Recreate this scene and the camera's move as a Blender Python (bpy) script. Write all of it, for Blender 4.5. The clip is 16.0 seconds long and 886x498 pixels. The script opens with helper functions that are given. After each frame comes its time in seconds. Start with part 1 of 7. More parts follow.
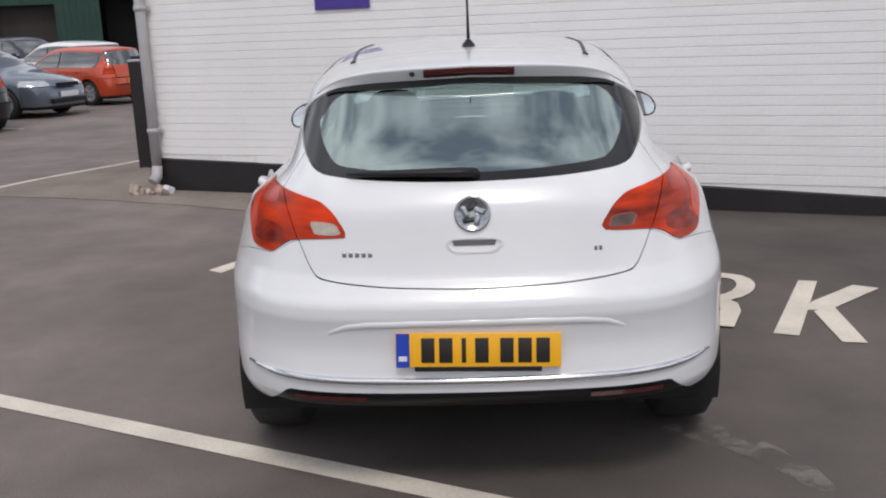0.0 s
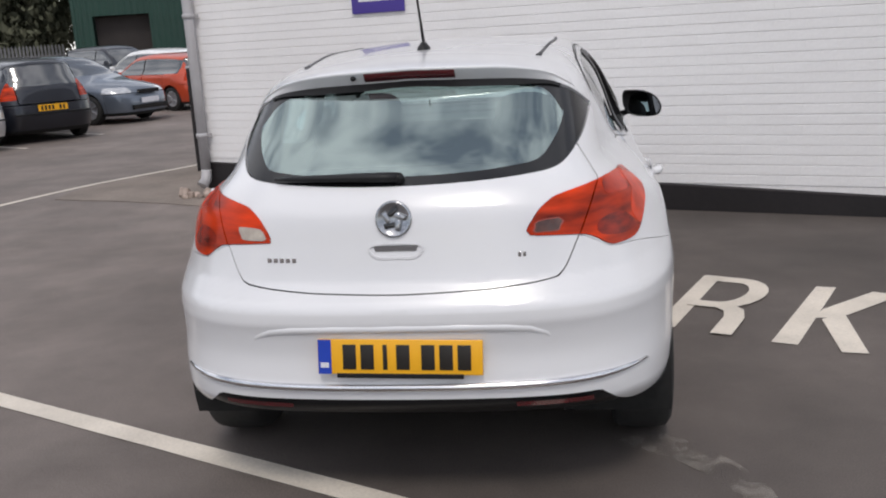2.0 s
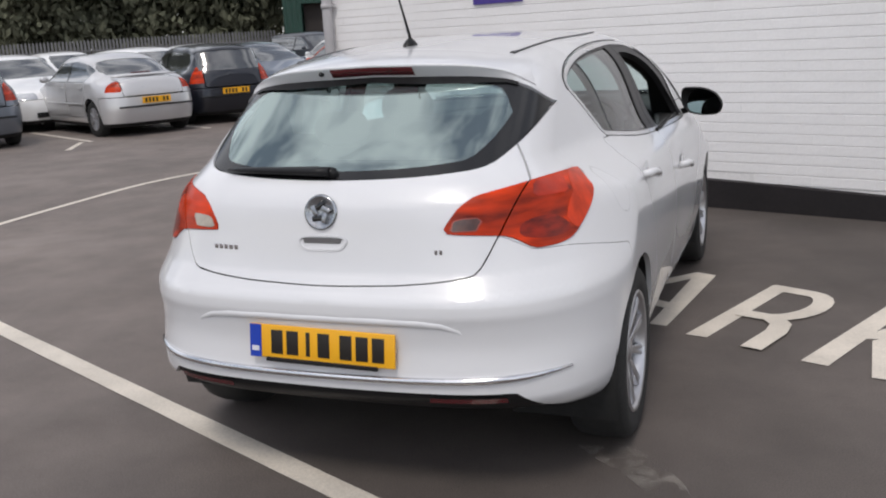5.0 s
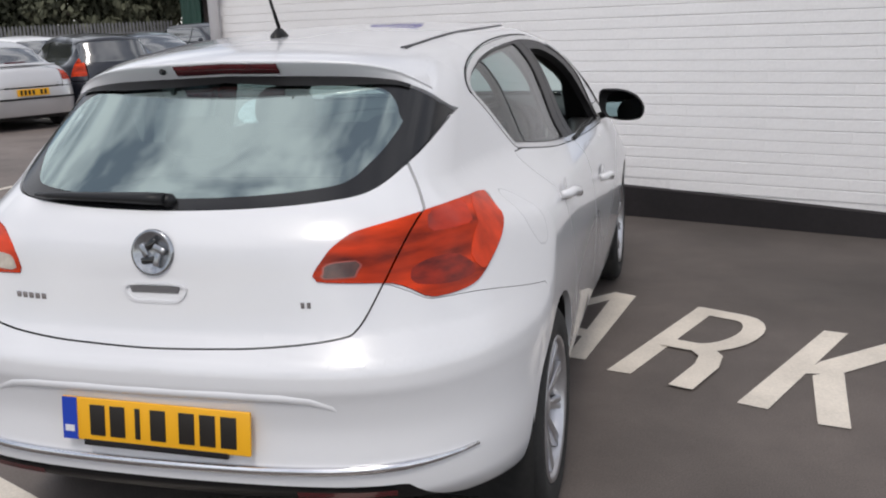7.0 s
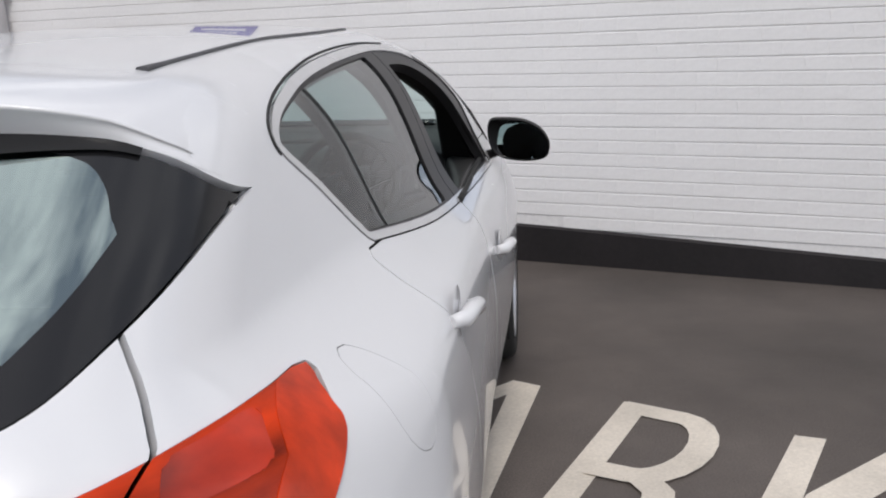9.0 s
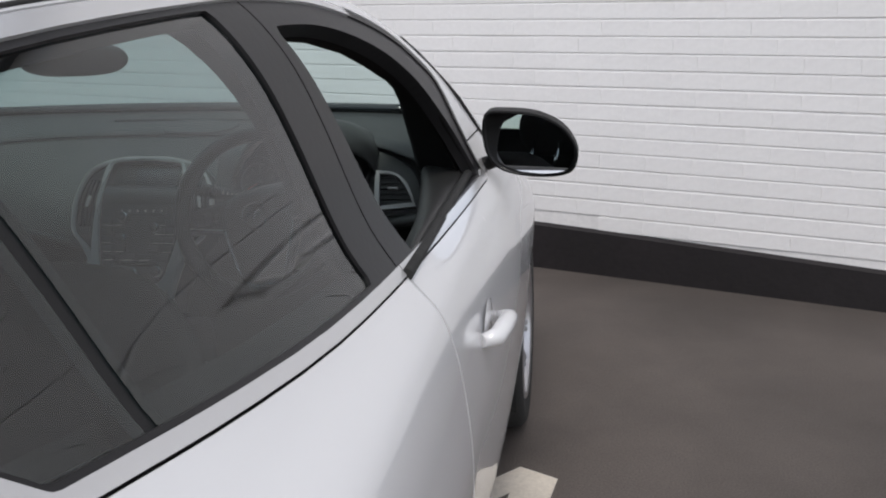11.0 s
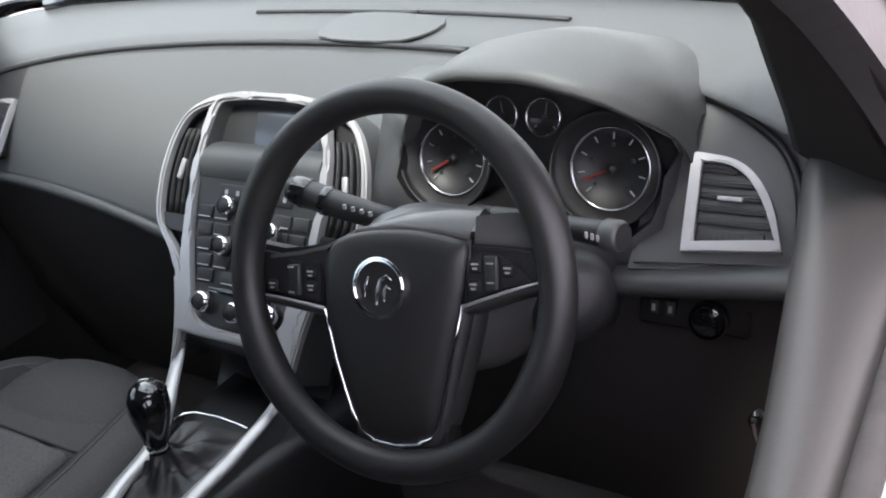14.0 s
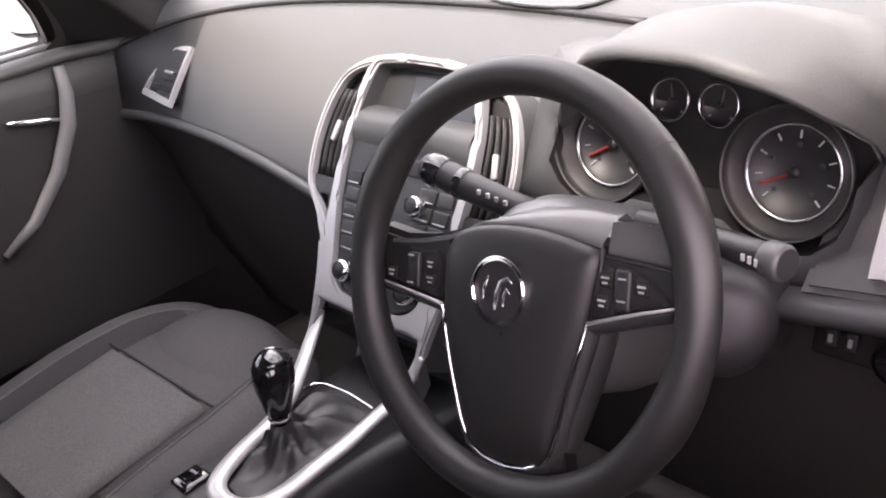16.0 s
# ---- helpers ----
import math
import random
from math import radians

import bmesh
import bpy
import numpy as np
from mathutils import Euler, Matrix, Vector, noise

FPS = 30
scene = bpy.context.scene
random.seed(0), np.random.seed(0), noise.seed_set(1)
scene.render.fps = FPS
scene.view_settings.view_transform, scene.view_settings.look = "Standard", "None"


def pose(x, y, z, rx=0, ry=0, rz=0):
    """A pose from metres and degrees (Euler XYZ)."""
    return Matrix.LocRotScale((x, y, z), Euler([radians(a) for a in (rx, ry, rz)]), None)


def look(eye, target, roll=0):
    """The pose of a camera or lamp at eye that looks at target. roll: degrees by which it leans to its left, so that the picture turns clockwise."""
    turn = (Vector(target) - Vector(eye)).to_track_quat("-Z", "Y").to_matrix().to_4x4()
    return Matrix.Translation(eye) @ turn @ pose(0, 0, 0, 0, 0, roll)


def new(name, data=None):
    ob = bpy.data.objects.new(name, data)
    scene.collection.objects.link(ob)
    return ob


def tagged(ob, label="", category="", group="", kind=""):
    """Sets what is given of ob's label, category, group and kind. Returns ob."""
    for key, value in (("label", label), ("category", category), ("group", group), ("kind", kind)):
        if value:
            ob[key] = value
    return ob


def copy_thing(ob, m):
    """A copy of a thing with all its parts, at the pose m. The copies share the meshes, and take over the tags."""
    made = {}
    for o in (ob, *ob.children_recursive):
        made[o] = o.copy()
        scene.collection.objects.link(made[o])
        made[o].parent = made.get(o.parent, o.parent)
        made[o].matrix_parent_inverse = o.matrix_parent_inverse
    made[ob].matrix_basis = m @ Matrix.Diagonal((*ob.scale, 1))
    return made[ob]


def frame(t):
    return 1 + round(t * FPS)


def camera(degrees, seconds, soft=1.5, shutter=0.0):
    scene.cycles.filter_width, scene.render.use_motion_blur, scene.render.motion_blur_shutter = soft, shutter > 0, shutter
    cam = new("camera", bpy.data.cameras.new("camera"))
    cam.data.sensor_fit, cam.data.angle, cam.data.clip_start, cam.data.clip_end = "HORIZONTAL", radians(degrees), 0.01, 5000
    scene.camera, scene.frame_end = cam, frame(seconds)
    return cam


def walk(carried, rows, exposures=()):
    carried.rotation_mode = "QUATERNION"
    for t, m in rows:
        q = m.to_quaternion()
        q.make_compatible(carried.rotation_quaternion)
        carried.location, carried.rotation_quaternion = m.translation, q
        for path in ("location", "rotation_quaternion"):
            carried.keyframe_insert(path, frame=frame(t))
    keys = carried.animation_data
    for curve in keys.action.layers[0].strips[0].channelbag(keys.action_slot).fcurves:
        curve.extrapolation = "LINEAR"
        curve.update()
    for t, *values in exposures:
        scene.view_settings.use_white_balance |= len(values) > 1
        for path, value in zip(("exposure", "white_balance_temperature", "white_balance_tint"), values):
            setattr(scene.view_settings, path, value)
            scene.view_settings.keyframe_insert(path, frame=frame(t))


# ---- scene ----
cam = camera(50.6, 16.0, soft=2.0)
PATH = [
    (0, look((0.019, -2.823, 1.565), (-0.059, -0.880, 1.098), -2.3)),
    (0.5, look((0.029, -2.800, 1.559), (-0.053, -0.857, 1.093), -2.3)),
    (1, look((0.176, -2.817, 1.548), (0.036, -0.876, 1.089), -2.8)),
    (1.5, look((0.344, -2.751, 1.534), (0.148, -0.814, 1.074), -3.1)),
    (2, look((0.552, -2.742, 1.545), (0.274, -0.815, 1.090), -3.5)),
    (2.5, look((0.840, -2.782, 1.544), (0.406, -0.880, 1.104), -3.4)),
    (3, look((1.038, -2.708, 1.526), (0.504, -0.832, 1.088), -3.9)),
    (3.5, look((1.200, -2.668, 1.532), (0.620, -0.809, 1.073), -3.5)),
    (4, look((1.414, -2.624, 1.535), (0.716, -0.807, 1.077), -3.4)),
    (6.5, look((1.358, -2.215, 1.521), (0.716, -0.379, 1.055), -2.4)),
    (7, look((1.274, -1.924, 1.514), (0.766, -0.050, 1.036), -2.4)),
    (7.5, look((1.221, -1.597, 1.518), (0.824, 0.311, 1.068), -2.1)),
    (8, look((1.120, -1.248, 1.504), (0.824, 0.678, 1.053), -2.5)),
    (8.5, look((1.064, -0.924, 1.494), (0.839, 1.012, 1.044), -3.5)),
    (9, look((1.053, -0.588, 1.485), (0.823, 1.342, 1.013), -2.5)),
    (11.5, look((1.079, 0.876, 1.437), (0.716, 2.756, 0.858), -1.1)),
    (12, look((1.082, 1.200, 1.439), (0.581, 3.039, 0.834), -0.3)),
    (12.5, look((1.019, 1.467, 1.420), (0.429, 3.265, 0.772), -0.9)),
    (13, look((0.942, 1.673, 1.414), (0.281, 3.410, 0.674), -1.2)),
    (13.5, look((0.889, 1.767, 1.393), (0.080, 3.402, 0.574), -3.5)),
    (14, look((0.853, 1.822, 1.363), (-0.152, 3.320, 0.499), -7.3)),
    (14.5, look((0.836, 1.842, 1.349), (-0.311, 3.221, 0.463), -9.7)),
    (15, look((0.837, 1.850, 1.347), (-0.357, 3.184, 0.457), -10.3)),
    (15.5, look((0.837, 1.861, 1.344), (-0.353, 3.202, 0.457), -9.7)),
    (16, look((0.841, 1.941, 1.346), (-0.477, 3.148, 0.450), -8.0)),
]
walk(cam, PATH, [(0, 0.0, 6650, 12), (11.0, 0.12, 6600, 11), (12.0, 0.25, 6550, 11), (12.5, 0.35, 6550, 11), (13.0, 0.42, 6500, 11), (13.5, 1.25, 6500, 11), (14.0, 2.75, 6900, 23), (14.6, 3.58, 7350, 32), (15.0, 3.85, 7600, 37), (15.5, 3.68, 7750, 41), (16.0, 3.45, 7700, 38)])
# ---- sky and sun: bright broken cloud ----
world = bpy.data.worlds.new("overcast")
scene.world = world
world.use_nodes = True
wn, wl = world.node_tree.nodes, world.node_tree.links
wn.clear()
sky = wn.new("ShaderNodeTexSky")
sky.sky_type, sky.sun_disc = "NISHITA", False
SUN_UP, SUN_ROUND = radians(57.5), radians(174)
sky.sun_elevation, sky.sun_rotation = SUN_UP, SUN_ROUND
co = wn.new("ShaderNodeTexCoord")
mp = wn.new("ShaderNodeMapping")
mp.inputs["Scale"].default_value = (1.0, 1.0, 2.2)
wl.new(co.outputs["Generated"], mp.inputs["Vector"])
nz = wn.new("ShaderNodeTexNoise")
nz.inputs["Scale"].default_value, nz.inputs["Detail"].default_value, nz.inputs["Roughness"].default_value = 3.4, 6.0, 0.55
wl.new(mp.outputs["Vector"], nz.inputs["Vector"])
ramp = wn.new("ShaderNodeValToRGB")
ramp.color_ramp.elements[0].position, ramp.color_ramp.elements[0].color = 0.42, (0.24, 0.25, 0.275, 1)
ramp.color_ramp.elements[1].position, ramp.color_ramp.elements[1].color = 0.60, (1.10, 1.10, 1.10, 1)
wl.new(nz.outputs["Fac"], ramp.inputs["Fac"])
b1, b2 = wn.new("ShaderNodeBackground"), wn.new("ShaderNodeBackground")
b1.inputs["Strength"].default_value = 0.06
b2.inputs["Strength"].default_value = 0.95
wl.new(sky.outputs["Color"], b1.inputs["Color"])
wl.new(ramp.outputs["Color"], b2.inputs["Color"])
ad, wo = wn.new("ShaderNodeAddShader"), wn.new("ShaderNodeOutputWorld")
wl.new(b1.outputs["Background"], ad.inputs[0])
wl.new(b2.outputs["Background"], ad.inputs[1])
wl.new(ad.outputs["Shader"], wo.inputs["Surface"])
sun = new("sun", bpy.data.lights.new("sun", "SUN"))
sun.data.energy, sun.data.angle, sun.data.color = 1.25, radians(14), (1.0, 0.96, 0.9)
sun.matrix_world = look((1, -8, 15.0), (0, 1.5, 0))

# ---- materials ----
def mat(name, colour, rough=0.5, metal=0.0, grain=0.0, grain_size=40.0, stain=0.0, stain_size=2.0, bump=0.0, bump_size=80.0,
        coat=0.0, per_piece=0.0, specular=0.5, rough_vary=0.0, stretch=None):
    """A surface with colour varied at two scales, its roughness too, and a fine relief."""
    m = bpy.data.materials.new(name)
    m.use_nodes = True
    n, l = m.node_tree.nodes, m.node_tree.links
    p = n["Principled BSDF"]
    p.inputs["Roughness"].default_value, p.inputs["Metallic"].default_value = rough, metal
    p.inputs["Coat Weight"].default_value, p.inputs["Coat Roughness"].default_value = coat, 0.04
    p.inputs["Specular IOR Level"].default_value = specular
    col = n.new("ShaderNodeRGB")
    col.outputs[0].default_value = (*colour, 1)
    out = col.outputs[0]
    tc = n.new("ShaderNodeTexCoord")

    def noisy(size, detail):
        t = n.new("ShaderNodeTexNoise")
        t.inputs["Scale"].default_value, t.inputs["Detail"].default_value = size, detail
        if stretch and size == stain_size:
            mp_ = n.new("ShaderNodeMapping")
            mp_.inputs["Scale"].default_value = stretch
            l.new(tc.outputs["Object"], mp_.inputs["Vector"])
            l.new(mp_.outputs["Vector"], t.inputs["Vector"])
        else:
            l.new(tc.outputs["Object"], t.inputs["Vector"])
        return t.outputs["Fac"]

    def vary(src, fac, amount):
        r = n.new("ShaderNodeMapRange")
        r.inputs["From Min"].default_value, r.inputs["From Max"].default_value = 0.25, 0.75
        r.inputs["To Min"].default_value, r.inputs["To Max"].default_value = 1 - amount, 1 + amount
        l.new(fac, r.inputs["Value"])
        mx = n.new("ShaderNodeMix")
        mx.data_type, mx.blend_type = "RGBA", "MULTIPLY"
        mx.inputs["Factor"].default_value = 1
        l.new(src, mx.inputs[6])
        l.new(r.outputs["Result"], mx.inputs[7])
        return mx.outputs[2]

    if grain:
        out = vary(out, noisy(grain_size, 3), grain)
    if stain:
        out = vary(out, noisy(stain_size, 5), stain)
    if per_piece:
        oi = n.new("ShaderNodeObjectInfo")
        out = vary(out, oi.outputs["Random"], per_piece)
    l.new(out, p.inputs["Base Color"])
    if rough_vary:
        r = n.new("ShaderNodeMapRange")
        r.inputs["To Min"].default_value, r.inputs["To Max"].default_value = max(0, rough - rough_vary), min(1, rough + rough_vary)
        l.new(noisy(stain_size * 3 or 6, 4), r.inputs["Value"])
        l.new(r.outputs["Result"], p.inputs["Roughness"])
    if bump:
        b = n.new("ShaderNodeBump")
        b.inputs["Strength"].default_value, b.inputs["Distance"].default_value = bump, 0.004
        l.new(noisy(bump_size, 4), b.inputs["Height"])
        l.new(b.outputs["Normal"], p.inputs["Normal"])
    return m


def glass(name, tint, gloss=0.05, rough=0.0, sheen=(1, 1, 1)):
    """A thin pane: clear in its tint, more glossy towards grazing."""
    m = bpy.data.materials.new(name)
    m.use_nodes = True
    n, l = m.node_tree.nodes, m.node_tree.links
    n.clear()
    tr, gl, lw, mx, out = (n.new("ShaderNode" + k) for k in ("BsdfTransparent", "BsdfGlossy", "LayerWeight", "MixShader", "OutputMaterial"))
    tr.inputs["Color"].default_value = (*tint, 1)
    gl.inputs["Roughness"].default_value = rough
    gl.inputs["Color"].default_value = (*sheen, 1)
    pw, ma = n.new("ShaderNodeMath"), n.new("ShaderNodeMath")
    pw.operation, ma.operation = "POWER", "MULTIPLY_ADD"
    pw.inputs[1].default_value = 4.5
    ma.inputs[1].default_value, ma.inputs[2].default_value = 0.95 - gloss, gloss
    lw.inputs["Blend"].default_value = 0.5
    l.new(lw.outputs["Facing"], pw.inputs[0])
    l.new(pw.outputs[0], ma.inputs[0])
    l.new(ma.outputs[0], mx.inputs["Fac"])
    l.new(tr.outputs["BSDF"], mx.inputs[1])
    l.new(gl.outputs["BSDF"], mx.inputs[2])
    l.new(mx.outputs["Shader"], out.inputs["Surface"])
    return m


WHITE_PAINT = mat("white_car_paint", (0.72, 0.722, 0.738), 0.25, coat=0.8, stain=0.012, stain_size=1.2, grain=0.008, grain_size=900)
BLACK_TRIM = mat("black_trim", (0.011, 0.011, 0.012), 0.42, grain=0.2, grain_size=300, bump=0.05, bump_size=500, specular=0.3)
GLOSS_BLACK = mat("gloss_black", (0.008, 0.008, 0.009), 0.06, coat=0.5, stain=0.1)
MIRROR_BLACK = mat("mirror_black", (0.007, 0.007, 0.0075), 0.5, grain=0.2, grain_size=300, specular=0.15)
BORDER = mat("glass_border", (0.012, 0.012, 0.013), 0.22, coat=0.15, stain=0.15, stain_size=3, specular=0.4)
RUBBER = mat("tyre_rubber", (0.018, 0.018, 0.018), 0.8, grain=0.25, grain_size=60, stain=0.2, stain_size=6, bump=0.2, bump_size=120)
BADGE_GREY = mat("badge_grey", (0.36, 0.37, 0.39), 0.22, 0.9, stain=0.25, stain_size=30, rough_vary=0.1)
CHROME = mat("chrome", (0.75, 0.75, 0.77), 0.08, 1.0, stain=0.05, rough_vary=0.04)
ALLOY = mat("silver_alloy", (0.55, 0.55, 0.57), 0.3, 0.85, stain=0.08, rough_vary=0.08)
RED_LENS = mat("red_lamp_lens", (0.46, 0.030, 0.002), 0.26, coat=0.12, stain=0.85, stain_size=4.0, stretch=(1.0, 1.0, 5.0), specular=0.2)
BRIGHT_LENS = mat("bright_lamp_lens", (0.60, 0.040, 0.003), 0.24, coat=0.15, stain=0.5, stain_size=9.0, stretch=(1.6, 1.6, 0.8), specular=0.3)
PALE_LENS = mat("pale_lamp_lens", (0.50, 0.028, 0.003), 0.24, coat=0.15, stain=0.6, stain_size=6.0, stretch=(1.0, 1.0, 2.0))
EDGE_LENS = mat("edge_lamp_lens", (0.34, 0.060, 0.035), 0.15, coat=0.6, stain=0.3, stain_size=30)
CHAMBER_LENS = mat("chamber_lamp_lens", (0.22, 0.012, 0.002), 0.26, coat=0.08, stain=0.8, stain_size=14, stretch=(1.0, 1.0, 2.5), specular=0.3)
SMOKE_LENS = mat("smoke_lamp_lens", (0.075, 0.024, 0.012), 0.14, coat=0.8, stain=0.4, stain_size=40)
STRIP_GREY = mat("roof_strip_grey", (0.075, 0.075, 0.08), 0.5, stain=0.15)
HANDLE_GREY = mat("handle_grey", (0.125, 0.12, 0.122), 0.5, stain=0.1)
DARK_RED = mat("dark_red_lens", (0.075, 0.005, 0.008), 0.12, coat=0.8, stain=0.15, stain_size=20)
CLEAR_LENS = mat("clear_lamp_lens", (0.42, 0.36, 0.30), 0.1, coat=1.0, stain=0.2, stain_size=40)
PLATE_YELLOW = mat("plate_yellow", (0.87, 0.43, 0.015), 0.35, stain=0.05, stain_size=8)
PLATE_BLUE = mat("plate_blue", (0.01, 0.05, 0.42), 0.35, stain=0.05)
PLATE_BLACK = mat("plate_black", (0.015, 0.012, 0.01), 0.4, stain=0.1)
TINTED = glass("tinted_glass", (0.50, 0.61, 0.60), 0.37, sheen=(0.84, 1.0, 0.97))
CLEAR = glass("clear_glass", (0.76, 0.90, 0.875), 0.05)
SIDE_GLASS = glass("side_glass", (0.46, 0.56, 0.56), 0.08)
MIRROR = mat("mirror", (0.85, 0.87, 0.9), 0.01, 1.0)
LOWER_PLASTIC = mat("lower_dash_plastic", (0.048, 0.044, 0.044), 0.7, grain=0.15, grain_size=400, bump=0.1, bump_size=600, specular=0.3)
CARPET = mat("carpet", (0.062, 0.056, 0.056), 0.95, grain=0.3, grain_size=500, bump=0.4, bump_size=500)
UNDER = mat("underbody", (0.01, 0.01, 0.01), 0.9, grain=0.3)
DASH = mat("dash_plastic", (0.047, 0.048, 0.048), 0.52, grain=0.12, grain_size=500, bump=0.12, bump_size=700, specular=0.55)
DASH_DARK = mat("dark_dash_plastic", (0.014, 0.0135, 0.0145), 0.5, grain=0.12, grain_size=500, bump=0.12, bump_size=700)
SATIN = mat("satin_silver_trim", (0.40, 0.39, 0.39), 0.34, 0.35, stain=0.04, rough_vary=0.05)
BRIGHT_TRIM = mat("bright_window_trim", (0.66, 0.66, 0.67), 0.22, 0.5, coat=0.4, stain=0.04, rough_vary=0.05)
LEATHER = mat("wheel_leather", (0.0112, 0.0106, 0.0108), 0.47, grain=0.12, grain_size=260, bump=0.07, bump_size=700)
CLOTH = mat("seat_cloth", (0.098, 0.092, 0.091), 0.9, grain=0.3, grain_size=420, stain=0.1, stain_size=7, bump=0.3, bump_size=600)
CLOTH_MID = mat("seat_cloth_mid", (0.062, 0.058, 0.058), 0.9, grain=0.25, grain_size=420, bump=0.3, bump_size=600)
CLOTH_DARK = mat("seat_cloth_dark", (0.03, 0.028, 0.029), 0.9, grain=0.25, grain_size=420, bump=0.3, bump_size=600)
CARD = mat("door_card_plastic", (0.028, 0.0258, 0.0258), 0.65, grain=0.15, grain_size=400, bump=0.1, bump_size=600, specular=0.3)
CARD_DARK = mat("dark_door_card", (0.012, 0.0105, 0.0105), 0.75, grain=0.2, grain_size=400, bump=0.1, bump_size=500, specular=0.25)
LINER = mat("headliner", (0.035, 0.034, 0.036), 0.9, grain=0.15, grain_size=300)
PILLAR = mat("pillar_film", (0.017, 0.0165, 0.018), 0.38, stain=0.1, stain_size=6, bump=0.05, specular=0.3)
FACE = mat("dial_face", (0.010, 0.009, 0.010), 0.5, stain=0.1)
NEEDLE = mat("red_needle", (0.20, 0.022, 0.018), 0.4, stain=0.05)
INK = mat("white_marks", (0.28, 0.28, 0.28), 0.5, stain=0.05)
EMBLEM_DARK = mat("emblem_ground", (0.022, 0.020, 0.021), 0.42, 0.3, stain=0.3, stain_size=40)
HUB_GREY = mat("hub_grey_plastic", (0.058, 0.0565, 0.057), 0.40, grain=0.08, grain_size=400, bump=0.06, bump_size=700, specular=0.6)
DIAL_RING = mat("dial_ring_metal", (0.36, 0.36, 0.37), 0.2, 0.9, stain=0.1)
PANEL = mat("grey_panel_plastic", (0.024, 0.024, 0.024), 0.45, grain=0.1, grain_size=400, bump=0.08, bump_size=600)
SCREEN = mat("display_glass", (0.05, 0.055, 0.065), 0.15, stain=0.1)
ASPHALT = mat("asphalt", (0.116, 0.097, 0.087), 0.74, grain=0.30, grain_size=160, stain=0.30, stain_size=0.55, bump=0.6, bump_size=140, rough_vary=0.12)
# lighter towards the open yard, darker in the bays by the wall
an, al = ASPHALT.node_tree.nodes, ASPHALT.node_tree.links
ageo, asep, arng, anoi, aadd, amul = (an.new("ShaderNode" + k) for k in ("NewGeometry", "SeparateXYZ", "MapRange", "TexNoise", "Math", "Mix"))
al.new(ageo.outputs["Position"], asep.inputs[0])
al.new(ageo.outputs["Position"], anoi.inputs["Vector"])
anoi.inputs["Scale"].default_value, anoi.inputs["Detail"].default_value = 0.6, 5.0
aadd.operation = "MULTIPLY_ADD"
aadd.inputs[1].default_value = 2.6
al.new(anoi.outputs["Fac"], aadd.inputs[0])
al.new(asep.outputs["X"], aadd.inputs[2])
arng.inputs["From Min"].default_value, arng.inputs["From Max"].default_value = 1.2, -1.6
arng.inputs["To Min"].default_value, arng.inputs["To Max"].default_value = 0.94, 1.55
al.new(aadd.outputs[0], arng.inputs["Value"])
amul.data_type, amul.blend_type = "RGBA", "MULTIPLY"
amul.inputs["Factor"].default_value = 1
# blotches of wear
ablo, abr, abm = (an.new("ShaderNode" + k) for k in ("TexNoise", "MapRange", "Mix"))
al.new(ageo.outputs["Position"], ablo.inputs["Vector"])
ablo.inputs["Scale"].default_value, ablo.inputs["Detail"].default_value, ablo.inputs["Roughness"].default_value = 1.9, 9.0, 0.62
abr.inputs["From Min"].default_value, abr.inputs["From Max"].default_value = 0.36, 0.66
abr.inputs["To Min"].default_value, abr.inputs["To Max"].default_value = 0.86, 1.17
al.new(ablo.outputs["Fac"], abr.inputs["Value"])
abm.data_type, abm.blend_type = "RGBA", "MULTIPLY"
abm.inputs["Factor"].default_value = 1
al.new(an["Principled BSDF"].inputs["Base Color"].links[0].from_socket, abm.inputs[6])
al.new(abr.outputs["Result"], abm.inputs[7])
al.new(abm.outputs[2], an["Principled BSDF"].inputs["Base Color"])
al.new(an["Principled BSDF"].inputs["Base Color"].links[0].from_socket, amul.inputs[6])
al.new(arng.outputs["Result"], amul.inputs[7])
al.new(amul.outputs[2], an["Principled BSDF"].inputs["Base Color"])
# darker in the bays towards the far end of the wall
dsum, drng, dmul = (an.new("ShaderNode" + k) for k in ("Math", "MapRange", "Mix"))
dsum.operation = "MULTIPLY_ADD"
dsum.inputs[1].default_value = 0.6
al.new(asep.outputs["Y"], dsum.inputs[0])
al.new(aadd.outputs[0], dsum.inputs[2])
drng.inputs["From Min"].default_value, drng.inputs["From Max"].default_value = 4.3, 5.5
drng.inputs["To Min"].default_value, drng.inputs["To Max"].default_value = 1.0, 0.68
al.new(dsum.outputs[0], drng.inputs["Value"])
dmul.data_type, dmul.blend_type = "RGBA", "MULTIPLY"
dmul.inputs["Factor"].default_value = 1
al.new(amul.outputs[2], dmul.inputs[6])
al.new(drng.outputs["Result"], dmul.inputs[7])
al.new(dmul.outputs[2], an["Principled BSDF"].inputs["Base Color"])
CONCRETE = mat("worn_concrete", (0.21, 0.175, 0.15), 0.9, grain=0.2, grain_size=60, stain=0.25, stain_size=1.4, bump=0.4)
ROADPAINT = mat("road_paint", (0.66, 0.60, 0.52), 0.75, grain=0.10, grain_size=90, stain=0.16, stain_size=3.0, bump=0.5, bump_size=140)
BRICK = mat("white_painted_brick", (0.82, 0.807, 0.803), 0.6, grain=0.03, grain_size=50, stain=0.05, stain_size=1.2, bump=0.25, bump_size=60, per_piece=0.008)
MORTAR = mat("white_painted_mortar", (0.76, 0.745, 0.74), 0.75, grain=0.06, stain=0.1, stain_size=2, bump=0.4, bump_size=70)
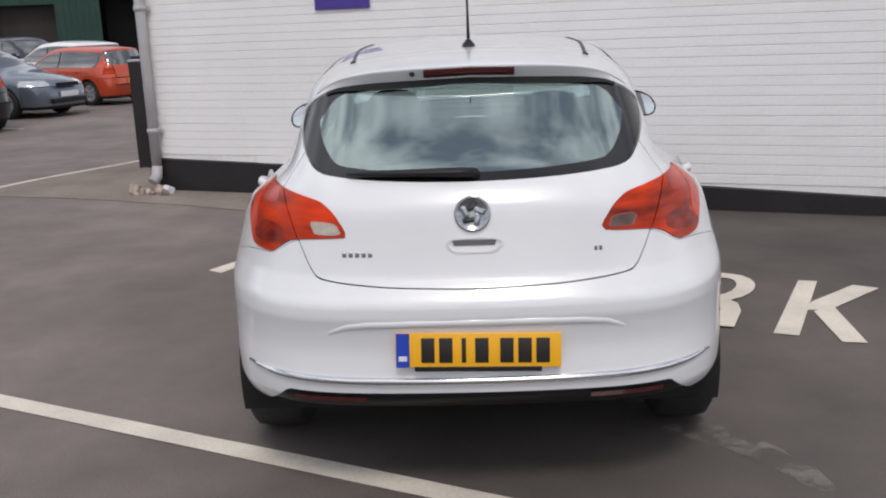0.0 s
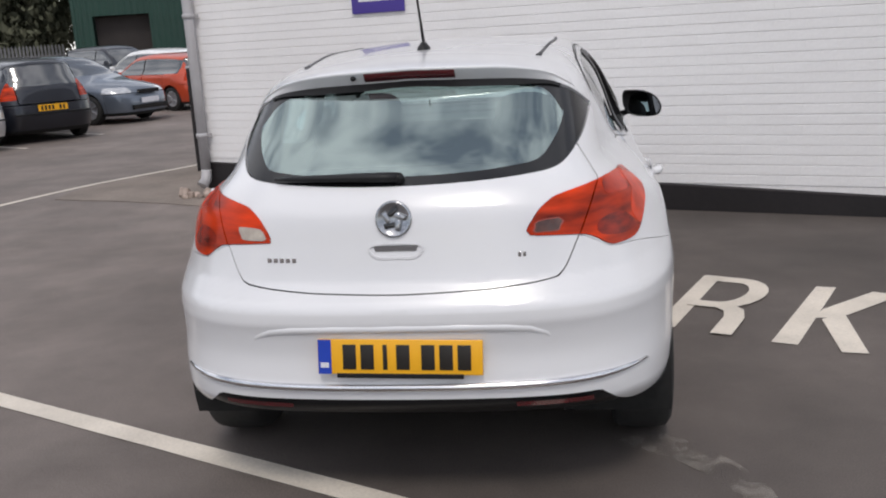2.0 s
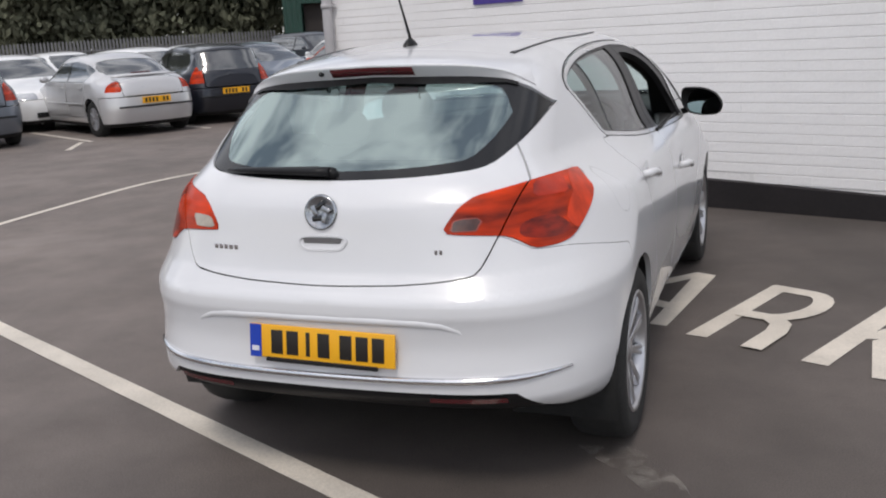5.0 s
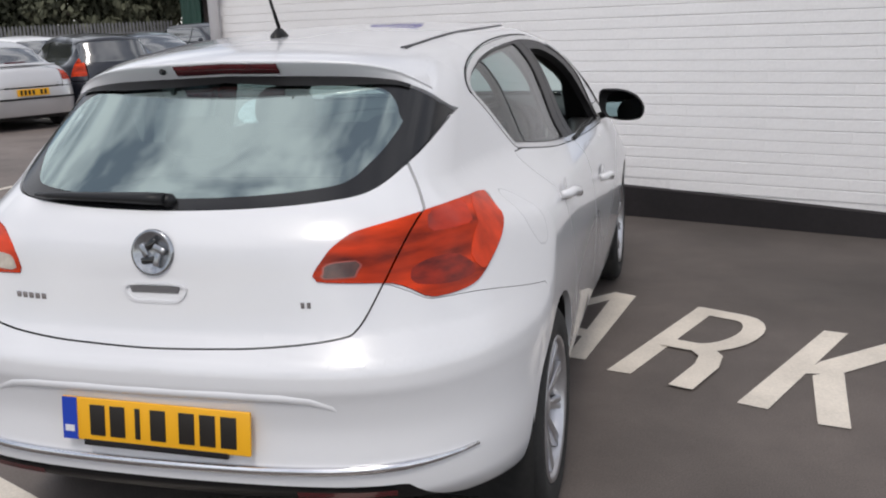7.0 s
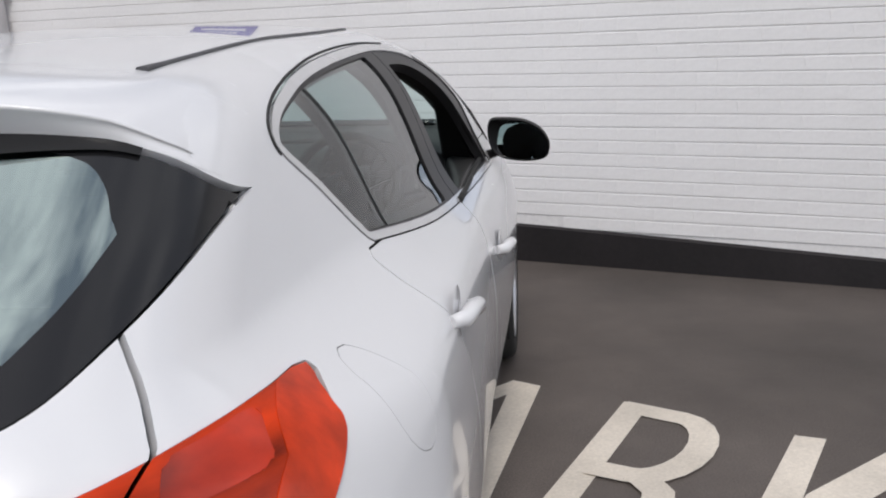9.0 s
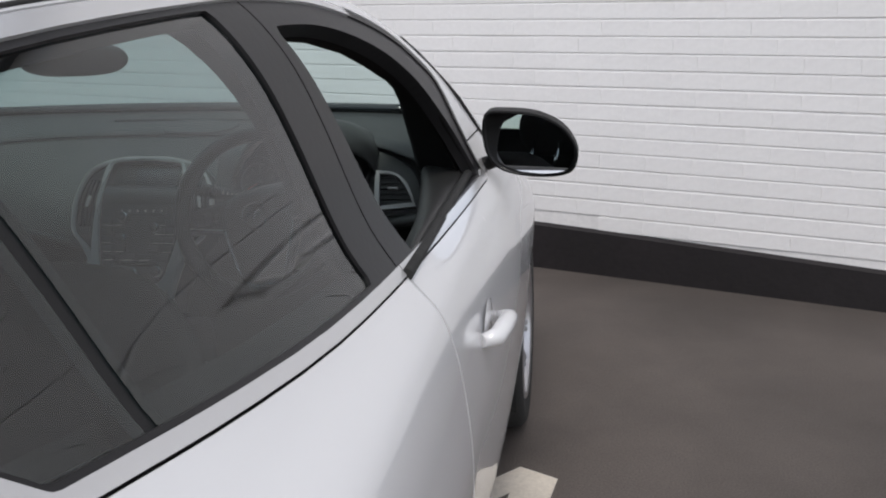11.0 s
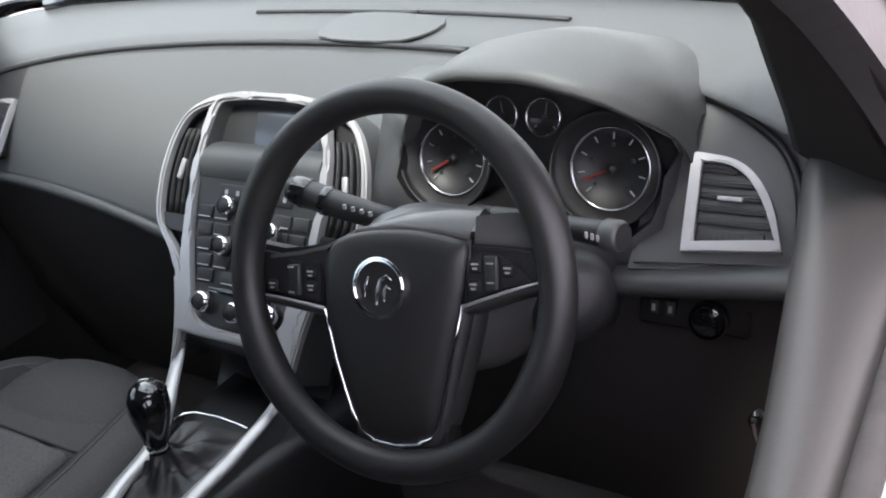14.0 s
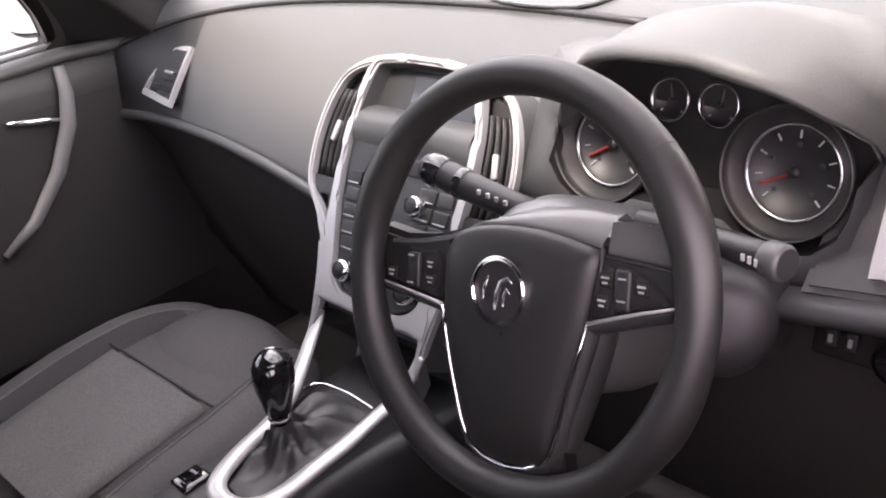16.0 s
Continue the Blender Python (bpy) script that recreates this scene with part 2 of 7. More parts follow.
PLINTH = mat("black_painted_plinth", (0.010, 0.0075, 0.0085), 0.6, grain=0.3, grain_size=30, stain=0.35, stain_size=3, bump=0.4, bump_size=50)
PIPE = mat("grey_pipe", (0.42, 0.41, 0.42), 0.45, stain=0.12, stain_size=5)
PURPLE = mat("purple_sign", (0.075, 0.05, 0.30), 0.4, stain=0.06)
SIGN_WHITE = mat("sign_white", (0.7, 0.7, 0.74), 0.5, stain=0.05)
GREEN_CLAD = mat("green_cladding", (0.010, 0.045, 0.032), 0.5, stain=0.15, stain_size=0.6, rough_vary=0.1)
DARK_DOOR = mat("dark_doorway", (0.03, 0.024, 0.022), 0.8, stain=0.3, stain_size=1.0)
BARK = mat("bark", (0.06, 0.045, 0.035), 0.9, grain=0.3, grain_size=20, bump=0.8, bump_size=25)
LEAF = mat("leaves", (0.118, 0.122, 0.084), 0.85, stain=0.35, stain_size=0.5, specular=0.12)
FENCE = mat("grey_fence", (0.17, 0.17, 0.175), 0.7, stain=0.25, stain_size=0.8)
RUBBLE = mat("rubble", (0.35, 0.28, 0.24), 0.9, grain=0.3, grain_size=25, per_piece=0.4, bump=0.5)

def curve(knots):
    """A smooth function of one value through (value, result) knots."""
    ks = np.array(knots, float)
    xs, ys = ks[:, 0], ks[:, 1]
    slope = np.gradient(ys, xs)
    d = np.diff(ys) / np.diff(xs)
    for i in range(1, len(xs) - 1):
        slope[i] = 0 if d[i - 1] * d[i] <= 0 else 2 * d[i - 1] * d[i] / (d[i - 1] + d[i])
    slope[0], slope[-1] = d[0], d[-1]

    def f(v):
        v = np.asarray(v, float)
        i = np.clip(np.searchsorted(xs, v) - 1, 0, len(xs) - 2)
        h = xs[i + 1] - xs[i]
        s = (v - xs[i]) / h
        c = np.clip(s, 0, 1)
        y = (2 * c**3 - 3 * c**2 + 1) * ys[i] + (c**3 - 2 * c**2 + c) * h * slope[i] \
            + (3 * c**2 - 2 * c**3) * ys[i + 1] + (c**3 - c**2) * h * slope[i + 1]
        return y + np.where(s < 0, s * h * slope[0], 0) + np.where(s > 1, (s - 1) * h * slope[-1], 0)
    return f


def smax(a, b, k):
    h = np.maximum(k - np.abs(a - b), 0) / k
    return np.maximum(a, b) + h * h * k * 0.25




def hull_of(side, plan, cabin, rear, bow, roof, crown, length=4.40, waist=0.92, nose=0.25):
    """The skin of a car as a function: below nought inside, about metres outside. y runs from the tail to the nose."""
    side, plan, cabin, rear, bow, roof, crown = (curve(k) for k in (side, plan, cabin, rear, bow, roof, crown))

    def f(x, y, z):
        ax = np.sqrt(x * x + 1e-4)
        up = np.clip((z - waist) / 0.2, 0, 1)
        up = up * up * (3 - 2 * up)
        sd = ax - side(z) * plan(y) * (1 - up + cabin(y) * up)
        rr = (rear(z) + bow(z) * (0.15 * ax**2 + 1.1 * np.minimum(ax, 1.1)**6) - y) * 0.75
        top = (z - roof(y) + crown(y) * ax**2) * 0.85
        ns = y - length + 0.22 * ax**2 + 0.5 * np.minimum(ax, 1.1)**6 + nose * (z - 0.5)**2
        v = smax(sd, rr, 0.10)
        v = smax(v, top, 0.05 + 0.08 * np.clip((y - 0.6) / 0.5, 0, 1))
        v = smax(v, ns, 0.2)
        return smax(v, 0.17 - z, 0.08)
    return f


def gradient(f, P, e=0.002):
    g = np.empty_like(P)
    for k in range(3):
        d = np.zeros(3)
        d[k] = e
        g[:, k] = (f(*(P + d).T) - f(*(P - d).T)) / (2 * e)
    return g


def skin(f, lo, hi, h):
    """Surface nets: points, normals and triangles where f is nought."""
    lo, hi = np.array(lo, float), np.array(hi, float)
    n = np.ceil((hi - lo) / h).astype(int) + 1
    ax = [lo[k] + h * np.arange(n[k]) for k in range(3)]
    X, Y, Z = np.meshgrid(*ax, indexing="ij")
    v = f(X.ravel(), Y.ravel(), Z.ravel()).reshape(n)
    s = v < 0
    c = s[:-1, :-1, :-1].astype(int)
    for d in ((1, 0, 0), (0, 1, 0), (0, 0, 1), (1, 1, 0), (1, 0, 1), (0, 1, 1), (1, 1, 1)):
        c = c + s[d[0]:n[0] - 1 + d[0], d[1]:n[1] - 1 + d[1], d[2]:n[2] - 1 + d[2]]
    cells = np.argwhere((c > 0) & (c < 8))
    index = -np.ones(np.array(n) - 1, int)
    index[tuple(cells.T)] = np.arange(len(cells))
    P = lo + h * (cells + 0.5)
    for _ in range(6):
        g = gradient(f, P)
        step = f(*P.T)[:, None] * g / np.maximum((g * g).sum(1), 1e-6)[:, None]
        P = P - np.clip(step, -h, h)
    quads = []
    for a in range(3):
        b, e = (a + 1) % 3, (a + 2) % 3
        sl0, sl1 = [slice(None)] * 3, [slice(None)] * 3
        sl0[a], sl1[a] = slice(0, n[a] - 1), slice(1, n[a])
        cross = s[tuple(sl0)] != s[tuple(sl1)]
        for q in np.argwhere(cross):
            if q[b] == 0 or q[e] == 0 or q[b] >= n[b] - 1 or q[e] >= n[e] - 1:
                continue
            q1, q2, q3 = q.copy(), q.copy(), q.copy()
            q1[b] -= 1
            q2[b] -= 1
            q2[e] -= 1
            q3[e] -= 1
            quad = [index[tuple(i)] for i in (q, q1, q2, q3)]
            if min(quad) < 0:
                continue
            quads.append(quad if s[tuple(q)] else quad[::-1])
    Q = np.array(quads)
    T = np.concatenate([Q[:, [0, 1, 2]], Q[:, [0, 2, 3]]])
    N = gradient(f, P)
    N /= np.linalg.norm(N, axis=1)[:, None]
    # turn the triangles to face outwards
    fn = np.cross(P[T[:, 1]] - P[T[:, 0]], P[T[:, 2]] - P[T[:, 0]])
    flip = (fn * N[T[:, 0]]).sum(1) < 0
    T[flip] = T[flip][:, ::-1]
    return P, N, T


def take(P, N, T):
    used, T2 = np.unique(T, return_inverse=True)
    return P[used], N[used], T2.reshape(-1, 3)


def cut(patch, field, gap=0.0):
    """Split a patch of skin along field = 0: the piece below, and the rest. gap: the width of the joint between them."""
    def below(P, N, T, v):
        a = v[T] < 0
        k = a.sum(1)
        keep = [T[k == 3]]
        extra, base = [], len(P)
        ids = {}

        def between(i, j):
            key = (i, j) if i < j else (j, i)
            if key not in ids:
                ids[key] = base + len(extra)
                w = v[i] / (v[i] - v[j])
                extra.append((P[i] * (1 - w) + P[j] * w, N[i] * (1 - w) + N[j] * w))
            return ids[key]
        more = []
        for t, ins in zip(T[(k > 0) & (k < 3)], a[(k > 0) & (k < 3)]):
            if ins.sum() == 1:
                s = int(np.argmax(ins))
                i, j, m = t[s], t[(s + 1) % 3], t[(s + 2) % 3]
                more.append((i, between(i, j), between(i, m)))
            else:
                s = int(np.argmin(ins))
                i, j, m = t[s], t[(s + 1) % 3], t[(s + 2) % 3]
                p, q = between(j, i), between(m, i)
                more += [(j, m, q), (j, q, p)]
        if more:
            keep.append(np.array(more))
        if extra:
            P = np.concatenate([P, np.array([e[0] for e in extra])])
            N = np.concatenate([N, np.array([e[1] for e in extra])])
        return take(P, N, np.concatenate(keep))
    P, N, T = patch
    v = np.asarray(field(P, N), float)
    return below(P, N, T, v + gap / 2), below(P, N, T, -v + gap / 2)


def rounded(points, steps=5):
    """A closed smooth loop through the points; a point given twice stays a corner."""
    p = np.array(points, float)
    out = []
    for i in range(len(p)):
        a, b, c, d = p[i - 1], p[i], p[(i + 1) % len(p)], p[(i + 2) % len(p)]
        if np.allclose(b, c):
            continue
        if np.allclose(a, b):
            a = b
        if np.allclose(c, d):
            d = c
        for k in range(steps):
            t = k / steps
            out.append(0.5 * (2 * b + (c - a) * t + (2 * a - 5 * b + 4 * c - d) * t * t + (3 * b - a - 3 * c + d) * t**3))
    return np.array(out)


def inside(u, v, loop):
    """Signed distance to a closed loop, below nought inside."""
    q = np.stack([u, v], 1)
    a, b = loop, np.roll(loop, -1, 0)
    best, odd = np.full(len(q), 1e9), np.zeros(len(q), bool)
    for s, e in zip(a, b):
        d = e - s
        w = np.clip(((q - s) @ d) / max(d @ d, 1e-12), 0, 1)
        best = np.minimum(best, ((q - s - w[:, None] * d)**2).sum(1))
        odd ^= ((s[1] > q[:, 1]) != (e[1] > q[:, 1])) & (q[:, 0] < d[0] * (q[:, 1] - s[1]) / (d[1] if d[1] else 1e-12) + s[0])
    best = np.sqrt(best)
    return np.where(odd, -best, best)


def mesh_of(name, V, F, normals=None, smooth=True):
    me = bpy.data.meshes.new(name)
    me.from_pydata([tuple(p) for p in np.asarray(V, float).tolist()], [], [list(map(int, q)) for q in F])
    me.shade_smooth() if smooth else me.shade_flat()
    if normals is not None:
        me.normals_split_custom_set_from_vertices([tuple(x) for x in normals.tolist()])
    me.validate()
    return me


def sheet(patch, name, depth=0.012, lift=0.0):
    """A mesh of a patch of skin, with its edges folded inwards by depth."""
    P, N, T = patch
    N = N / np.maximum(np.linalg.norm(N, axis=1), 1e-9)[:, None]
    P = P + N * lift
    F = T.tolist()
    V, M = [P], [N]
    if depth:
        e = np.concatenate([T[:, [0, 1]], T[:, [1, 2]], T[:, [2, 0]]])
        key = np.sort(e, 1)
        _, first, count = np.unique(key, axis=0, return_index=True, return_counts=True)
        rim = e[first[count == 1]]
        n0 = len(P)
        ring, inv = np.unique(rim, return_inverse=True)
        inv = inv.reshape(-1, 2)
        m = len(ring)
        V += [P[ring], P[ring] - N[ring] * depth]
        out = np.zeros((m, 3))
        for (i, j), (a, b) in zip(rim, inv):
            o = np.cross(P[j] - P[i], N[i])
            out[a] += o
            out[b] += o
        out /= np.maximum(np.linalg.norm(out, axis=1), 1e-9)[:, None]
        M += [out, out]
        F += [[n0 + b, n0 + a, n0 + m + a, n0 + m + b] for a, b in inv.tolist()]
    return mesh_of(name, np.concatenate(V), F, np.concatenate(M))


def part(name, data, material, parent, label="", at=None):
    """One mesh object, from a bmesh or a mesh, under a thing or a part."""
    if isinstance(data, bmesh.types.BMesh):
        me = bpy.data.meshes.new(name)
        data.to_mesh(me)
        data.free()
    else:
        me = data
    if material is not None and not me.materials:
        me.materials.append(material)
    ob = new(name, me)
    if at is not None:
        ob.matrix_basis = at
    ob.parent = parent
    if label:
        ob["label"] = label
    return ob


def thing(name, label, category, at=None, group="", kind=""):
    ob = new(name)
    ob.empty_display_size = 0.1
    if at is not None:
        ob.matrix_basis = at
    return tagged(ob, label, category, group, kind)


def block(sx, sy, sz, bevel=0.004, at=(0, 0, 0), turn=(0, 0, 0), segments=2, into=None):
    """A bevelled box of these sizes, centred at a place and turned by degrees."""
    bm = into or bmesh.new()
    made = bmesh.ops.create_cube(bm, size=1, matrix=pose(*at, *turn) @ Matrix.Diagonal((sx, sy, sz, 1)))["verts"]
    if bevel:
        edges = list({e for v in made for e in v.link_edges})
        bmesh.ops.bevel(bm, geom=edges, offset=bevel, segments=segments, affect="EDGES", profile=0.6)
    if not into:
        for f in bm.faces:
            f.smooth = bevel > 0 and segments > 1 and min(sx, sy, sz) < bevel * 5
    return bm


def lathe(profile, n=32, at=None, caps=False):
    """A turned body about z from (radius, height) pairs."""
    bm = bmesh.new()
    rings = [[bm.verts.new((r * math.cos(2 * math.pi * k / n), r * math.sin(2 * math.pi * k / n), z)) for k in range(n)] for r, z in profile]
    for a, b in zip(rings, rings[1:]):
        for k in range(n):
            bm.faces.new((a[k], a[(k + 1) % n], b[(k + 1) % n], b[k])).smooth = True
    for ring in (rings[0][::-1], rings[-1]) if caps else ():
        if (ring[0].co - ring[n // 2].co).length > 1e-4:
            bm.faces.new(ring)
    if at is not None:
        bm.transform(at)
    bmesh.ops.recalc_face_normals(bm, faces=bm.faces)
    return bm


def tube(path, radius, n=10, closed=False, flat=1.0, up=(0, 0, 1)):
    """A tube along points; radius may be a list; flat squashes it along up."""
    bm = bmesh.new()
    p = [Vector(q) for q in path]
    rad = radius if isinstance(radius, (list, tuple)) else [radius] * len(p)
    rings = []
    for i, q in enumerate(p):
        d = (p[(i + 1) % len(p)] - p[i - 1]) if closed else (p[min(i + 1, len(p) - 1)] - p[max(i - 1, 0)])
        d.normalize()
        s = d.cross(Vector(up))
        s = s.normalized() if s.length > 1e-5 else Vector((1, 0, 0))
        u = s.cross(d)
        rings.append([bm.verts.new(q + rad[i] * (math.cos(2 * math.pi * k / n) * s + flat * math.sin(2 * math.pi * k / n) * u)) for k in range(n)])
    pairs = list(zip(rings, rings[1:] + rings[:1])) if closed else list(zip(rings, rings[1:]))
    for a, b in pairs:
        for k in range(n):
            bm.faces.new((a[k], a[(k + 1) % n], b[(k + 1) % n], b[k])).smooth = True
    if not closed:
        bm.faces.new(rings[0][::-1])
        bm.faces.new(rings[-1])
    bmesh.ops.recalc_face_normals(bm, faces=bm.faces)
    return bm


def plate_of(loop, thick, bevel=0.0, at=None):
    """A flat plate with a closed outline in its x and y, thick along z."""
    bm = bmesh.new()
    low = [bm.verts.new((x, y, 0)) for x, y in loop]
    face = bm.faces.new(low)
    r = bmesh.ops.extrude_face_region(bm, geom=[face])
    top = [v for v in r["geom"] if isinstance(v, bmesh.types.BMVert)]
    bmesh.ops.translate(bm, verts=top, vec=(0, 0, thick))
    bmesh.ops.recalc_face_normals(bm, faces=bm.faces)
    if bevel:
        rim = [e for e in bm.edges if all(v in top for v in e.verts)]
        bmesh.ops.bevel(bm, geom=rim, offset=bevel, segments=2, affect="EDGES")
    if at is not None:
        bm.transform(at)
    return bm


def frame_of(outer, inner, thick, at=None, bevel=0.0):
    """A flat frame between two loops of equal count, thick along z."""
    bm = bmesh.new()
    n = len(outer)
    o0 = [bm.verts.new((x, y, 0)) for x, y in outer]
    i0 = [bm.verts.new((x, y, 0)) for x, y in inner]
    o1 = [bm.verts.new((x, y, thick)) for x, y in outer]
    i1 = [bm.verts.new((x, y, thick)) for x, y in inner]
    for k in range(n):
        j = (k + 1) % n
        for q in ((o1[k], o1[j], i1[j], i1[k]), (o0[j], o0[k], i0[k], i0[j]), (o0[k], o0[j], o1[j], o1[k]), (i0[j], i0[k], i1[k], i1[j])):
            bm.faces.new(q)
    if bevel:
        rim = [e for e in bm.edges if all(v in o1 for v in e.verts) or all(v in i1 for v in e.verts)]
        bmesh.ops.bevel(bm, geom=rim, offset=bevel, segments=2, affect="EDGES")
    bmesh.ops.recalc_face_normals(bm, faces=bm.faces)
    if at is not None:
        bm.transform(at)
    return bm


def loft(rows, closed=False, thick=0.0):
    """A smooth sheet through rows of points of equal count."""
    R, C = len(rows), len(rows[0])
    V = [p for r in rows for p in r]
    F = [(i * C + j, i * C + (j + 1) % C, (i + 1) * C + (j + 1) % C, (i + 1) * C + j) for i in range(R - 1) for j in range(C if closed else C - 1)]
    bm = bmesh.new()
    vs = [bm.verts.new(p) for p in V]
    for q in F:
        bm.faces.new([vs[k] for k in q]).smooth = True
    bmesh.ops.recalc_face_normals(bm, faces=bm.faces)
    if thick:
        bmesh.ops.solidify(bm, geom=bm.faces[:], thickness=thick)
    return bm

# ---- the yard: ground, markings, wall ----
def ground_sheet():
    bm = bmesh.new()
    n, size = 40, 400
    for i in range(n + 1):
        for j in range(n + 1):
            u, v = (i / n * 2 - 1), (j / n * 2 - 1)
            bm.verts.new((size * u * abs(u)**1.5, size * v * abs(v)**1.5 + 4, 0))
    bm.verts.ensure_lookup_table()
    for i in range(n):
        for j in range(n):
            bm.faces.new([bm.verts[k] for k in (i * (n + 1) + j, (i + 1) * (n + 1) + j, (i + 1) * (n + 1) + j + 1, i * (n + 1) + j + 1)])
    return bm


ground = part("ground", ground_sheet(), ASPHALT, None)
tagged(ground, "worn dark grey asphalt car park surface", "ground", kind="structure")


def stripe(points, width, name, label):
    """A painted line on the ground."""
    bm = bmesh.new()
    p = [Vector((x, y, 0.004)) for x, y in points]
    last = None
    for i, q in enumerate(p):
        d = (p[min(i + 1, len(p) - 1)] - p[max(i - 1, 0)]).normalized()
        s = Vector((-d.y, d.x, 0)) * (width / 2 * random.uniform(0.96, 1.04))
        pair = (bm.verts.new(q + s), bm.verts.new(q - s))
        if last:
            bm.faces.new((last[0], last[1], pair[1], pair[0]))
        last = pair
    bmesh.ops.recalc_face_normals(bm, faces=bm.faces)
    return tagged(part(name, bm, ROADPAINT, None), label, "road marking", kind="structure")


def along(a, b, n):
    return [(a[0] + (b[0] - a[0]) * k / n, a[1] + (b[1] - a[1]) * k / n) for k in range(n + 1)]


stripe(along((-4.2, 1.98), (0.75, -0.30), 24), 0.105, "bay_line", "worn cream bay line painted on the asphalt")
bend_x = curve([(0.6, -5.0), (2.6, -5.3), (4.5, -5.5), (5.9, -5.54), (7.3, -5.22), (9.1, -4.3), (10.3, -3.7), (11.5, -3.0)])
bend = [(float(bend_x(y)), y) for y in np.linspace(0.6, 11.5, 44)]
stripe([tuple(q) for q in bend], 0.085, "kerb_line", "thin white curved line painted on the asphalt")
for a, b in (((-12.6, 11.9), (-9.75, 10.28)), ((-11.2, 13.6), (-8.6, 12.08)), ((-9.9, 10.2), (-9.3, 9.2)), ((-11.6, 15.9), (-8.2, 14.0)), ((-13.2, 9.4), (-10.4, 7.8))):
    stripe(along(a, b, 8), 0.09, "bay_line", "thin white bay line between parked cars")

# a pale, half-worn smear behind the rear wheel
WORN = mat("worn_smear", (0.30, 0.27, 0.24), 0.85, grain=0.25, grain_size=60, stain=0.3, stain_size=8, bump=0.4, bump_size=120)
wn_, wl_ = WORN.node_tree.nodes, WORN.node_tree.links
w_noise, w_map, w_clear, w_mix, w_geo = (wn_.new("ShaderNode" + k) for k in ("TexNoise", "MapRange", "BsdfTransparent", "MixShader", "NewGeometry"))
w_noise.inputs["Scale"].default_value, w_noise.inputs["Detail"].default_value, w_noise.inputs["Roughness"].default_value = 9.0, 8.0, 0.65
wl_.new(w_geo.outputs["Position"], w_noise.inputs["Vector"])
w_map.inputs["From Min"].default_value, w_map.inputs["From Max"].default_value = 0.46, 0.62
w_map.inputs["To Max"].default_value = 0.36
wl_.new(w_noise.outputs["Fac"], w_map.inputs["Value"])
wl_.new(w_map.outputs["Result"], w_mix.inputs["Fac"])
wl_.new(w_clear.outputs["BSDF"], w_mix.inputs[1])
wl_.new(wn_["Principled BSDF"].outputs["BSDF"], w_mix.inputs[2])
wl_.new(w_mix.outputs["Shader"], wn_["Material Output"].inputs["Surface"])
smear = part("worn_smear", plate_of([(0.68, 0.60), (0.78, 0.66), (0.90, 0.62), (1.02, 0.50), (1.10, 0.38), (1.17, 0.22), (1.20, 0.05), (1.12, 0.03), (1.07, 0.16), (1.00, 0.28), (0.90, 0.40), (0.78, 0.50)], 0.003, at=pose(0, 0, 0.002)), WORN, None)
tagged(smear, "pale worn smear on the dark asphalt", "road marking", kind="structure")

apron_loop = [(-5.0, 6.62), (-4.2, 6.38), (-3.57, 6.14), (-2.8, 5.78), (-2.16, 5.42), (-1.2, 5.05), (-1.0, 5.83), (-3.28, 6.68), (-4.25, 9.05), (-5.1, 7.45)]
apron = part("apron", plate_of(apron_loop, 0.006, at=pose(0, 0, 0.002)), CONCRETE, None)
tagged(apron, "light brown worn concrete strip beside the wall", "pavement", kind="structure")

# big painted letters, each from its strokes, on a slanting base line
E_AX, N_AX, BASE = Vector((0.887, -0.462, 0)), Vector((0.462, 0.887, 0)), Vector((0.94, 1.94, 0.0045))


def letter(name, loops, label):
    """Flat paint from outer loops, in metres along and across the base line."""
    bm = bmesh.new()
    for k, loop in enumerate(loops):
        vs = [bm.verts.new(BASE + E_AX * u + N_AX * v + Vector((0, 0, 0.0004 * k))) for u, v in loop]
        bm.faces.new(vs)
    bmesh.ops.triangulate(bm, faces=bm.faces[:])
    bmesh.ops.recalc_face_normals(bm, faces=bm.faces)
    for f in bm.faces:
        if f.normal.z < 0:
            f.normal_flip()
    return tagged(part(name, bm, ROADPAINT, None), label, "painted letter", group="painted letters", kind="structure")


def band(points, width):
    """Quads along a bent stroke."""
    p = [Vector(q) for q in points]
    out, last = [], None
    for i, q in enumerate(p):
        d = (p[min(i + 1, len(p) - 1)] - p[max(i - 1, 0)]).normalized()
        s = Vector((-d.y, d.x)) * width / 2
        pair = (q + s, q - s)
        if last:
            out.append([tuple(last[0]), tuple(last[1]), tuple(pair[1]), tuple(pair[0])])
        last = pair
    return out


bowl = [(-0.03, 0.985)] + [(0.15 + 0.15 * math.sin(math.pi * k / 10), 0.725 + 0.26 * math.cos(math.pi * k / 10)) for k in range(11)] + [(0.02, 0.455)]
bowl[0] = (-0.085, 0.985)
letter("letter_r", [[(0.0, 0.0), (0.105, 0.02), (0.0, 1.035), (-0.10, 1.03)]] + band(bowl, 0.105)
       + band([(0.20, 0.47), (0.285, 0.40), (0.325, 0.28), (0.35, 0.0)], 0.105), "cream painted letter R on the asphalt")
letter("letter_k", [[(0.595, 0.0), (0.716, 0.01), (0.65, 1.05), (0.547, 1.03)],
                    [(0.672, 0.44), (0.685, 0.62), (0.845, 1.04), (0.985, 1.02), (0.80, 0.52)],
                    [(0.79, 0.60), (0.72, 0.44), (0.915, -0.01), (1.025, 0.02)]], "cream painted letter K on the asphalt")
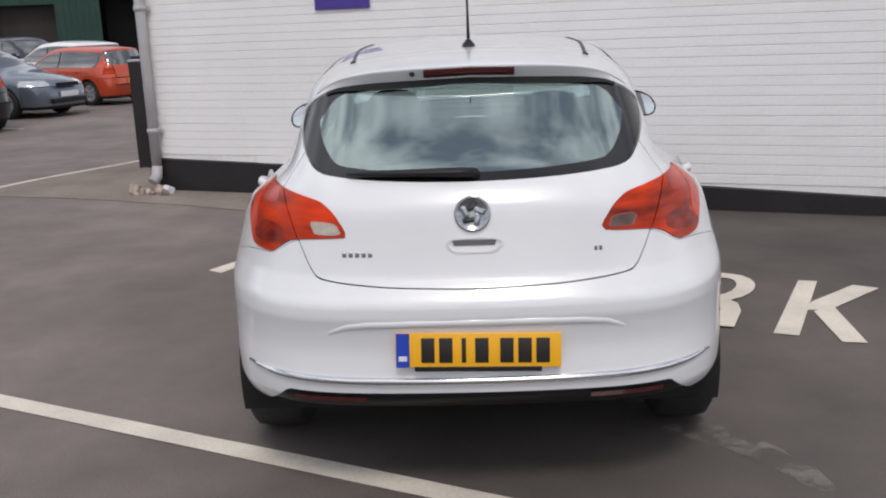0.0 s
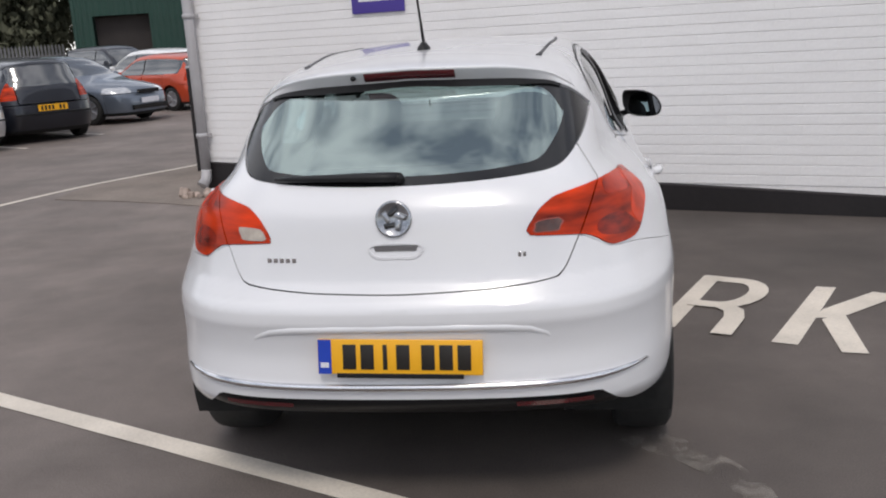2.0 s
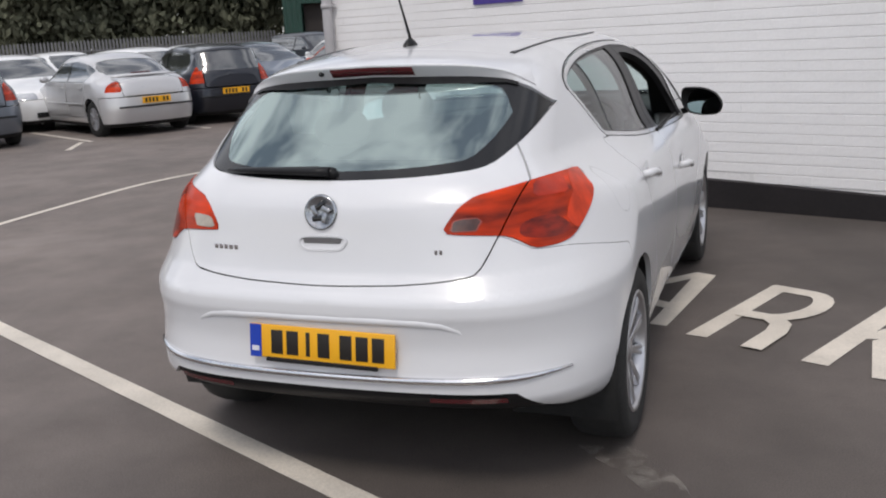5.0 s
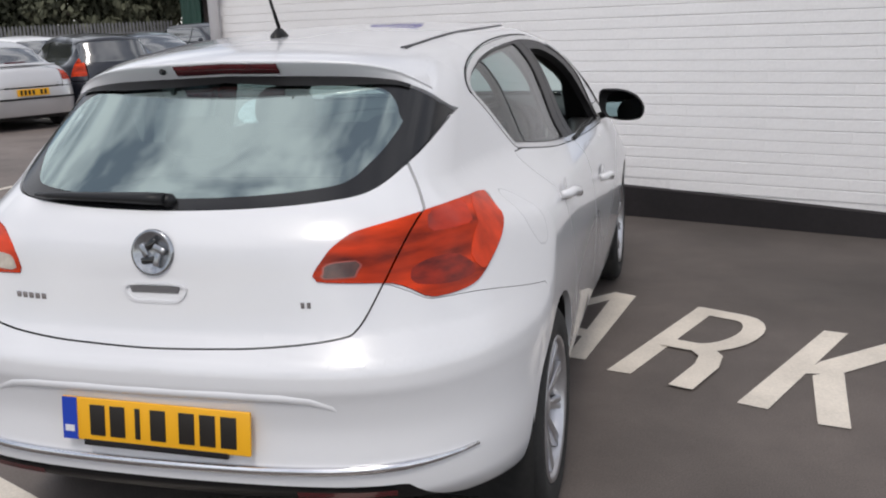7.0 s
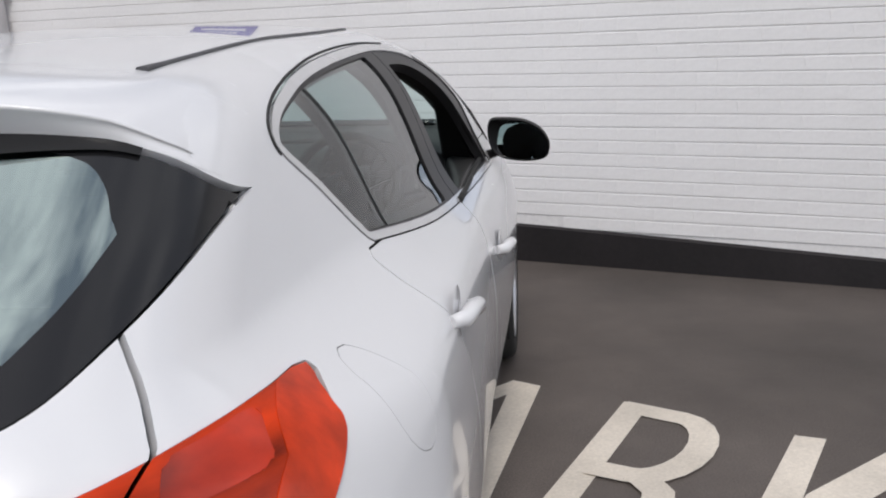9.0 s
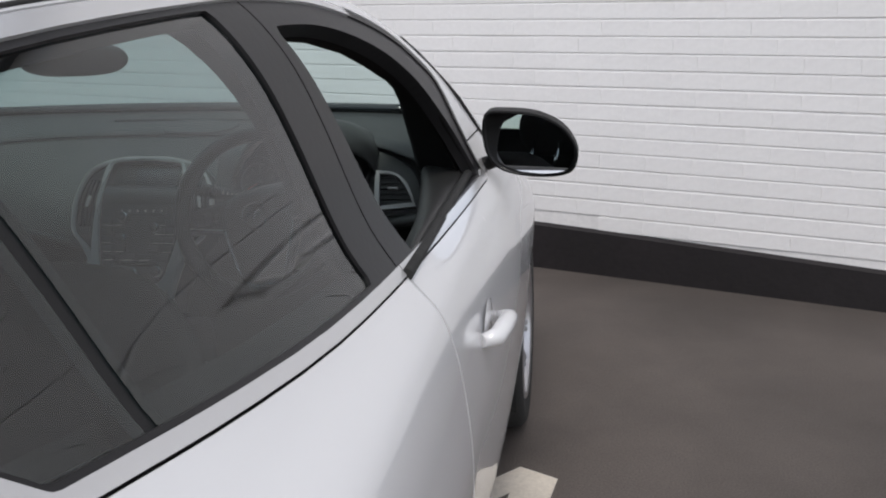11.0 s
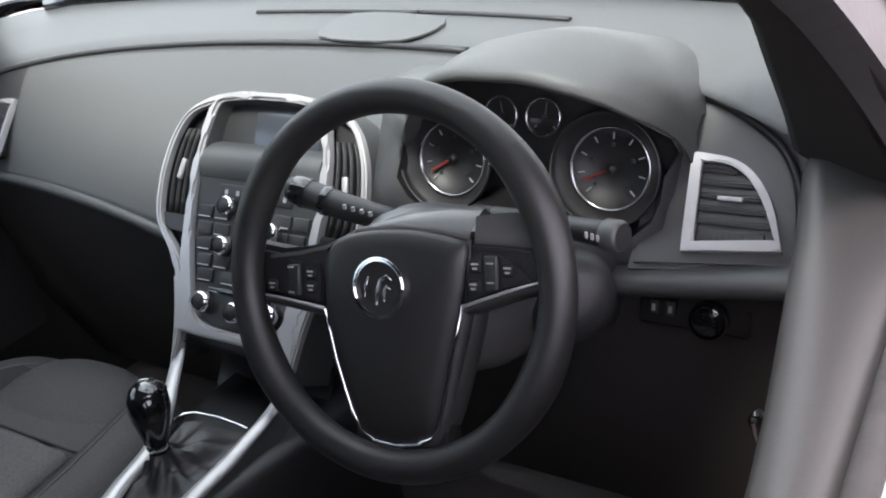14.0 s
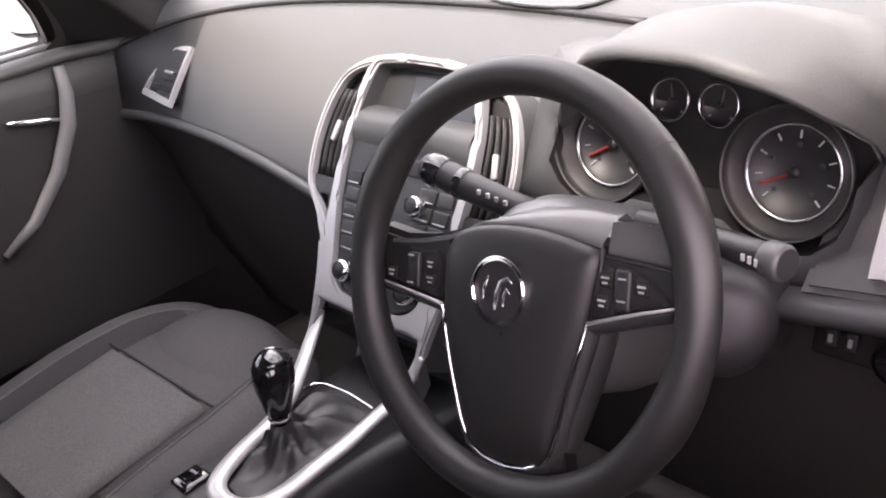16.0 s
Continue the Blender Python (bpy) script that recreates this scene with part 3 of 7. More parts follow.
letter("letter_a", [[(-0.594, 1.02), (-0.464, 1.02), (-0.145, 0.05), (-0.235, 0.03)], [(-0.594, 1.02), (-0.50, 1.02), (-0.78, 0.03), (-0.88, 0.03)],
                    [(-0.80, 0.30), (-0.77, 0.40), (-0.28, 0.40), (-0.25, 0.30)]], "cream painted letter A on the asphalt, partly under the car")
letter("letter_p", [[(-1.42, 0.0), (-1.32, 0.0), (-1.35, 1.03), (-1.45, 1.03)]] + band([(u - 1.35, v) for u, v in bowl], 0.105),
       "cream painted letter P on the asphalt under the car")
letter("letter_stroke", [[(-3.06, -0.10), (-2.93, -0.12), (-2.90, 0.80), (-3.02, 0.82)]], "cream painted letter stroke beside the car")

# the white wall with its black foot: the face runs along WALL_E from WALL_0
WALL_0, WALL_ANGLE = Vector((-3.30, 6.73, 0)), math.degrees(math.atan2(-0.373, 1))
WALL_M = Matrix.Translation(WALL_0) @ Matrix.Rotation(radians(WALL_ANGLE), 4, "Z")
WALL_LONG, WALL_HIGH = 11.5, 4.2
foot = lambda u: 0.335 - 0.023 * u - 0.013 * max(0, u - 4.65)
wall_north = part("wall_north", block(WALL_LONG, 0.24, WALL_HIGH, 0, at=(WALL_LONG / 2, 0.128, WALL_HIGH / 2)), MORTAR, None, at=WALL_M)
tagged(wall_north, "white painted brick wall with thin shadowed joints", "wall", kind="structure")
wall_side = part("wall_side", block(0.24, 9.0, WALL_HIGH, 0, at=(0.12, 4.76, WALL_HIGH / 2)), MORTAR, None, at=WALL_M)
tagged(wall_side, "white painted side wall of the same building", "wall", kind="structure")
bmf = bmesh.new()
fv = []
for k in range(25):
    u = -0.015 + (WALL_LONG + 0.015) * k / 24
    fv.append([bmf.verts.new((u, y, z)) for y, z in ((0.006, foot(u)), (-0.022, foot(u) - 0.012), (-0.026, 0), (0.006, 0))])
for a, b in zip(fv, fv[1:]):
    for k in range(3):
        bmf.faces.new((a[k], b[k], b[k + 1], a[k + 1]))
bmf.faces.new(fv[0])
bmf.faces.new(fv[-1][::-1])
bmesh.ops.recalc_face_normals(bmf, faces=bmf.faces)
plinth = part("plinth", bmf, PLINTH, None, at=WALL_M)
tagged(plinth, "rough black painted foot of the white wall", "plinth", kind="structure")
roof_top = part("roof", block(WALL_LONG + 0.3, 9.3, 0.18, 0.01, at=(WALL_LONG / 2, 4.5, WALL_HIGH + 0.09)), FENCE, None, at=WALL_M)
tagged(roof_top, "flat grey roof of the white building", "roof", kind="structure")

post = part("corner_post", block(0.30, 0.14, 1.27, 0.012, at=(0, 0, 0.635)), PLINTH, None, at=pose(-3.95, 8.47, 0, 0, 0, 14))
part("post_cap", block(0.31, 0.15, 0.025, 0.006, at=(0, 0, 1.282)), PIPE, post)
tagged(post, "black painted post standing on the concrete by the wall", "post")

# downpipe at the corner
pipe = thing("downpipe", "grey plastic downpipe with brackets at the wall's corner", "downpipe", at=WALL_M)
part("pipe", tube([(0.07, -0.075, 0.20), (0.07, -0.075, 1.5), (0.07, -0.075, WALL_HIGH)], 0.052, 14, up=(0, 1, 0)), PIPE, pipe)
part("shoe", tube([(0.07, -0.075, 0.26), (0.07, -0.09, 0.16), (0.06, -0.15, 0.10)], [0.054, 0.056, 0.06], 14, up=(1, 0, 0)), PIPE, pipe)
for z in (0.62, 1.83, 3.0):
    br = part("bracket", lathe([(0.052, -0.025), (0.062, -0.022), (0.062, 0.022), (0.052, 0.025)], 16, at=pose(0.07, -0.075, z)), PIPE, pipe)
    part("ear", block(0.17, 0.022, 0.04, 0.004, at=(0.07, -0.03, z)), PIPE, br)
post = thing("gate_post", "black painted square gate post beside the building", "post", at=pose(-4.05, 8.85, 0, 0, 0, 12))
part("shaft", block(0.24, 0.24, 1.28, 0.008, at=(0, 0, 0.64)), PLINTH, post)
part("cap", block(0.27, 0.27, 0.05, 0.012, at=(0, 0, 1.305)), PLINTH, post)
for k in range(9):
    a, b, c = (random.uniform(0.04, 0.11) for _ in range(3))
    bm = block(a, b, c, 0.012, turn=(random.uniform(0, 40), random.uniform(0, 40), random.uniform(0, 90)), segments=1)
    st = part("stone", bm, RUBBLE, None, at=pose(-3.25 + random.uniform(-0.25, 0.45), 6.45 + random.uniform(-0.12, 0.1), c * 0.45))
    tagged(st, "broken brown stone lying at the foot of the downpipe", "stone", group="rubble at the downpipe")
    if k == 0:
        st.data.materials[0] = SIGN_WHITE
        tagged(st, "pale lump of rubble lying at the downpipe's foot")

sign = thing("wall_sign", "small purple notice with white bars on the wall", "sign", at=WALL_M)
part("board", block(0.56, 0.012, 0.42, 0.003, at=(2.29, -0.012, 1.94)), PURPLE, sign)
part("lettering", block(0.40, 0.003, 0.05, 0, at=(2.29, -0.0195, 1.86)), SIGN_WHITE, sign)
part("lettering", block(0.28, 0.003, 0.05, 0, at=(2.29, -0.0195, 1.98)), SIGN_WHITE, sign)

# ---- the white hatchback: skin cut into panels ----
ASTER = dict(
    side=[(0.15, 0.80), (0.3, 0.862), (0.5, 0.895), (0.7, 0.905), (0.85, 0.893), (0.95, 0.868), (1.03, 0.808), (1.1, 0.768), (1.25, 0.715), (1.4, 0.655), (1.5, 0.61)],
    plan=[(0.0, 0.96), (0.4, 0.995), (0.8, 1.0), (2.0, 0.995), (2.8, 1.012), (3.3, 1.006), (3.8, 0.985), (4.2, 0.93), (4.45, 0.85)],
    cabin=[(0.3, 0.825), (0.8, 0.89), (1.3, 0.965), (1.9, 1.0), (2.5, 1.03), (3.0, 1.045), (3.6, 1.0)],
    rear=[(0.15, 0.62), (0.24, 0.36), (0.30, 0.13), (0.35, 0.02), (0.40, -0.022), (0.46, -0.028), (0.56, -0.018), (0.63, -0.027), (0.675, -0.038), (0.71, -0.036), (0.745, -0.014), (0.775, 0.006),
          (0.80, 0.02), (0.9, 0.04), (0.99, 0.055), (1.05, 0.09), (1.1, 0.14), (1.34, 0.487), (1.40, 0.575), (1.5, 0.72)],
    bow=[(0.3, 0.62), (0.7, 0.72), (0.9, 1.0), (1.05, 1.35), (1.165, 1.7), (1.4, 1.7)],
    roof=[(0.2, 1.40), (0.5, 1.438), (0.87, 1.475), (1.4, 1.503), (2.0, 1.505), (2.35, 1.465), (2.75, 1.315), (3.15, 1.10), (3.36, 1.0),
          (3.65, 0.94), (4.0, 0.85), (4.3, 0.70), (4.45, 0.60)],
    crown=[(0.3, 0.24), (1.0, 0.18), (2.0, 0.13), (2.6, 0.10), (3.2, 0.13), (4.2, 0.16)])
hull = hull_of(**ASTER)
car = thing("hatchback_car", "white five-door hatchback with its driver's window down", "car")

BIG = 9.0
side_loop = rounded([(1.08, 1.093), (1.08, 1.093), (0.95, 1.215), (0.858, 1.295), (0.875, 1.336), (0.99, 1.376), (1.28, 1.418), (1.75, 1.436), (2.0, 1.428), (2.15, 1.410), (2.30, 1.377),
                     (2.42, 1.335), (2.50, 1.290), (2.565, 1.245), (2.60, 1.175), (2.628, 1.090), (2.645, 1.000), (2.645, 1.000), (2.1, 1.008), (1.55, 1.036)])
hole_front = rounded([(1.957, 1.024), (1.957, 1.024), (1.852, 1.384), (1.852, 1.384), (2.02, 1.376), (2.17, 1.350), (2.31, 1.305), (2.43, 1.238), (2.525, 1.155), (2.572, 1.090), (2.595, 1.022),
                      (2.595, 1.022)])
tail_loop = rounded([(0.404, 0.915), (0.404, 0.915), (0.409, 0.937), (0.427, 0.964), (0.447, 0.991), (0.478, 1.015), (0.509, 1.028), (0.633, 1.051), (0.695, 1.054), (0.718, 1.047), (0.738, 1.032), (0.763, 1.012),
                     (0.786, 0.987), (0.791, 0.955), (0.784, 0.921), (0.767, 0.88), (0.749, 0.861), (0.715, 0.854), (0.668, 0.855), (0.645, 0.868), (0.613, 0.889), (0.57, 0.903)])
glass_loop = rounded([(0, 1.374), (0.34, 1.363), (0.47, 1.35), (0.557, 1.318), (0.622, 1.262), (0.622, 1.262), (0.60, 1.205), (0.568, 1.158), (0.51, 1.109), (0.412, 1.093), (0.226, 1.082),
                      (0, 1.078), (-0.226, 1.082), (-0.412, 1.093), (-0.51, 1.109), (-0.568, 1.158), (-0.60, 1.205), (-0.622, 1.262), (-0.622, 1.262),
                      (-0.557, 1.318), (-0.47, 1.35), (-0.34, 1.363)])
half_hatch = [(0.50, 1.25), (0.50, 1.25), (0.560, 1.170), (0.560, 1.170), (0.633, 1.054), (0.633, 1.054), (0.566, 0.90), (0.566, 0.90), (0.516, 0.804), (0.462, 0.782), (0.30, 0.766), (0.15, 0.760)]
hatch_loop = rounded(half_hatch + [(0, 0.757)] + [(-x, z) for x, z in half_hatch[::-1]])
bumper_top = curve([(0, 0.757), (0.30, 0.766), (0.462, 0.782), (0.516, 0.804), (0.566, 0.90), (0.62, 0.878), (0.668, 0.852), (0.74, 0.845), (0.80, 0.83), (0.95, 0.75)])

whole = skin(hull, (-1.0, -0.12, 0.12), (1.0, 4.48, 1.56), 0.021)
rest = whole
under, rest = cut(rest, lambda P, N: P[:, 2] - 0.215)
part("underbody", sheet(under, "underbody", 0), UNDER, car, "black underside of the car")
WHEELS = ((0.775, 0.322), (3.455, 0.322))
for wy, wz in WHEELS:
    _, rest = cut(rest, lambda P, N: np.where(np.abs(P[:, 0]) > 0.55, np.hypot(P[:, 1] - wy, (P[:, 2] - wz) * 0.98) - 0.362, BIG))
_, rest = cut(rest, lambda P, N: np.where(P[:, 2] < 0.25, P[:, 2] - 0.22 - 0 * P[:, 1], BIG))

# glass areas
back, rest = cut(rest, lambda P, N: np.maximum(inside(P[:, 0], P[:, 2], glass_loop), P[:, 1] - 0.9), 0.004)
half_screen = [(0.40, 2.345), (0.585, 2.45), (0.585, 2.45), (0.690, 2.60), (0.745, 2.69), (0.790, 2.79), (0.812, 2.89), (0.812, 2.89), (0.70, 3.10), (0.45, 3.27)]
screen_loop = rounded([(0, 2.315)] + half_screen + [(0, 3.33)] + [(-x, y) for x, y in half_screen[::-1]])
front, rest = cut(rest, lambda P, N: np.maximum.reduce([inside(P[:, 0], P[:, 1], screen_loop), 0.93 - P[:, 2], 0.5 * (0.25 - N[:, 2])]), 0.004)
dlo, rest = cut(rest, lambda P, N: np.where(N[:, 0]**2 > 0.1, inside(P[:, 1], P[:, 2], side_loop), BIG), 0.003)
# lamps
lamps, rest = cut(rest, lambda P, N: np.maximum(inside(np.abs(P[:, 0]), P[:, 2], tail_loop), P[:, 1] - 0.60), 0.001)
# tailgate, bumper
gate, rest = cut(rest, lambda P, N: np.maximum(inside(P[:, 0], P[:, 2], hatch_loop), P[:, 1] - 0.70), 0.0045)
wing, rest = cut(rest, lambda P, N: np.maximum.reduce([1.345 - P[:, 2], P[:, 1] - 0.66, np.abs(P[:, 0]) - 0.53]))
bumper, rest = cut(rest, lambda P, N: np.maximum(P[:, 2] - bumper_top(np.abs(P[:, 0])), P[:, 1] - 0.60), 0.0015)
valance, bumper = cut(bumper, lambda P, N: P[:, 2] - 0.418 + 0.058 * np.clip((np.abs(P[:, 0]) - 0.625) / 0.065, 0, 1) + 0.6 * np.clip(np.abs(P[:, 0]) - 0.69, 0, 1), 0.003)
valance, _ = cut(valance, lambda P, N: np.abs(P[:, 0]) - 0.755)
cap, rest = cut(rest, lambda P, N: np.where(P[:, 0] > 0.5, np.hypot((P[:, 1] - 0.672) / 0.84, (P[:, 2] - 0.955) / 1.05) - 0.075, BIG), 0.0012)


def door_field(y0, y1, z0, lean0, lean1):
    """A door between two leaning edges, above the sill, below the roof."""
    def f(P, N):
        z = P[:, 2]
        a = y0 + lean0 * (z - 1.0) - P[:, 1]
        b = P[:, 1] - y1 - lean1 * (z - 1.0)
        arch = 0.41 - np.hypot(P[:, 1] - 0.775, z - 0.30)
        edge = z - 1.088
        return np.maximum.reduce([a, b, z0 - z, edge, arch, np.where(np.abs(N[:, 0]) > 0.2, -BIG, BIG)])
    return f


rear_doors, rest = cut(rest, door_field(1.06, 1.859, 0.30, -0.35, -0.11), 0.004)
front_doors, rest = cut(rest, door_field(1.864, 2.99, 0.30, -0.11, -0.06), 0.004)
part("body_shell", sheet(rest, "body_shell", 0.02), WHITE_PAINT, car, "glossy white roof, wings and bonnet")
left = lambda P, N: P[:, 0]


def halves(patch):
    """The left and the right piece of a patch."""
    return cut(patch, left)


tailgate = part("tailgate", sheet(gate, "tailgate", 0.02), WHITE_PAINT, car, "white tailgate with a dark window")
part("spoiler", sheet(wing, "spoiler", 0.02), WHITE_PAINT, car, "white roof spoiler over the rear window")
pane, rim = cut(back, lambda P, N: inside(P[:, 0], P[:, 2], glass_loop * np.array([0.90, 1.0]) - np.array([0, 0.0])) + 0.026 - 0.02 * np.clip((P[:, 2] - 1.27) / 0.06, 0, 1))
part("rear_window_border", sheet(rim, "rear_window_border", 0.01, -0.004), BORDER, tailgate, "black glass border of the rear window")
part("rear_window", sheet(pane, "rear_window", 0.004, -0.004), TINTED, tailgate, "dark tinted rear window")
rear_bumper = part("rear_bumper", sheet(bumper, "rear_bumper", 0.02), WHITE_PAINT, car, "white rear bumper")
part("valance", sheet(valance, "valance", 0.02, -0.012), BLACK_TRIM, car, "black plastic lower bumper edge")
part("fuel_flap", sheet(cap, "fuel_flap", 0.008), WHITE_PAINT, car)
screen_pane, frit = cut(front, lambda P, N: inside(P[:, 0], P[:, 1], screen_loop) + 0.022 + 0.05 * np.clip((P[:, 1] - 3.0) / 0.1, 0, 1))
screen = part("windscreen", sheet(screen_pane, "windscreen", 0.004, -0.003), CLEAR, car, "clear windscreen")
part("screen_border", sheet(frit, "screen_border", 0.006, -0.002), GLOSS_BLACK, screen, "black border of the windscreen")

def on_side(y, z, sgn=1, out=0.0):
    """The place on the skin at a side, at y and z."""
    lo, hi = 0.2, 1.1
    for _ in range(40):
        mid = (lo + hi) / 2
        lo, hi = (mid, hi) if hull(np.array([mid]), np.array([y]), np.array([z]))[0] < 0 else (lo, mid)
    return Vector((sgn * (lo + out), y, z))


def on_back(x, z, out=0.0):
    """The place on the skin at the back, at x and z."""
    lo, hi = -0.3, 1.5
    for _ in range(40):
        mid = (lo + hi) / 2
        lo, hi = (lo, mid) if hull(np.array([x]), np.array([mid]), np.array([z]))[0] < 0 else (mid, hi)
    return Vector((x, lo - out, z))


def on_top(x, y, out=0.0):
    lo, hi = 0.7, 1.6
    for _ in range(40):
        mid = (lo + hi) / 2
        lo, hi = (mid, hi) if hull(np.array([x]), np.array([y]), np.array([mid]))[0] < 0 else (lo, mid)
    return Vector((x, y, lo + out))


doors = {}
for name, patch in (("rear_door", rear_doors), ("front_door", front_doors)):
    for sgn, half in zip((-1, 1), halves(patch)):
        doors[name, sgn] = part(name, sheet(half, name, 0.02), WHITE_PAINT, car)
edge_of = lambda P: inside(P[:, 1], P[:, 2], side_loop)
for sgn, half in zip((-1, 1), halves(dlo)):
    inner_part, ring = cut(half, lambda P, N: edge_of(P) + 0.017)
    rf, ff = cut(ring, lambda P, N: P[:, 1] - 1.862 + 0.11 * (P[:, 2] - 1.0), 0.004)
    part("bright_surround", sheet(rf, "bright_surround", 0.012, 0.002), BRIGHT_TRIM, doors["rear_door", sgn], "bright metal surround of the side windows")
    nose_ring, ff = cut(ff, lambda P, N: np.maximum(2.22 - P[:, 1], 1.025 - P[:, 2]))
    part("bright_surround", sheet(ff, "bright_surround", 0.012, 0.002), BRIGHT_TRIM, doors["front_door", sgn], "bright metal surround of the side windows")
    part("frame_edge", sheet(nose_ring, "frame_edge", 0.012, 0.0), BLACK_TRIM, doors["front_door", sgn], "black edge of the front door frame")
    part("screen_gasket", tube([(sgn * x, y, z) for x, y, z in ((0.680, 2.545, 1.318), (0.702, 2.590, 1.288), (0.722, 2.632, 1.256), (0.750, 2.682, 1.212), (0.775, 2.722, 1.170), (0.800, 2.768, 1.115), (0.822, 2.82, 1.06))], 0.0065, 8), RUBBER, car, "black windscreen gasket")
    part("window_gasket", tube([on_side(y, z, sgn, 0.0005) for y, z in rounded([(0.856, 1.290), (0.856, 1.290), (0.848, 1.310), (0.866, 1.338), (0.930, 1.366), (1.05, 1.392), (1.28, 1.423), (1.55, 1.437), (1.80, 1.440), (2.0, 1.433), (2.0, 1.433)], 5)[:41]], 0.0030, 6, up=(1, 0, 0)), RUBBER, doors["rear_door", sgn], "black gasket over the side window")
    rear_hole, more = cut(inner_part, lambda P, N: np.maximum(edge_of(P) + 0.023, P[:, 1] - 1.748 + 0.13 * (P[:, 2] - 1.04)))
    front_hole, frame_ = cut(more, lambda P, N: inside(P[:, 1], P[:, 2], hole_front))
    rf, ff = cut(frame_, lambda P, N: P[:, 1] - 1.862 + 0.11 * (P[:, 2] - 1.0), 0.005)
    part("window_frame", sheet(rf, "window_frame", 0.03, -0.003), PILLAR, doors["rear_door", sgn], "black window frame and pillar cover")
    part("window_frame", sheet(ff, "window_frame", 0.03, -0.003), PILLAR, doors["front_door", sgn], "black window frame and pillar cover")
    quarter, main = cut(rear_hole, lambda P, N: P[:, 1] - 1.155 - 0.28 * (1.30 - P[:, 2]), 0.016)
    part("window_pane", sheet(main, "window_pane", 0.004, -0.008), SIDE_GLASS, doors["rear_door", sgn], "closed dark side window")
    part("quarter_pane", sheet(quarter, "quarter_pane", 0.004, -0.008), SIDE_GLASS, doors["rear_door", sgn], "small fixed side window")
    bar, _ = cut(rear_hole, lambda P, N: np.abs(P[:, 1] - 1.155 - 0.28 * (1.30 - P[:, 2])) - 0.021)
    part("window_bar", sheet(bar, "window_bar", 0.02, -0.010), BLACK_TRIM, doors["rear_door", sgn])
    if sgn < 0:
        part("window_pane", sheet(front_hole, "window_pane", 0.004, -0.012), SIDE_GLASS, doors["front_door", sgn], "closed side window")


for sgn in (-1, 1):
    for name, y0, z0 in (("rear_door", 1.155, 0.945), ("front_door", 2.205, 0.822)):
        c = [on_side(y0 + d, z0 - 0.03 * (d > 0) * d / 0.1, sgn, o) for d, o in ((-0.105, 0.002), (-0.085, 0.024), (-0.03, 0.033), (0.04, 0.033), (0.09, 0.026), (0.11, 0.002))]
        part("door_handle", tube(c, [0.012, 0.017, 0.018, 0.018, 0.017, 0.012], 12, up=(1, 0, 0)), WHITE_PAINT, doors[name, sgn], "white door handle")
        cup = lathe([(0.001, 0.004), (0.045, 0.003), (0.058, 0.0)], 24, at=Matrix.Translation(on_side(y0 - 0.01, z0, sgn, 0.001)) @ pose(0, 0, 0, 0, 90 * sgn, 0) @ Matrix.Diagonal((0.7, 1.2, 1, 1)))
        part("handle_cup", cup, WHITE_PAINT, doors[name, sgn])

# tail lamps: the outer piece on the body, the inner on the tailgate; ridges and darker chambers under the lens
for sgn, half in zip((-1, 1), halves(lamps)):
    inner, outer = cut(half, lambda P, N: np.abs(P[:, 0]) - 0.600 + 0.42 * (0.98 - P[:, 2]), 0.005)
    lamp_out = part("tail_lamp", sheet(outer, "tail_lamp", 0.02, 0.004), RED_LENS, car, "orange-red outer tail lamp")
    part("tail_lamp", sheet(inner, "tail_lamp", 0.02, 0.004), RED_LENS, tailgate, "orange-red inner tail lamp")

    def facet(base, loop, material, lift, owner, name, label=""):
        piece, _ = cut(base, lambda P, N: inside(np.abs(P[:, 0]), P[:, 2], rounded(loop, 4)))
        return part(name, sheet(piece, name, 0.004, lift), material, owner, label)
    facet(inner, [(0.418, 0.921), (0.418, 0.921), (0.440, 0.957), (0.526, 0.962), (0.526, 0.962), (0.506, 0.921), (0.506, 0.921)], EDGE_LENS if sgn > 0 else CLEAR_LENS, 0.0058, tailgate, "lens_edge", "pale edge of the reversing lamp")
    facet(inner, [(0.424, 0.924), (0.424, 0.924), (0.443, 0.9545), (0.520, 0.9595), (0.520, 0.9595), (0.502, 0.924), (0.502, 0.924)], SMOKE_LENS if sgn > 0 else CLEAR_LENS, 0.0066, tailgate, "reverse_lens", "reversing lamp lens")
    facet(outer, [(0.703, 1.053), (0.703, 1.053), (0.722, 1.044), (0.764, 1.011), (0.786, 0.985), (0.790, 0.955), (0.782, 0.921), (0.766, 0.885), (0.766, 0.885), (0.737, 0.93), (0.741, 1.0), (0.741, 1.0)], BRIGHT_LENS, 0.0052, lamp_out, "lamp_ridge", "bright orange outer ridge")
    facet(outer, [(0.640, 1.046), (0.640, 1.046), (0.697, 1.050), (0.697, 1.050), (0.735, 0.998), (0.735, 0.998), (0.650, 1.004), (0.650, 1.004)], PALE_LENS, 0.0048, lamp_out, "lamp_face", "paler upper lens field")
    facet(outer, [(0.622, 0.925), (0.655, 0.944), (0.705, 0.943), (0.735, 0.918), (0.752, 0.889), (0.715, 0.878), (0.665, 0.884), (0.628, 0.897)], CHAMBER_LENS, 0.0046, lamp_out, "lamp_chamber", "darker lower lens field")
strip_x = np.linspace(-0.60, 0.60, 61)
glass_top = curve([(0, 1.376), (0.34, 1.366), (0.47, 1.353), (0.557, 1.320), (0.60, 1.288)])
lip_rows, shade_rows, lamp_rows = [], [], []
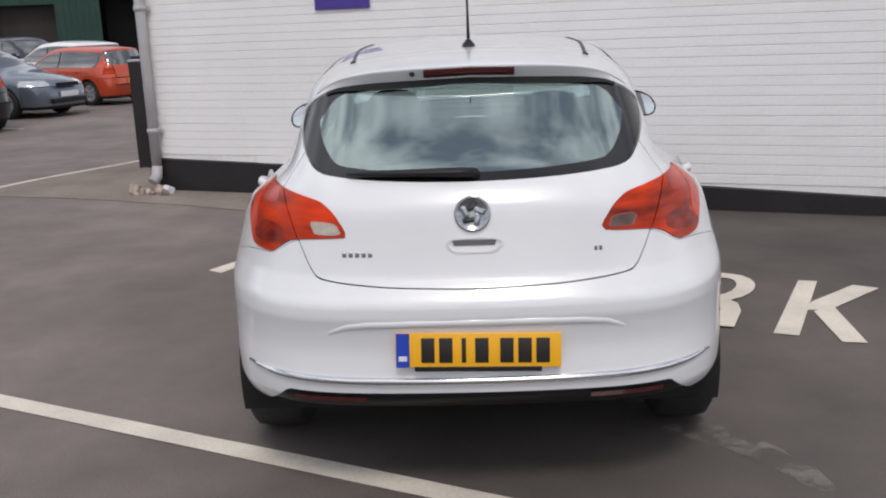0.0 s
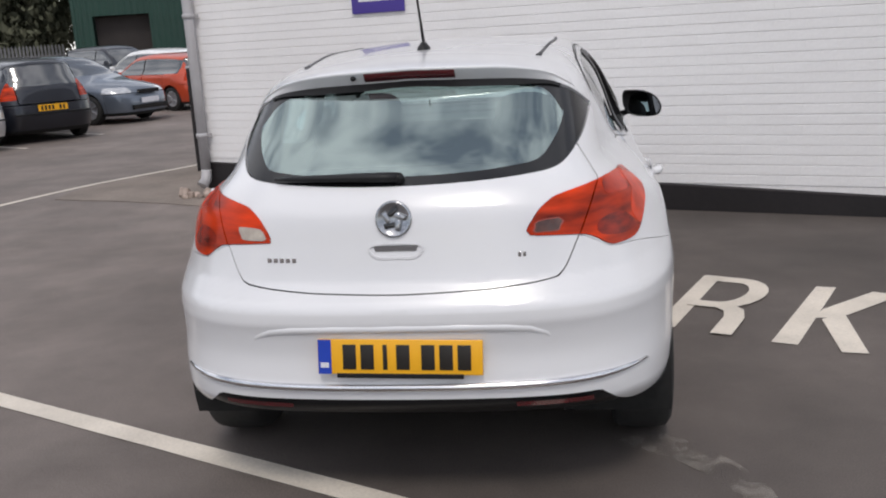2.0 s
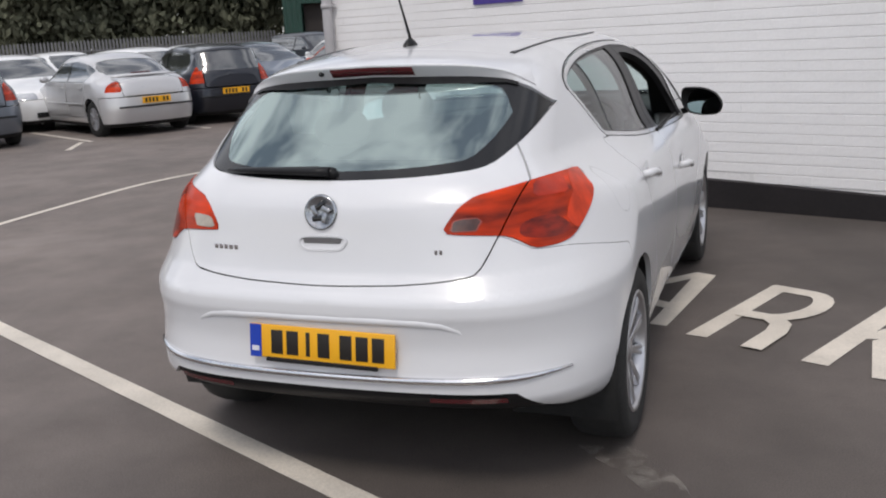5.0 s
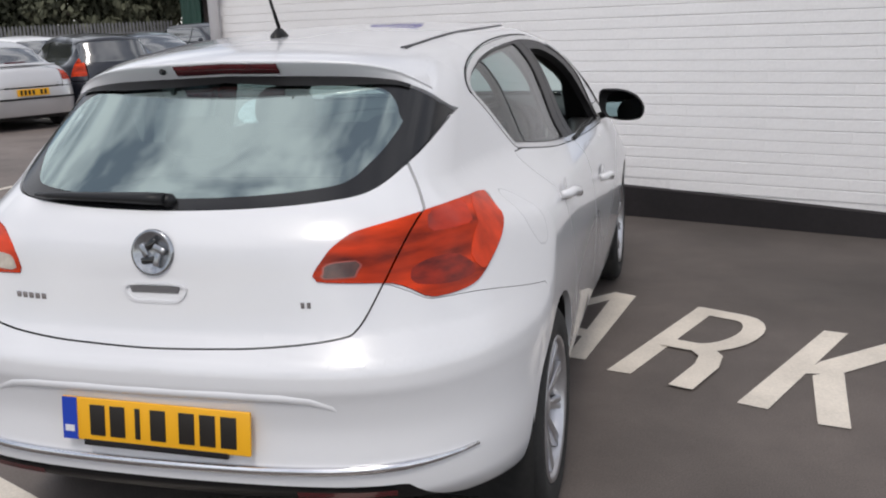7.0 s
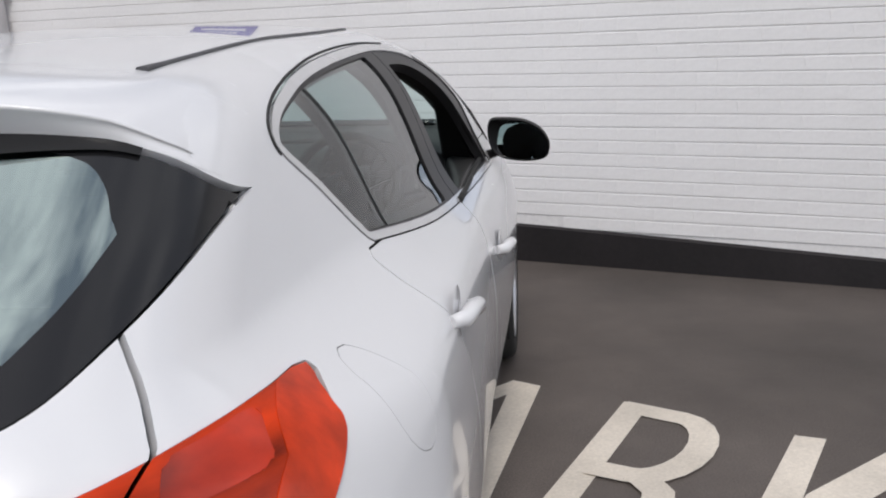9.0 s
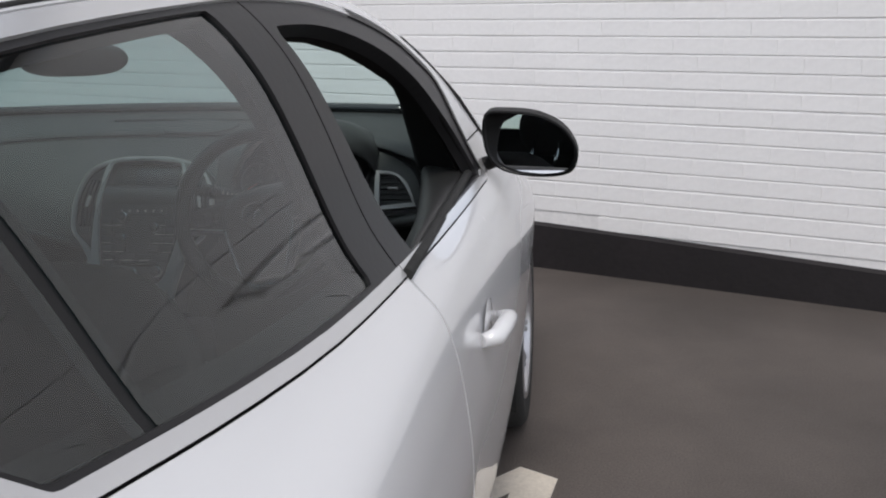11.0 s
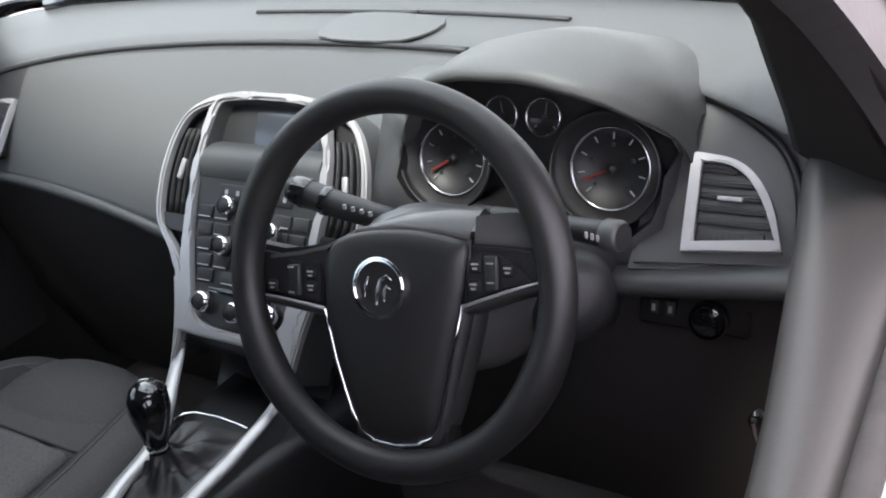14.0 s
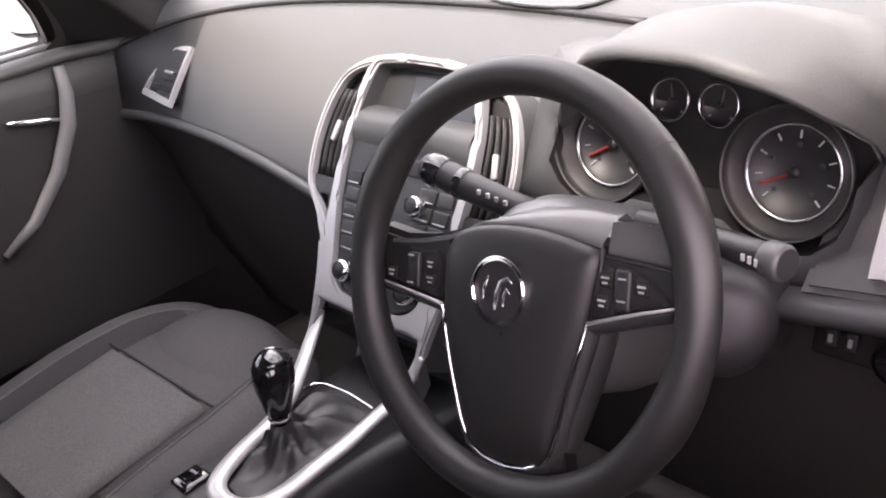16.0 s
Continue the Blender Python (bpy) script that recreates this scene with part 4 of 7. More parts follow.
for x in strip_x:
    a = abs(x) / 0.60
    zt = float(glass_top(abs(x)))
    base = on_back(x, zt + 0.002, 0.003)
    lip = on_back(x, zt + 0.004 + 0.048 * (1 - a**4), 0.0)
    lip = Vector((x, base.y + 0.03 * a - 0.046 * (1 - a**5), lip.z - 0.007 * (1 - a**4)))
    crown = on_top(x * 0.985, lip.y + 0.24 - 0.10 * a**3, 0.001)
    lip_rows.append([crown, crown.lerp(lip, 0.35) + Vector((0, 0, 0.008 * (1 - a**4))), crown.lerp(lip, 0.75) + Vector((0, 0, 0.006 * (1 - a**4))), lip + Vector((0, 0.008, 0.004 * (1 - a**4))), lip, lip + Vector((0, 0.004, -0.006 * (1 - a**4))), lip.lerp(base, 0.5) + Vector((0, 0.004 * (1 - a), 0)), base])
    if abs(x) < 0.175:
        lamp_rows.append([lip.lerp(base, k) + Vector((0, 0.004 - o, 0)) for k, o in ((0.10, 0.002), (0.16, 0.007), (0.78, 0.007), (0.85, 0.002))])
    if abs(x) < 0.54:
        drop = 0.008 + 0.017 * min(1, max(0, (0.54 - abs(x)) / 0.20)) - 0.006 * max(0, 1 - abs(x) / 0.17)
        shade_rows.append([on_back(x, zt + 0.004 - k * drop, 0.0035) for k in (0, 0.3, 0.7, 1)])
part("spoiler_lip", loft(lip_rows), WHITE_PAINT, car, "white spoiler lip overhanging the rear window")
# black strip on the glass top, painted in for the lip's shade
part("spoiler_shade", loft(shade_rows), BLACK_TRIM, tailgate, "black strip painting the shade under the spoiler")
part("brake_lamp", loft(lamp_rows), DARK_RED, tailgate, "dark red high brake lamp")
part("washer_jet", lathe([(0.001, 0.012), (0.008, 0.01), (0.01, 0)], 12, at=Matrix.Translation(lip_rows[20][4].lerp(lip_rows[20][7], 0.45)) @ pose(0, 0, 0, 90, 0, 0)), BLACK_TRIM, tailgate)
# wiper
wp = part("rear_wiper", tube([on_back(x, 1.088 + 0.016 + 0.05 * (x + 0.40) * (0.02 - x), 0.022) for x in np.linspace(-0.40, 0.01, 9)], [0.009, 0.014, 0.017, 0.018, 0.019, 0.021, 0.023, 0.025, 0.024], 8, flat=0.65),
          BLACK_TRIM, tailgate, "black rear wiper at rest")
part("pivot", lathe([(0.001, 0.024), (0.015, 0.021), (0.019, 0)], 16, at=Matrix.Translation(on_back(0.01, 1.097, 0.0)) @ pose(0, 0, 0, 70, 0, 0)), BLACK_TRIM, wp)
# round badge: ring and plain shapes
BADGE = Matrix.Translation(on_back(0.0, 0.984, 0.0)) @ pose(0, 0, 0, 80, 0, 0)
bdg = part("badge", lathe([(0.001, 0.003), (0.045, 0.003), (0.05, 0.008), (0.056, 0.008), (0.058, 0.0)], 40, at=BADGE), BADGE_GREY, tailgate, "round chrome badge")
for k in range(5):
    a = k * 1.25 + 0.4
    part("emblem_shape", block(0.016, 0.034, 0.008, 0.003, at=(0.022 * math.cos(a), 0.022 * math.sin(a), 0.006), turn=(0, 0, math.degrees(a) + 40)), GLOSS_BLACK if k % 2 else BADGE_GREY, bdg, at=BADGE)
# handle recess
rc = Matrix.Translation(on_back(0.003, 0.888, 0.0)) @ pose(0, 0, 0, 84, 0, 0)
part("handle_recess", frame_of(rounded([(-0.078, 0.020), (0.078, 0.020), (0.068, -0.024), (0, -0.028), (-0.068, -0.024)], 4),
                               rounded([(-0.07, 0.014), (0.07, 0.014), (0.06, -0.016), (0, -0.019), (-0.06, -0.016)], 4), 0.004, at=rc, bevel=0.0015), WHITE_PAINT, tailgate)
# grey plate paints the shadow under the recess's upper edge
part("handle_shadow", plate_of([(-0.070, 0.015), (0.070, 0.015), (0.064, -0.002), (-0.064, -0.002)], 0.002, at=rc), HANDLE_GREY, tailgate, "grey plate painting the shadow in the tailgate handle recess")
for x, w in ((-0.37, 0.105), (0.392, 0.030)):
    q = on_back(x, 0.866, 0.003)
    n_bars = 5 if w > 0.1 else 2
    for k in range(n_bars):
        part("badge_bar", block(w / n_bars * 0.66, 0.002, 0.016, 0.0008, at=(x - w / 2 + w / n_bars * (k + 0.5), on_back(x - w / 2 + w / n_bars * (k + 0.5), 0.862, 0.002).y, 0.862)), CHROME, tailgate, "small chrome lettering as plain bars")

# number plate, chrome strip, reflectors
plate = part("number_plate", block(0.52, 0.008, 0.111, 0.003, at=(0.005, -0.036, 0.566), turn=(-6, 1.2, 0)), PLATE_YELLOW, rear_bumper, "yellow number plate with plain dark bars")
PLM = pose(0.005, -0.036, 0.566, -6, 1.2, 0)
part("blue_band", block(0.042, 0.003, 0.109, 0, at=(-0.237, -0.0048, 0)), PLATE_BLUE, plate, at=PLM)
part("band_mark", block(0.026, 0.002, 0.016, 0, at=(-0.237, -0.007, -0.026)), SIGN_WHITE, plate, at=PLM)
for k in range(7):
    part("plate_bar", block(0.042 if k != 2 else 0.014, 0.003, 0.079, 0.001, at=(-0.158 + k * 0.0565 + (0.022 if k > 3 else 0), -0.0050, 0)), PLATE_BLACK, plate, at=PLM)
part("plate_foot", block(0.40, 0.01, 0.016, 0.002, at=(0.0, 0.0, -0.060)), GLOSS_BLACK, plate, "black strip under the plate", at=PLM)
strip = []
for x in np.linspace(-0.775, 0.775, 41):
    strip.append(on_back(x, 0.462 + 0.016 * (abs(x) / 0.775)**3, 0.004))
part("chrome_strip", tube(strip, [0.004 + 0.008 * min(1, (0.79 - abs(p.x)) / 0.15) for p in strip], 8, flat=1.0, up=(0, 0, 1)), CHROME, rear_bumper, "thin chrome strip along the bumper")
for sgn in (-1, 1):
    part("reflector", loft([[on_back(sgn * x, z, 0.002) for x in np.linspace(0.36, 0.60, 9)] for z in (0.388, 0.404)]), DARK_RED, rear_bumper, "dark red reflector")
# moulded arch over the plate
ridge = [on_back(x, z, -0.010) for x, z in [(-0.50, 0.585), (-0.46, 0.625), (-0.41, 0.645), (-0.34, 0.652), (-0.2, 0.655), (0, 0.656), (0.2, 0.655), (0.34, 0.652), (0.41, 0.645), (0.46, 0.625), (0.50, 0.585)]]
part("moulding", tube(ridge, [0.004, 0.012, 0.015, 0.016, 0.016, 0.016, 0.016, 0.016, 0.015, 0.012, 0.004], 10, up=(0, 1, 0)), WHITE_PAINT, rear_bumper)

# roof strips, aerial
for sgn in (-1, 1):
    part("roof_strip", tube([on_top(sgn * (0.44 + 0.05 * math.sin((y - 0.8) * 1.5)), y, 0.001) for y in np.linspace(0.80, 2.05, 18)], [0.012] + [0.0075] * 17, 8, flat=0.5), STRIP_GREY, car, "dark grey roof joint strip")
ant = part("aerial", lathe([(0.036, -0.006), (0.033, 0.006), (0.018, 0.020), (0.011, 0.026), (0.001, 0.028)], 20, at=Matrix.Translation(on_top(0, 0.90)) @ pose(0, 0, 0, 0, 0, 0) @ Matrix.Diagonal((0.75, 1.3, 1, 1))), BLACK_TRIM, car, "black roof aerial")
a0 = on_top(0, 0.90, 0.03)
part("rod", tube([a0, a0 + Vector((0, -0.06, 0.10)), a0 + Vector((0, -0.26, 0.42))], [0.0065, 0.0045, 0.0030], 8), BLACK_TRIM, ant)

# mirrors
MIRROR_LOOP = rounded([(-0.098, 0.070), (-0.05, 0.078), (0.02, 0.070), (0.075, 0.042), (0.104, 0.002), (0.108, -0.030), (0.092, -0.060), (0.04, -0.070), (-0.03, -0.064),
                       (-0.075, -0.045), (-0.100, 0.0)], 4) * 1.0
for sgn in (-1, 1):
    c = Vector((sgn * 0.944, 2.672, 1.076))
    prof = []
    for k in range(12):
        s = k / 11
        r = max(0.02, math.sqrt(max(0, 1 - (1 - min(1, s / 0.62))**2)))
        prof.append([c + Vector((sgn * u * r, 0.085 - 0.13 * s, v * r)) for u, v in MIRROR_LOOP])
    part("door_mirror", loft(prof, closed=True), MIRROR_BLACK, doors["front_door", sgn], "black door mirror")
    gl = [c + Vector((sgn * u * 0.90 + 0.002 * sgn, -0.040, v * 0.88)) for u, v in MIRROR_LOOP]
    bm = bmesh.new()
    bm.faces.new([bm.verts.new(p) for p in gl])
    if sgn > 0:
        bmesh.ops.reverse_faces(bm, faces=bm.faces)
    bmesh.ops.rotate(bm, verts=bm.verts, cent=c + Vector((0, -0.040, 0)), matrix=Matrix.Rotation(radians(-6), 3, "X") @ Matrix.Rotation(radians(-13 * sgn), 3, "Z"))
    part("mirror_glass", bm, MIRROR, doors["front_door", sgn], "mirror glass")
    lip = [[c + Vector((sgn * u * k, y, v * k)) for u, v in MIRROR_LOOP] for k, y in ((1.0, -0.044), (0.985, -0.052), (0.955, -0.054), (0.925, -0.05), (0.91, -0.028), (0.2, -0.012))]
    part("mirror_rim", loft(lip, closed=True), MIRROR_BLACK, doors["front_door", sgn])
    part("mirror_arm", tube([c + Vector((-sgn * 0.06, 0.03, -0.04)), c + Vector((-sgn * 0.12, 0.02, -0.058)), c + Vector((-sgn * 0.17, 0.02, -0.07))], [0.016, 0.017, 0.022], 12), BLACK_TRIM, doors["front_door", sgn])

# wheels
def wheel(parent, at, spokes=10):
    """A wheel about its own z, which points outwards: tyre, rim, paired spokes, hub."""
    w = part("wheel", lathe([(0.225, -0.10), (0.30, -0.105), (0.318, -0.085), (0.3245, -0.05), (0.3245, 0.05), (0.318, 0.088), (0.295, 0.105), (0.235, 0.10), (0.222, 0.09)], 48), RUBBER, parent, "black tyre on a silver alloy rim", at=at)
    part("rim", lathe([(0.228, 0.098), (0.222, 0.104), (0.212, 0.095), (0.206, 0.05), (0.205, -0.06), (0.19, -0.08)], 48), ALLOY, w)
    part("brake_disc", lathe([(0.03, 0.0), (0.15, 0.0), (0.15, -0.02), (0.03, -0.02)], 32), UNDER, w)
    for k in range(spokes):
        a = 360 / spokes * k
        for d in (-3.4, 3.4):
            bm = block(0.165, 0.019, 0.022, 0.005, at=(0.128, 0, 0.068), turn=(0, -8, 0))
            part("spoke", bm, ALLOY, w, at=pose(0, 0, 0, 0, 0, a + d))
    hub = part("hub", lathe([(0.055, 0.03), (0.052, 0.062), (0.034, 0.078), (0.001, 0.08)], 24), ALLOY, w)
    return w


for wy, wz in WHEELS:
    for sgn in (-1, 1):
        wheel(car, pose(sgn * 0.785, wy, 0.324, 0, 90 * sgn, 0))
        arch = [[Vector((sgn * x, wy + 0.375 * math.cos(a), 0.322 + 0.375 * math.sin(a))) for a in np.linspace(-0.35, math.pi + 0.35, 24)] for x in (0.50, 0.70, 0.875)]
        part("arch_liner", loft(arch), UNDER, car, "black wheel arch liner")

# ---- the cabin ----
inner_hull = lambda x, y, z: hull(x, y, z) + 0.048
lining = skin(inner_hull, (-0.95, 0.4, 0.2), (0.95, 3.45, 1.54), 0.04)
_, lining = cut(lining, lambda P, N: np.maximum(inside(P[:, 0], P[:, 2], glass_loop * np.array([0.93, 1.0])) + 0.015, P[:, 1] - 1.0))
_, lining = cut(lining, lambda P, N: np.maximum(inside(P[:, 0], P[:, 1], screen_loop * np.array([0.96, 1.0]) - np.array([0, 0.02])) + 0.01, 0.98 - P[:, 2]))
_, lining = cut(lining, lambda P, N: np.where(N[:, 0]**2 > 0.1, np.maximum(edge_of(P) + 0.028, P[:, 1] - 1.743 + 0.13 * (P[:, 2] - 1.04)), BIG))
_, lining = cut(lining, lambda P, N: np.where(N[:, 0]**2 > 0.1, inside(P[:, 1], P[:, 2], hole_front) - 0.012, BIG))
roof_lining, lower = cut(lining, lambda P, N: 1.36 - P[:, 2])
part("headlining", sheet(roof_lining, "headlining", 0), LINER, car, "dark roof lining")
part("cabin_lining", sheet(lower, "cabin_lining", 0), CARD, car, "black door cards, pillars and floor trim")
part("cabin_floor", block(1.5, 2.8, 0.03, 0.01, at=(0, 1.9, 0.30)), CARPET, car, "black carpet")

def pillow(sx, sy, sz, at, n=2.6, rings=16, ring=36, dent=0.0, turn=(0, 0, 0)):
    """A rounded cushion of these half sizes."""
    m = pose(*at, *turn)
    rows = []
    sp = lambda v, e: math.copysign(abs(v)**e, v)
    for i in range(rings + 1):
        b = -math.pi / 2 + math.pi * i / rings
        rows.append([m @ Vector((sx * sp(math.cos(b), 2 / n) * sp(math.cos(a), 2 / n), sy * sp(math.cos(b), 2 / n) * sp(math.sin(a), 2 / n),
                                 sz * sp(math.sin(b), 2 / 2.2) - (dent * math.cos(a * 2)**2 * math.cos(b)**2 if b > 0 else 0))) for a in np.linspace(0, 2 * math.pi, ring + 1)[:-1]])
    return loft(rows, closed=True)


# ---- the dashboard ----
before_cockpit = set(car.children)
dash = part("dashboard", bmesh.new(), None, car, "grey moulded dashboard")
seam_z = curve([(-0.80, 0.968), (-0.72, 0.995), (-0.65, 1.017), (-0.57, 1.033), (-0.46, 1.045), (-0.36, 1.050), (-0.2, 1.053), (0.50, 1.053), (0.60, 1.035), (0.72, 1.0)])
low_z = curve([(-0.80, 0.862), (-0.64, 0.872), (-0.52, 0.867), (-0.38, 0.851), (-0.26, 0.827), (-0.20, 0.813), (-0.1, 0.81), (0.16, 0.84), (0.5, 0.87), (0.72, 0.87)])
seam_of = lambda x: Vector((x, 2.90 - 0.33 * x * x, float(seam_z(x))))
low_of = lambda x: Vector((x, 2.69 - 0.03 * max(0, abs(x) - 0.6), float(low_z(x))))
foot_of = lambda x: Vector((x, 3.045 - 0.22 * x * x - 0.9 * max(0, abs(x) - 0.6)**2, 1.097 - 0.10 * max(0, abs(x) - 0.62)))
xs = np.linspace(-0.80, 0.70, 52)
top_rows, face_rows, under_rows = [], [], []
for x in xs:
    a, b, c = foot_of(x), seam_of(x), low_of(x)
    top_rows.append([a + Vector((0, 0.16, -0.01)), a, a.lerp(b, 0.35) + Vector((0, 0, 0.003)), a.lerp(b, 0.75) + Vector((0, 0, 0.001)), b + Vector((0, 0.006, 0.002)), b + Vector((0, 0.003, -0.006))])
    face_rows.append([b + Vector((0, 0.003, -0.012))] + [b.lerp(c, s) + Vector((0, -0.75, 0.66)) * (0.009 * math.sin(math.pi * s**0.8)) for s in (0.0, 0.06, 0.2, 0.4, 0.6, 0.8, 0.94, 1.0)] + [c + Vector((0, 0.014, -0.006))])
    under_rows.append([c + Vector((0, 0.008, 0.0)), c + Vector((0, 0.03, -0.02)), Vector((x, 2.75, c.z - 0.09)), Vector((x, 2.80, 0.60)), Vector((x, 2.92, 0.34))])
part("upper_pad", loft(top_rows), DASH, dash, "dark grey dash top")
part("dash_face", loft([r for r, x in zip(face_rows, xs) if -0.59 < x < 0.24]), DASH, dash, "dark grey dash face")
# the outer end of the same face takes the darker plastic
part("dash_end", loft([r for r, x in zip(face_rows, xs) if x < -0.56]), DASH_DARK, dash, "darker end of the dash face at the passenger door")
part("lower_dash", loft(under_rows), LOWER_PLASTIC, dash, "black lower dash")
part("dash_seam", tube([seam_of(x) + Vector((0, -0.001, -0.001)) for x in xs if x < 0.245], 0.0058, 6), FACE, dash, "black joint line along the dash")
part("knee_edge", tube([low_of(x) + Vector((0, 0.002, -0.002)) for x in xs if x < -0.17], 0.0095, 10), DASH, dash, "rounded lower edge of the dash")
part("top_lid", plate_of([tuple(q) for q in rounded([(-0.085, -0.035), (0.065, -0.040), (0.10, 0.022), (-0.065, 0.035)], 4)], 0.003, 0.001, at=pose(0.055, 2.935, 1.0685, 15, 0, 0)), DASH, dash, "smooth lid in the dash top")
for x0, x1, d in ((-0.20, 0.10, 0.028), (0.10, 0.35, 0.040)):
    part("demister_slot", tube([foot_of(x).lerp(seam_of(x), 0.46 + d * (x - x0)) + Vector((0, 0, 0.003)) for x in np.linspace(x0, x1, 9)], 0.0042, 6), FACE, dash)
part("screen_foot", tube([foot_of(x) + Vector((0, 0.006, 0.004)) for x in np.linspace(-0.68, 0.62, 27)], 0.017, 8), GLOSS_BLACK, dash, "black foot of the windscreen")

# instrument binnacle: hood, dark well, grey surround and dials
lip_z = curve([(0.226, 0.985), (0.245, 1.018), (0.262, 1.042), (0.285, 1.064), (0.315, 1.082), (0.36, 1.090), (0.41, 1.090), (0.455, 1.083), (0.506, 1.065), (0.530, 1.048), (0.548, 1.032), (0.560, 1.010), (0.568, 0.975)])
lip_y = curve([(0.226, 2.715), (0.26, 2.685), (0.30, 2.664), (0.36, 2.655), (0.455, 2.655), (0.506, 2.668), (0.530, 2.683), (0.548, 2.702), (0.560, 2.728), (0.568, 2.752)])
crest_z = curve([(0.226, 1.030), (0.26, 1.060), (0.30, 1.088), (0.35, 1.107), (0.43, 1.117), (0.50, 1.107), (0.53, 1.090), (0.55, 1.068), (0.562, 1.046), (0.568, 1.020)])
rows = []
for x in np.concatenate([np.linspace(0.226, 0.53, 28), np.linspace(0.536, 0.568, 8)]):
    zl, zc, yl = float(lip_z(x)), float(crest_z(x)), float(lip_y(x))
    yc = max(2.745, yl + 0.03)
    rows.append([Vector((x, 2.97, 1.050)), Vector((x, 2.92, 1.046 + 0.30 * max(0, zc - 1.05))), Vector((x, 2.86, 1.036 + 0.74 * max(-0.02, zc - 1.046))), Vector((x, yc + 0.05, zc - 0.008)), Vector((x, yc, zc)), Vector((x, yl + 0.45 * (yc - yl), zl + 0.70 * (zc - zl))),
                 Vector((x, yl + 0.014, zl + 0.011)), Vector((x, yl, zl + 0.002)), Vector((x, yl + 0.003, zl - 0.005)), Vector((x, yl + 0.035, zl - 0.008))])
cluster = part("instrument_binnacle", loft(rows), DASH, car, "grey hood over the instruments")
ring_at = lambda cx, cz, r, a: (cx + r * math.cos(radians(a)), cz + r * math.sin(radians(a)))
well = [ring_at(0.279, 0.962, 0.061, a) for a in (-40, -65, -90, -115, -140, -165, 170, 150, 130)]
well += [(x, float(lip_z(x)) - 0.004) for x in (0.250, 0.27, 0.285, 0.315, 0.34, 0.36, 0.385, 0.41, 0.455, 0.48, 0.506, 0.53, 0.545, 0.556)]
well += [(0.561, 0.995)] + [ring_at(0.483, 0.967, 0.069, a) for a in (8, -12, -35, -60, -90, -115, -140)] + [(0.40, 0.926), (0.365, 0.924)]
inner_ring = [Vector((x, max(2.700 - 0.15 * max(0, z - 0.95), float(lip_y(x)) if z > 0.96 else 0), z)) for x, z in well]
deep = [Vector((0.388 + (x - 0.388) * 0.97, 2.756, 0.985 + (z - 0.985) * 0.97)) for x, z in well]
part("dial_well", loft([inner_ring, deep], closed=True), FACE, cluster, "black well round the dials")
part("dial_panel", plate_of([(p.x, -p.z) for p in deep], 0.004, at=pose(0, 2.752, 0, -90, 0, 0)), FACE, cluster, "black instrument panel")
around = []
for x, z in well:
    d = Vector((x - 0.388, z - 0.975)).normalized()
    q = (min(0.552, max(0.168, x + 0.075 * d.x)), min(1.046, max(0.862, z + 0.075 * d.y)))
    around.append((q, Vector((q[0], 2.705 + 0.55 * max(0, q[1] - 0.90) + 0.02 * (q[0] > 0.55), q[1]))))
part("binnacle_face", loft([[w + Vector((0, 0.07, -0.005)) for _, w in around], [w for _, w in around], [w.lerp(i, 0.85) + Vector((0, -0.004, 0)) for (_, w), i in zip(around, inner_ring)], inner_ring], closed=True), DASH, cluster, "grey surround of the instruments")


def dial(x, z, r, needle, y=2.737):
    """A round instrument: cowl, bright ring, face, ticks and needle."""
    at = pose(x, y, z, 90 - 15, 0, 0)
    big = r > 0.03
    d = part("dial", lathe([(r * 1.36, 0.020), (r * 1.40, 0.022), (r * 1.42, 0.016), (r * 1.32, 0.010), (r * 1.0, 0.0), (r * 0.98, -0.006), (0.001, -0.006)] if big else [(r * 1.12, 0.004), (r * 1.0, 0.0), (r * 0.98, -0.006), (0.001, -0.006)], 44), FACE, cluster, "round dial with a bright ring", at=at)
    part("dial_ring", lathe([(r * 0.97, 0.0), (r * 1.02, 0.005), (r * 1.06, 0.0)], 48), DIAL_RING, cluster, at=at)
    if big:
        part("cowl_edge", lathe([(r * 1.37, 0.0205), (r * 1.39, 0.0230), (r * 1.41, 0.0205)], 48), PANEL, cluster, at=at)
    n = 9 if big else 5
    for k in range(n):
        a = radians(-45 + 270 * k / (n - 1))
        part("tick", block(r * 0.16, 0.0016, 0.001, 0, at=(-r * 0.80 * math.cos(a), r * 0.80 * math.sin(a), -0.0045), turn=(0, 0, -math.degrees(a))), INK, cluster, at=at)
        if big and k % 2 == 0:
            part("numeral_bar", block(r * 0.10, 0.004, 0.001, 0, at=(-r * 0.58 * math.cos(a), r * 0.58 * math.sin(a), -0.0045)), PANEL, cluster, at=at)
    a = radians(needle)
    part("needle", block(r * 0.80, 0.0030 if big else 0.0018, 0.003, 0.0008, at=(r * 0.38 * math.cos(a), r * 0.38 * math.sin(a), -0.002), turn=(0, 0, needle)), NEEDLE if big else PANEL, cluster, "red needle" if big else "", at=at)
    part("needle_hub", lathe([(r * 0.13, -0.004), (r * 0.12, 0.001), (0.001, 0.002)], 16), FACE, cluster, at=at)


dial(0.279, 0.962, 0.044, 211)
dial(0.481, 0.968, 0.045, 207)
dial(0.346, 1.018, 0.0205, 100, 2.747)
dial(0.400, 1.019, 0.0205, 80, 2.747)


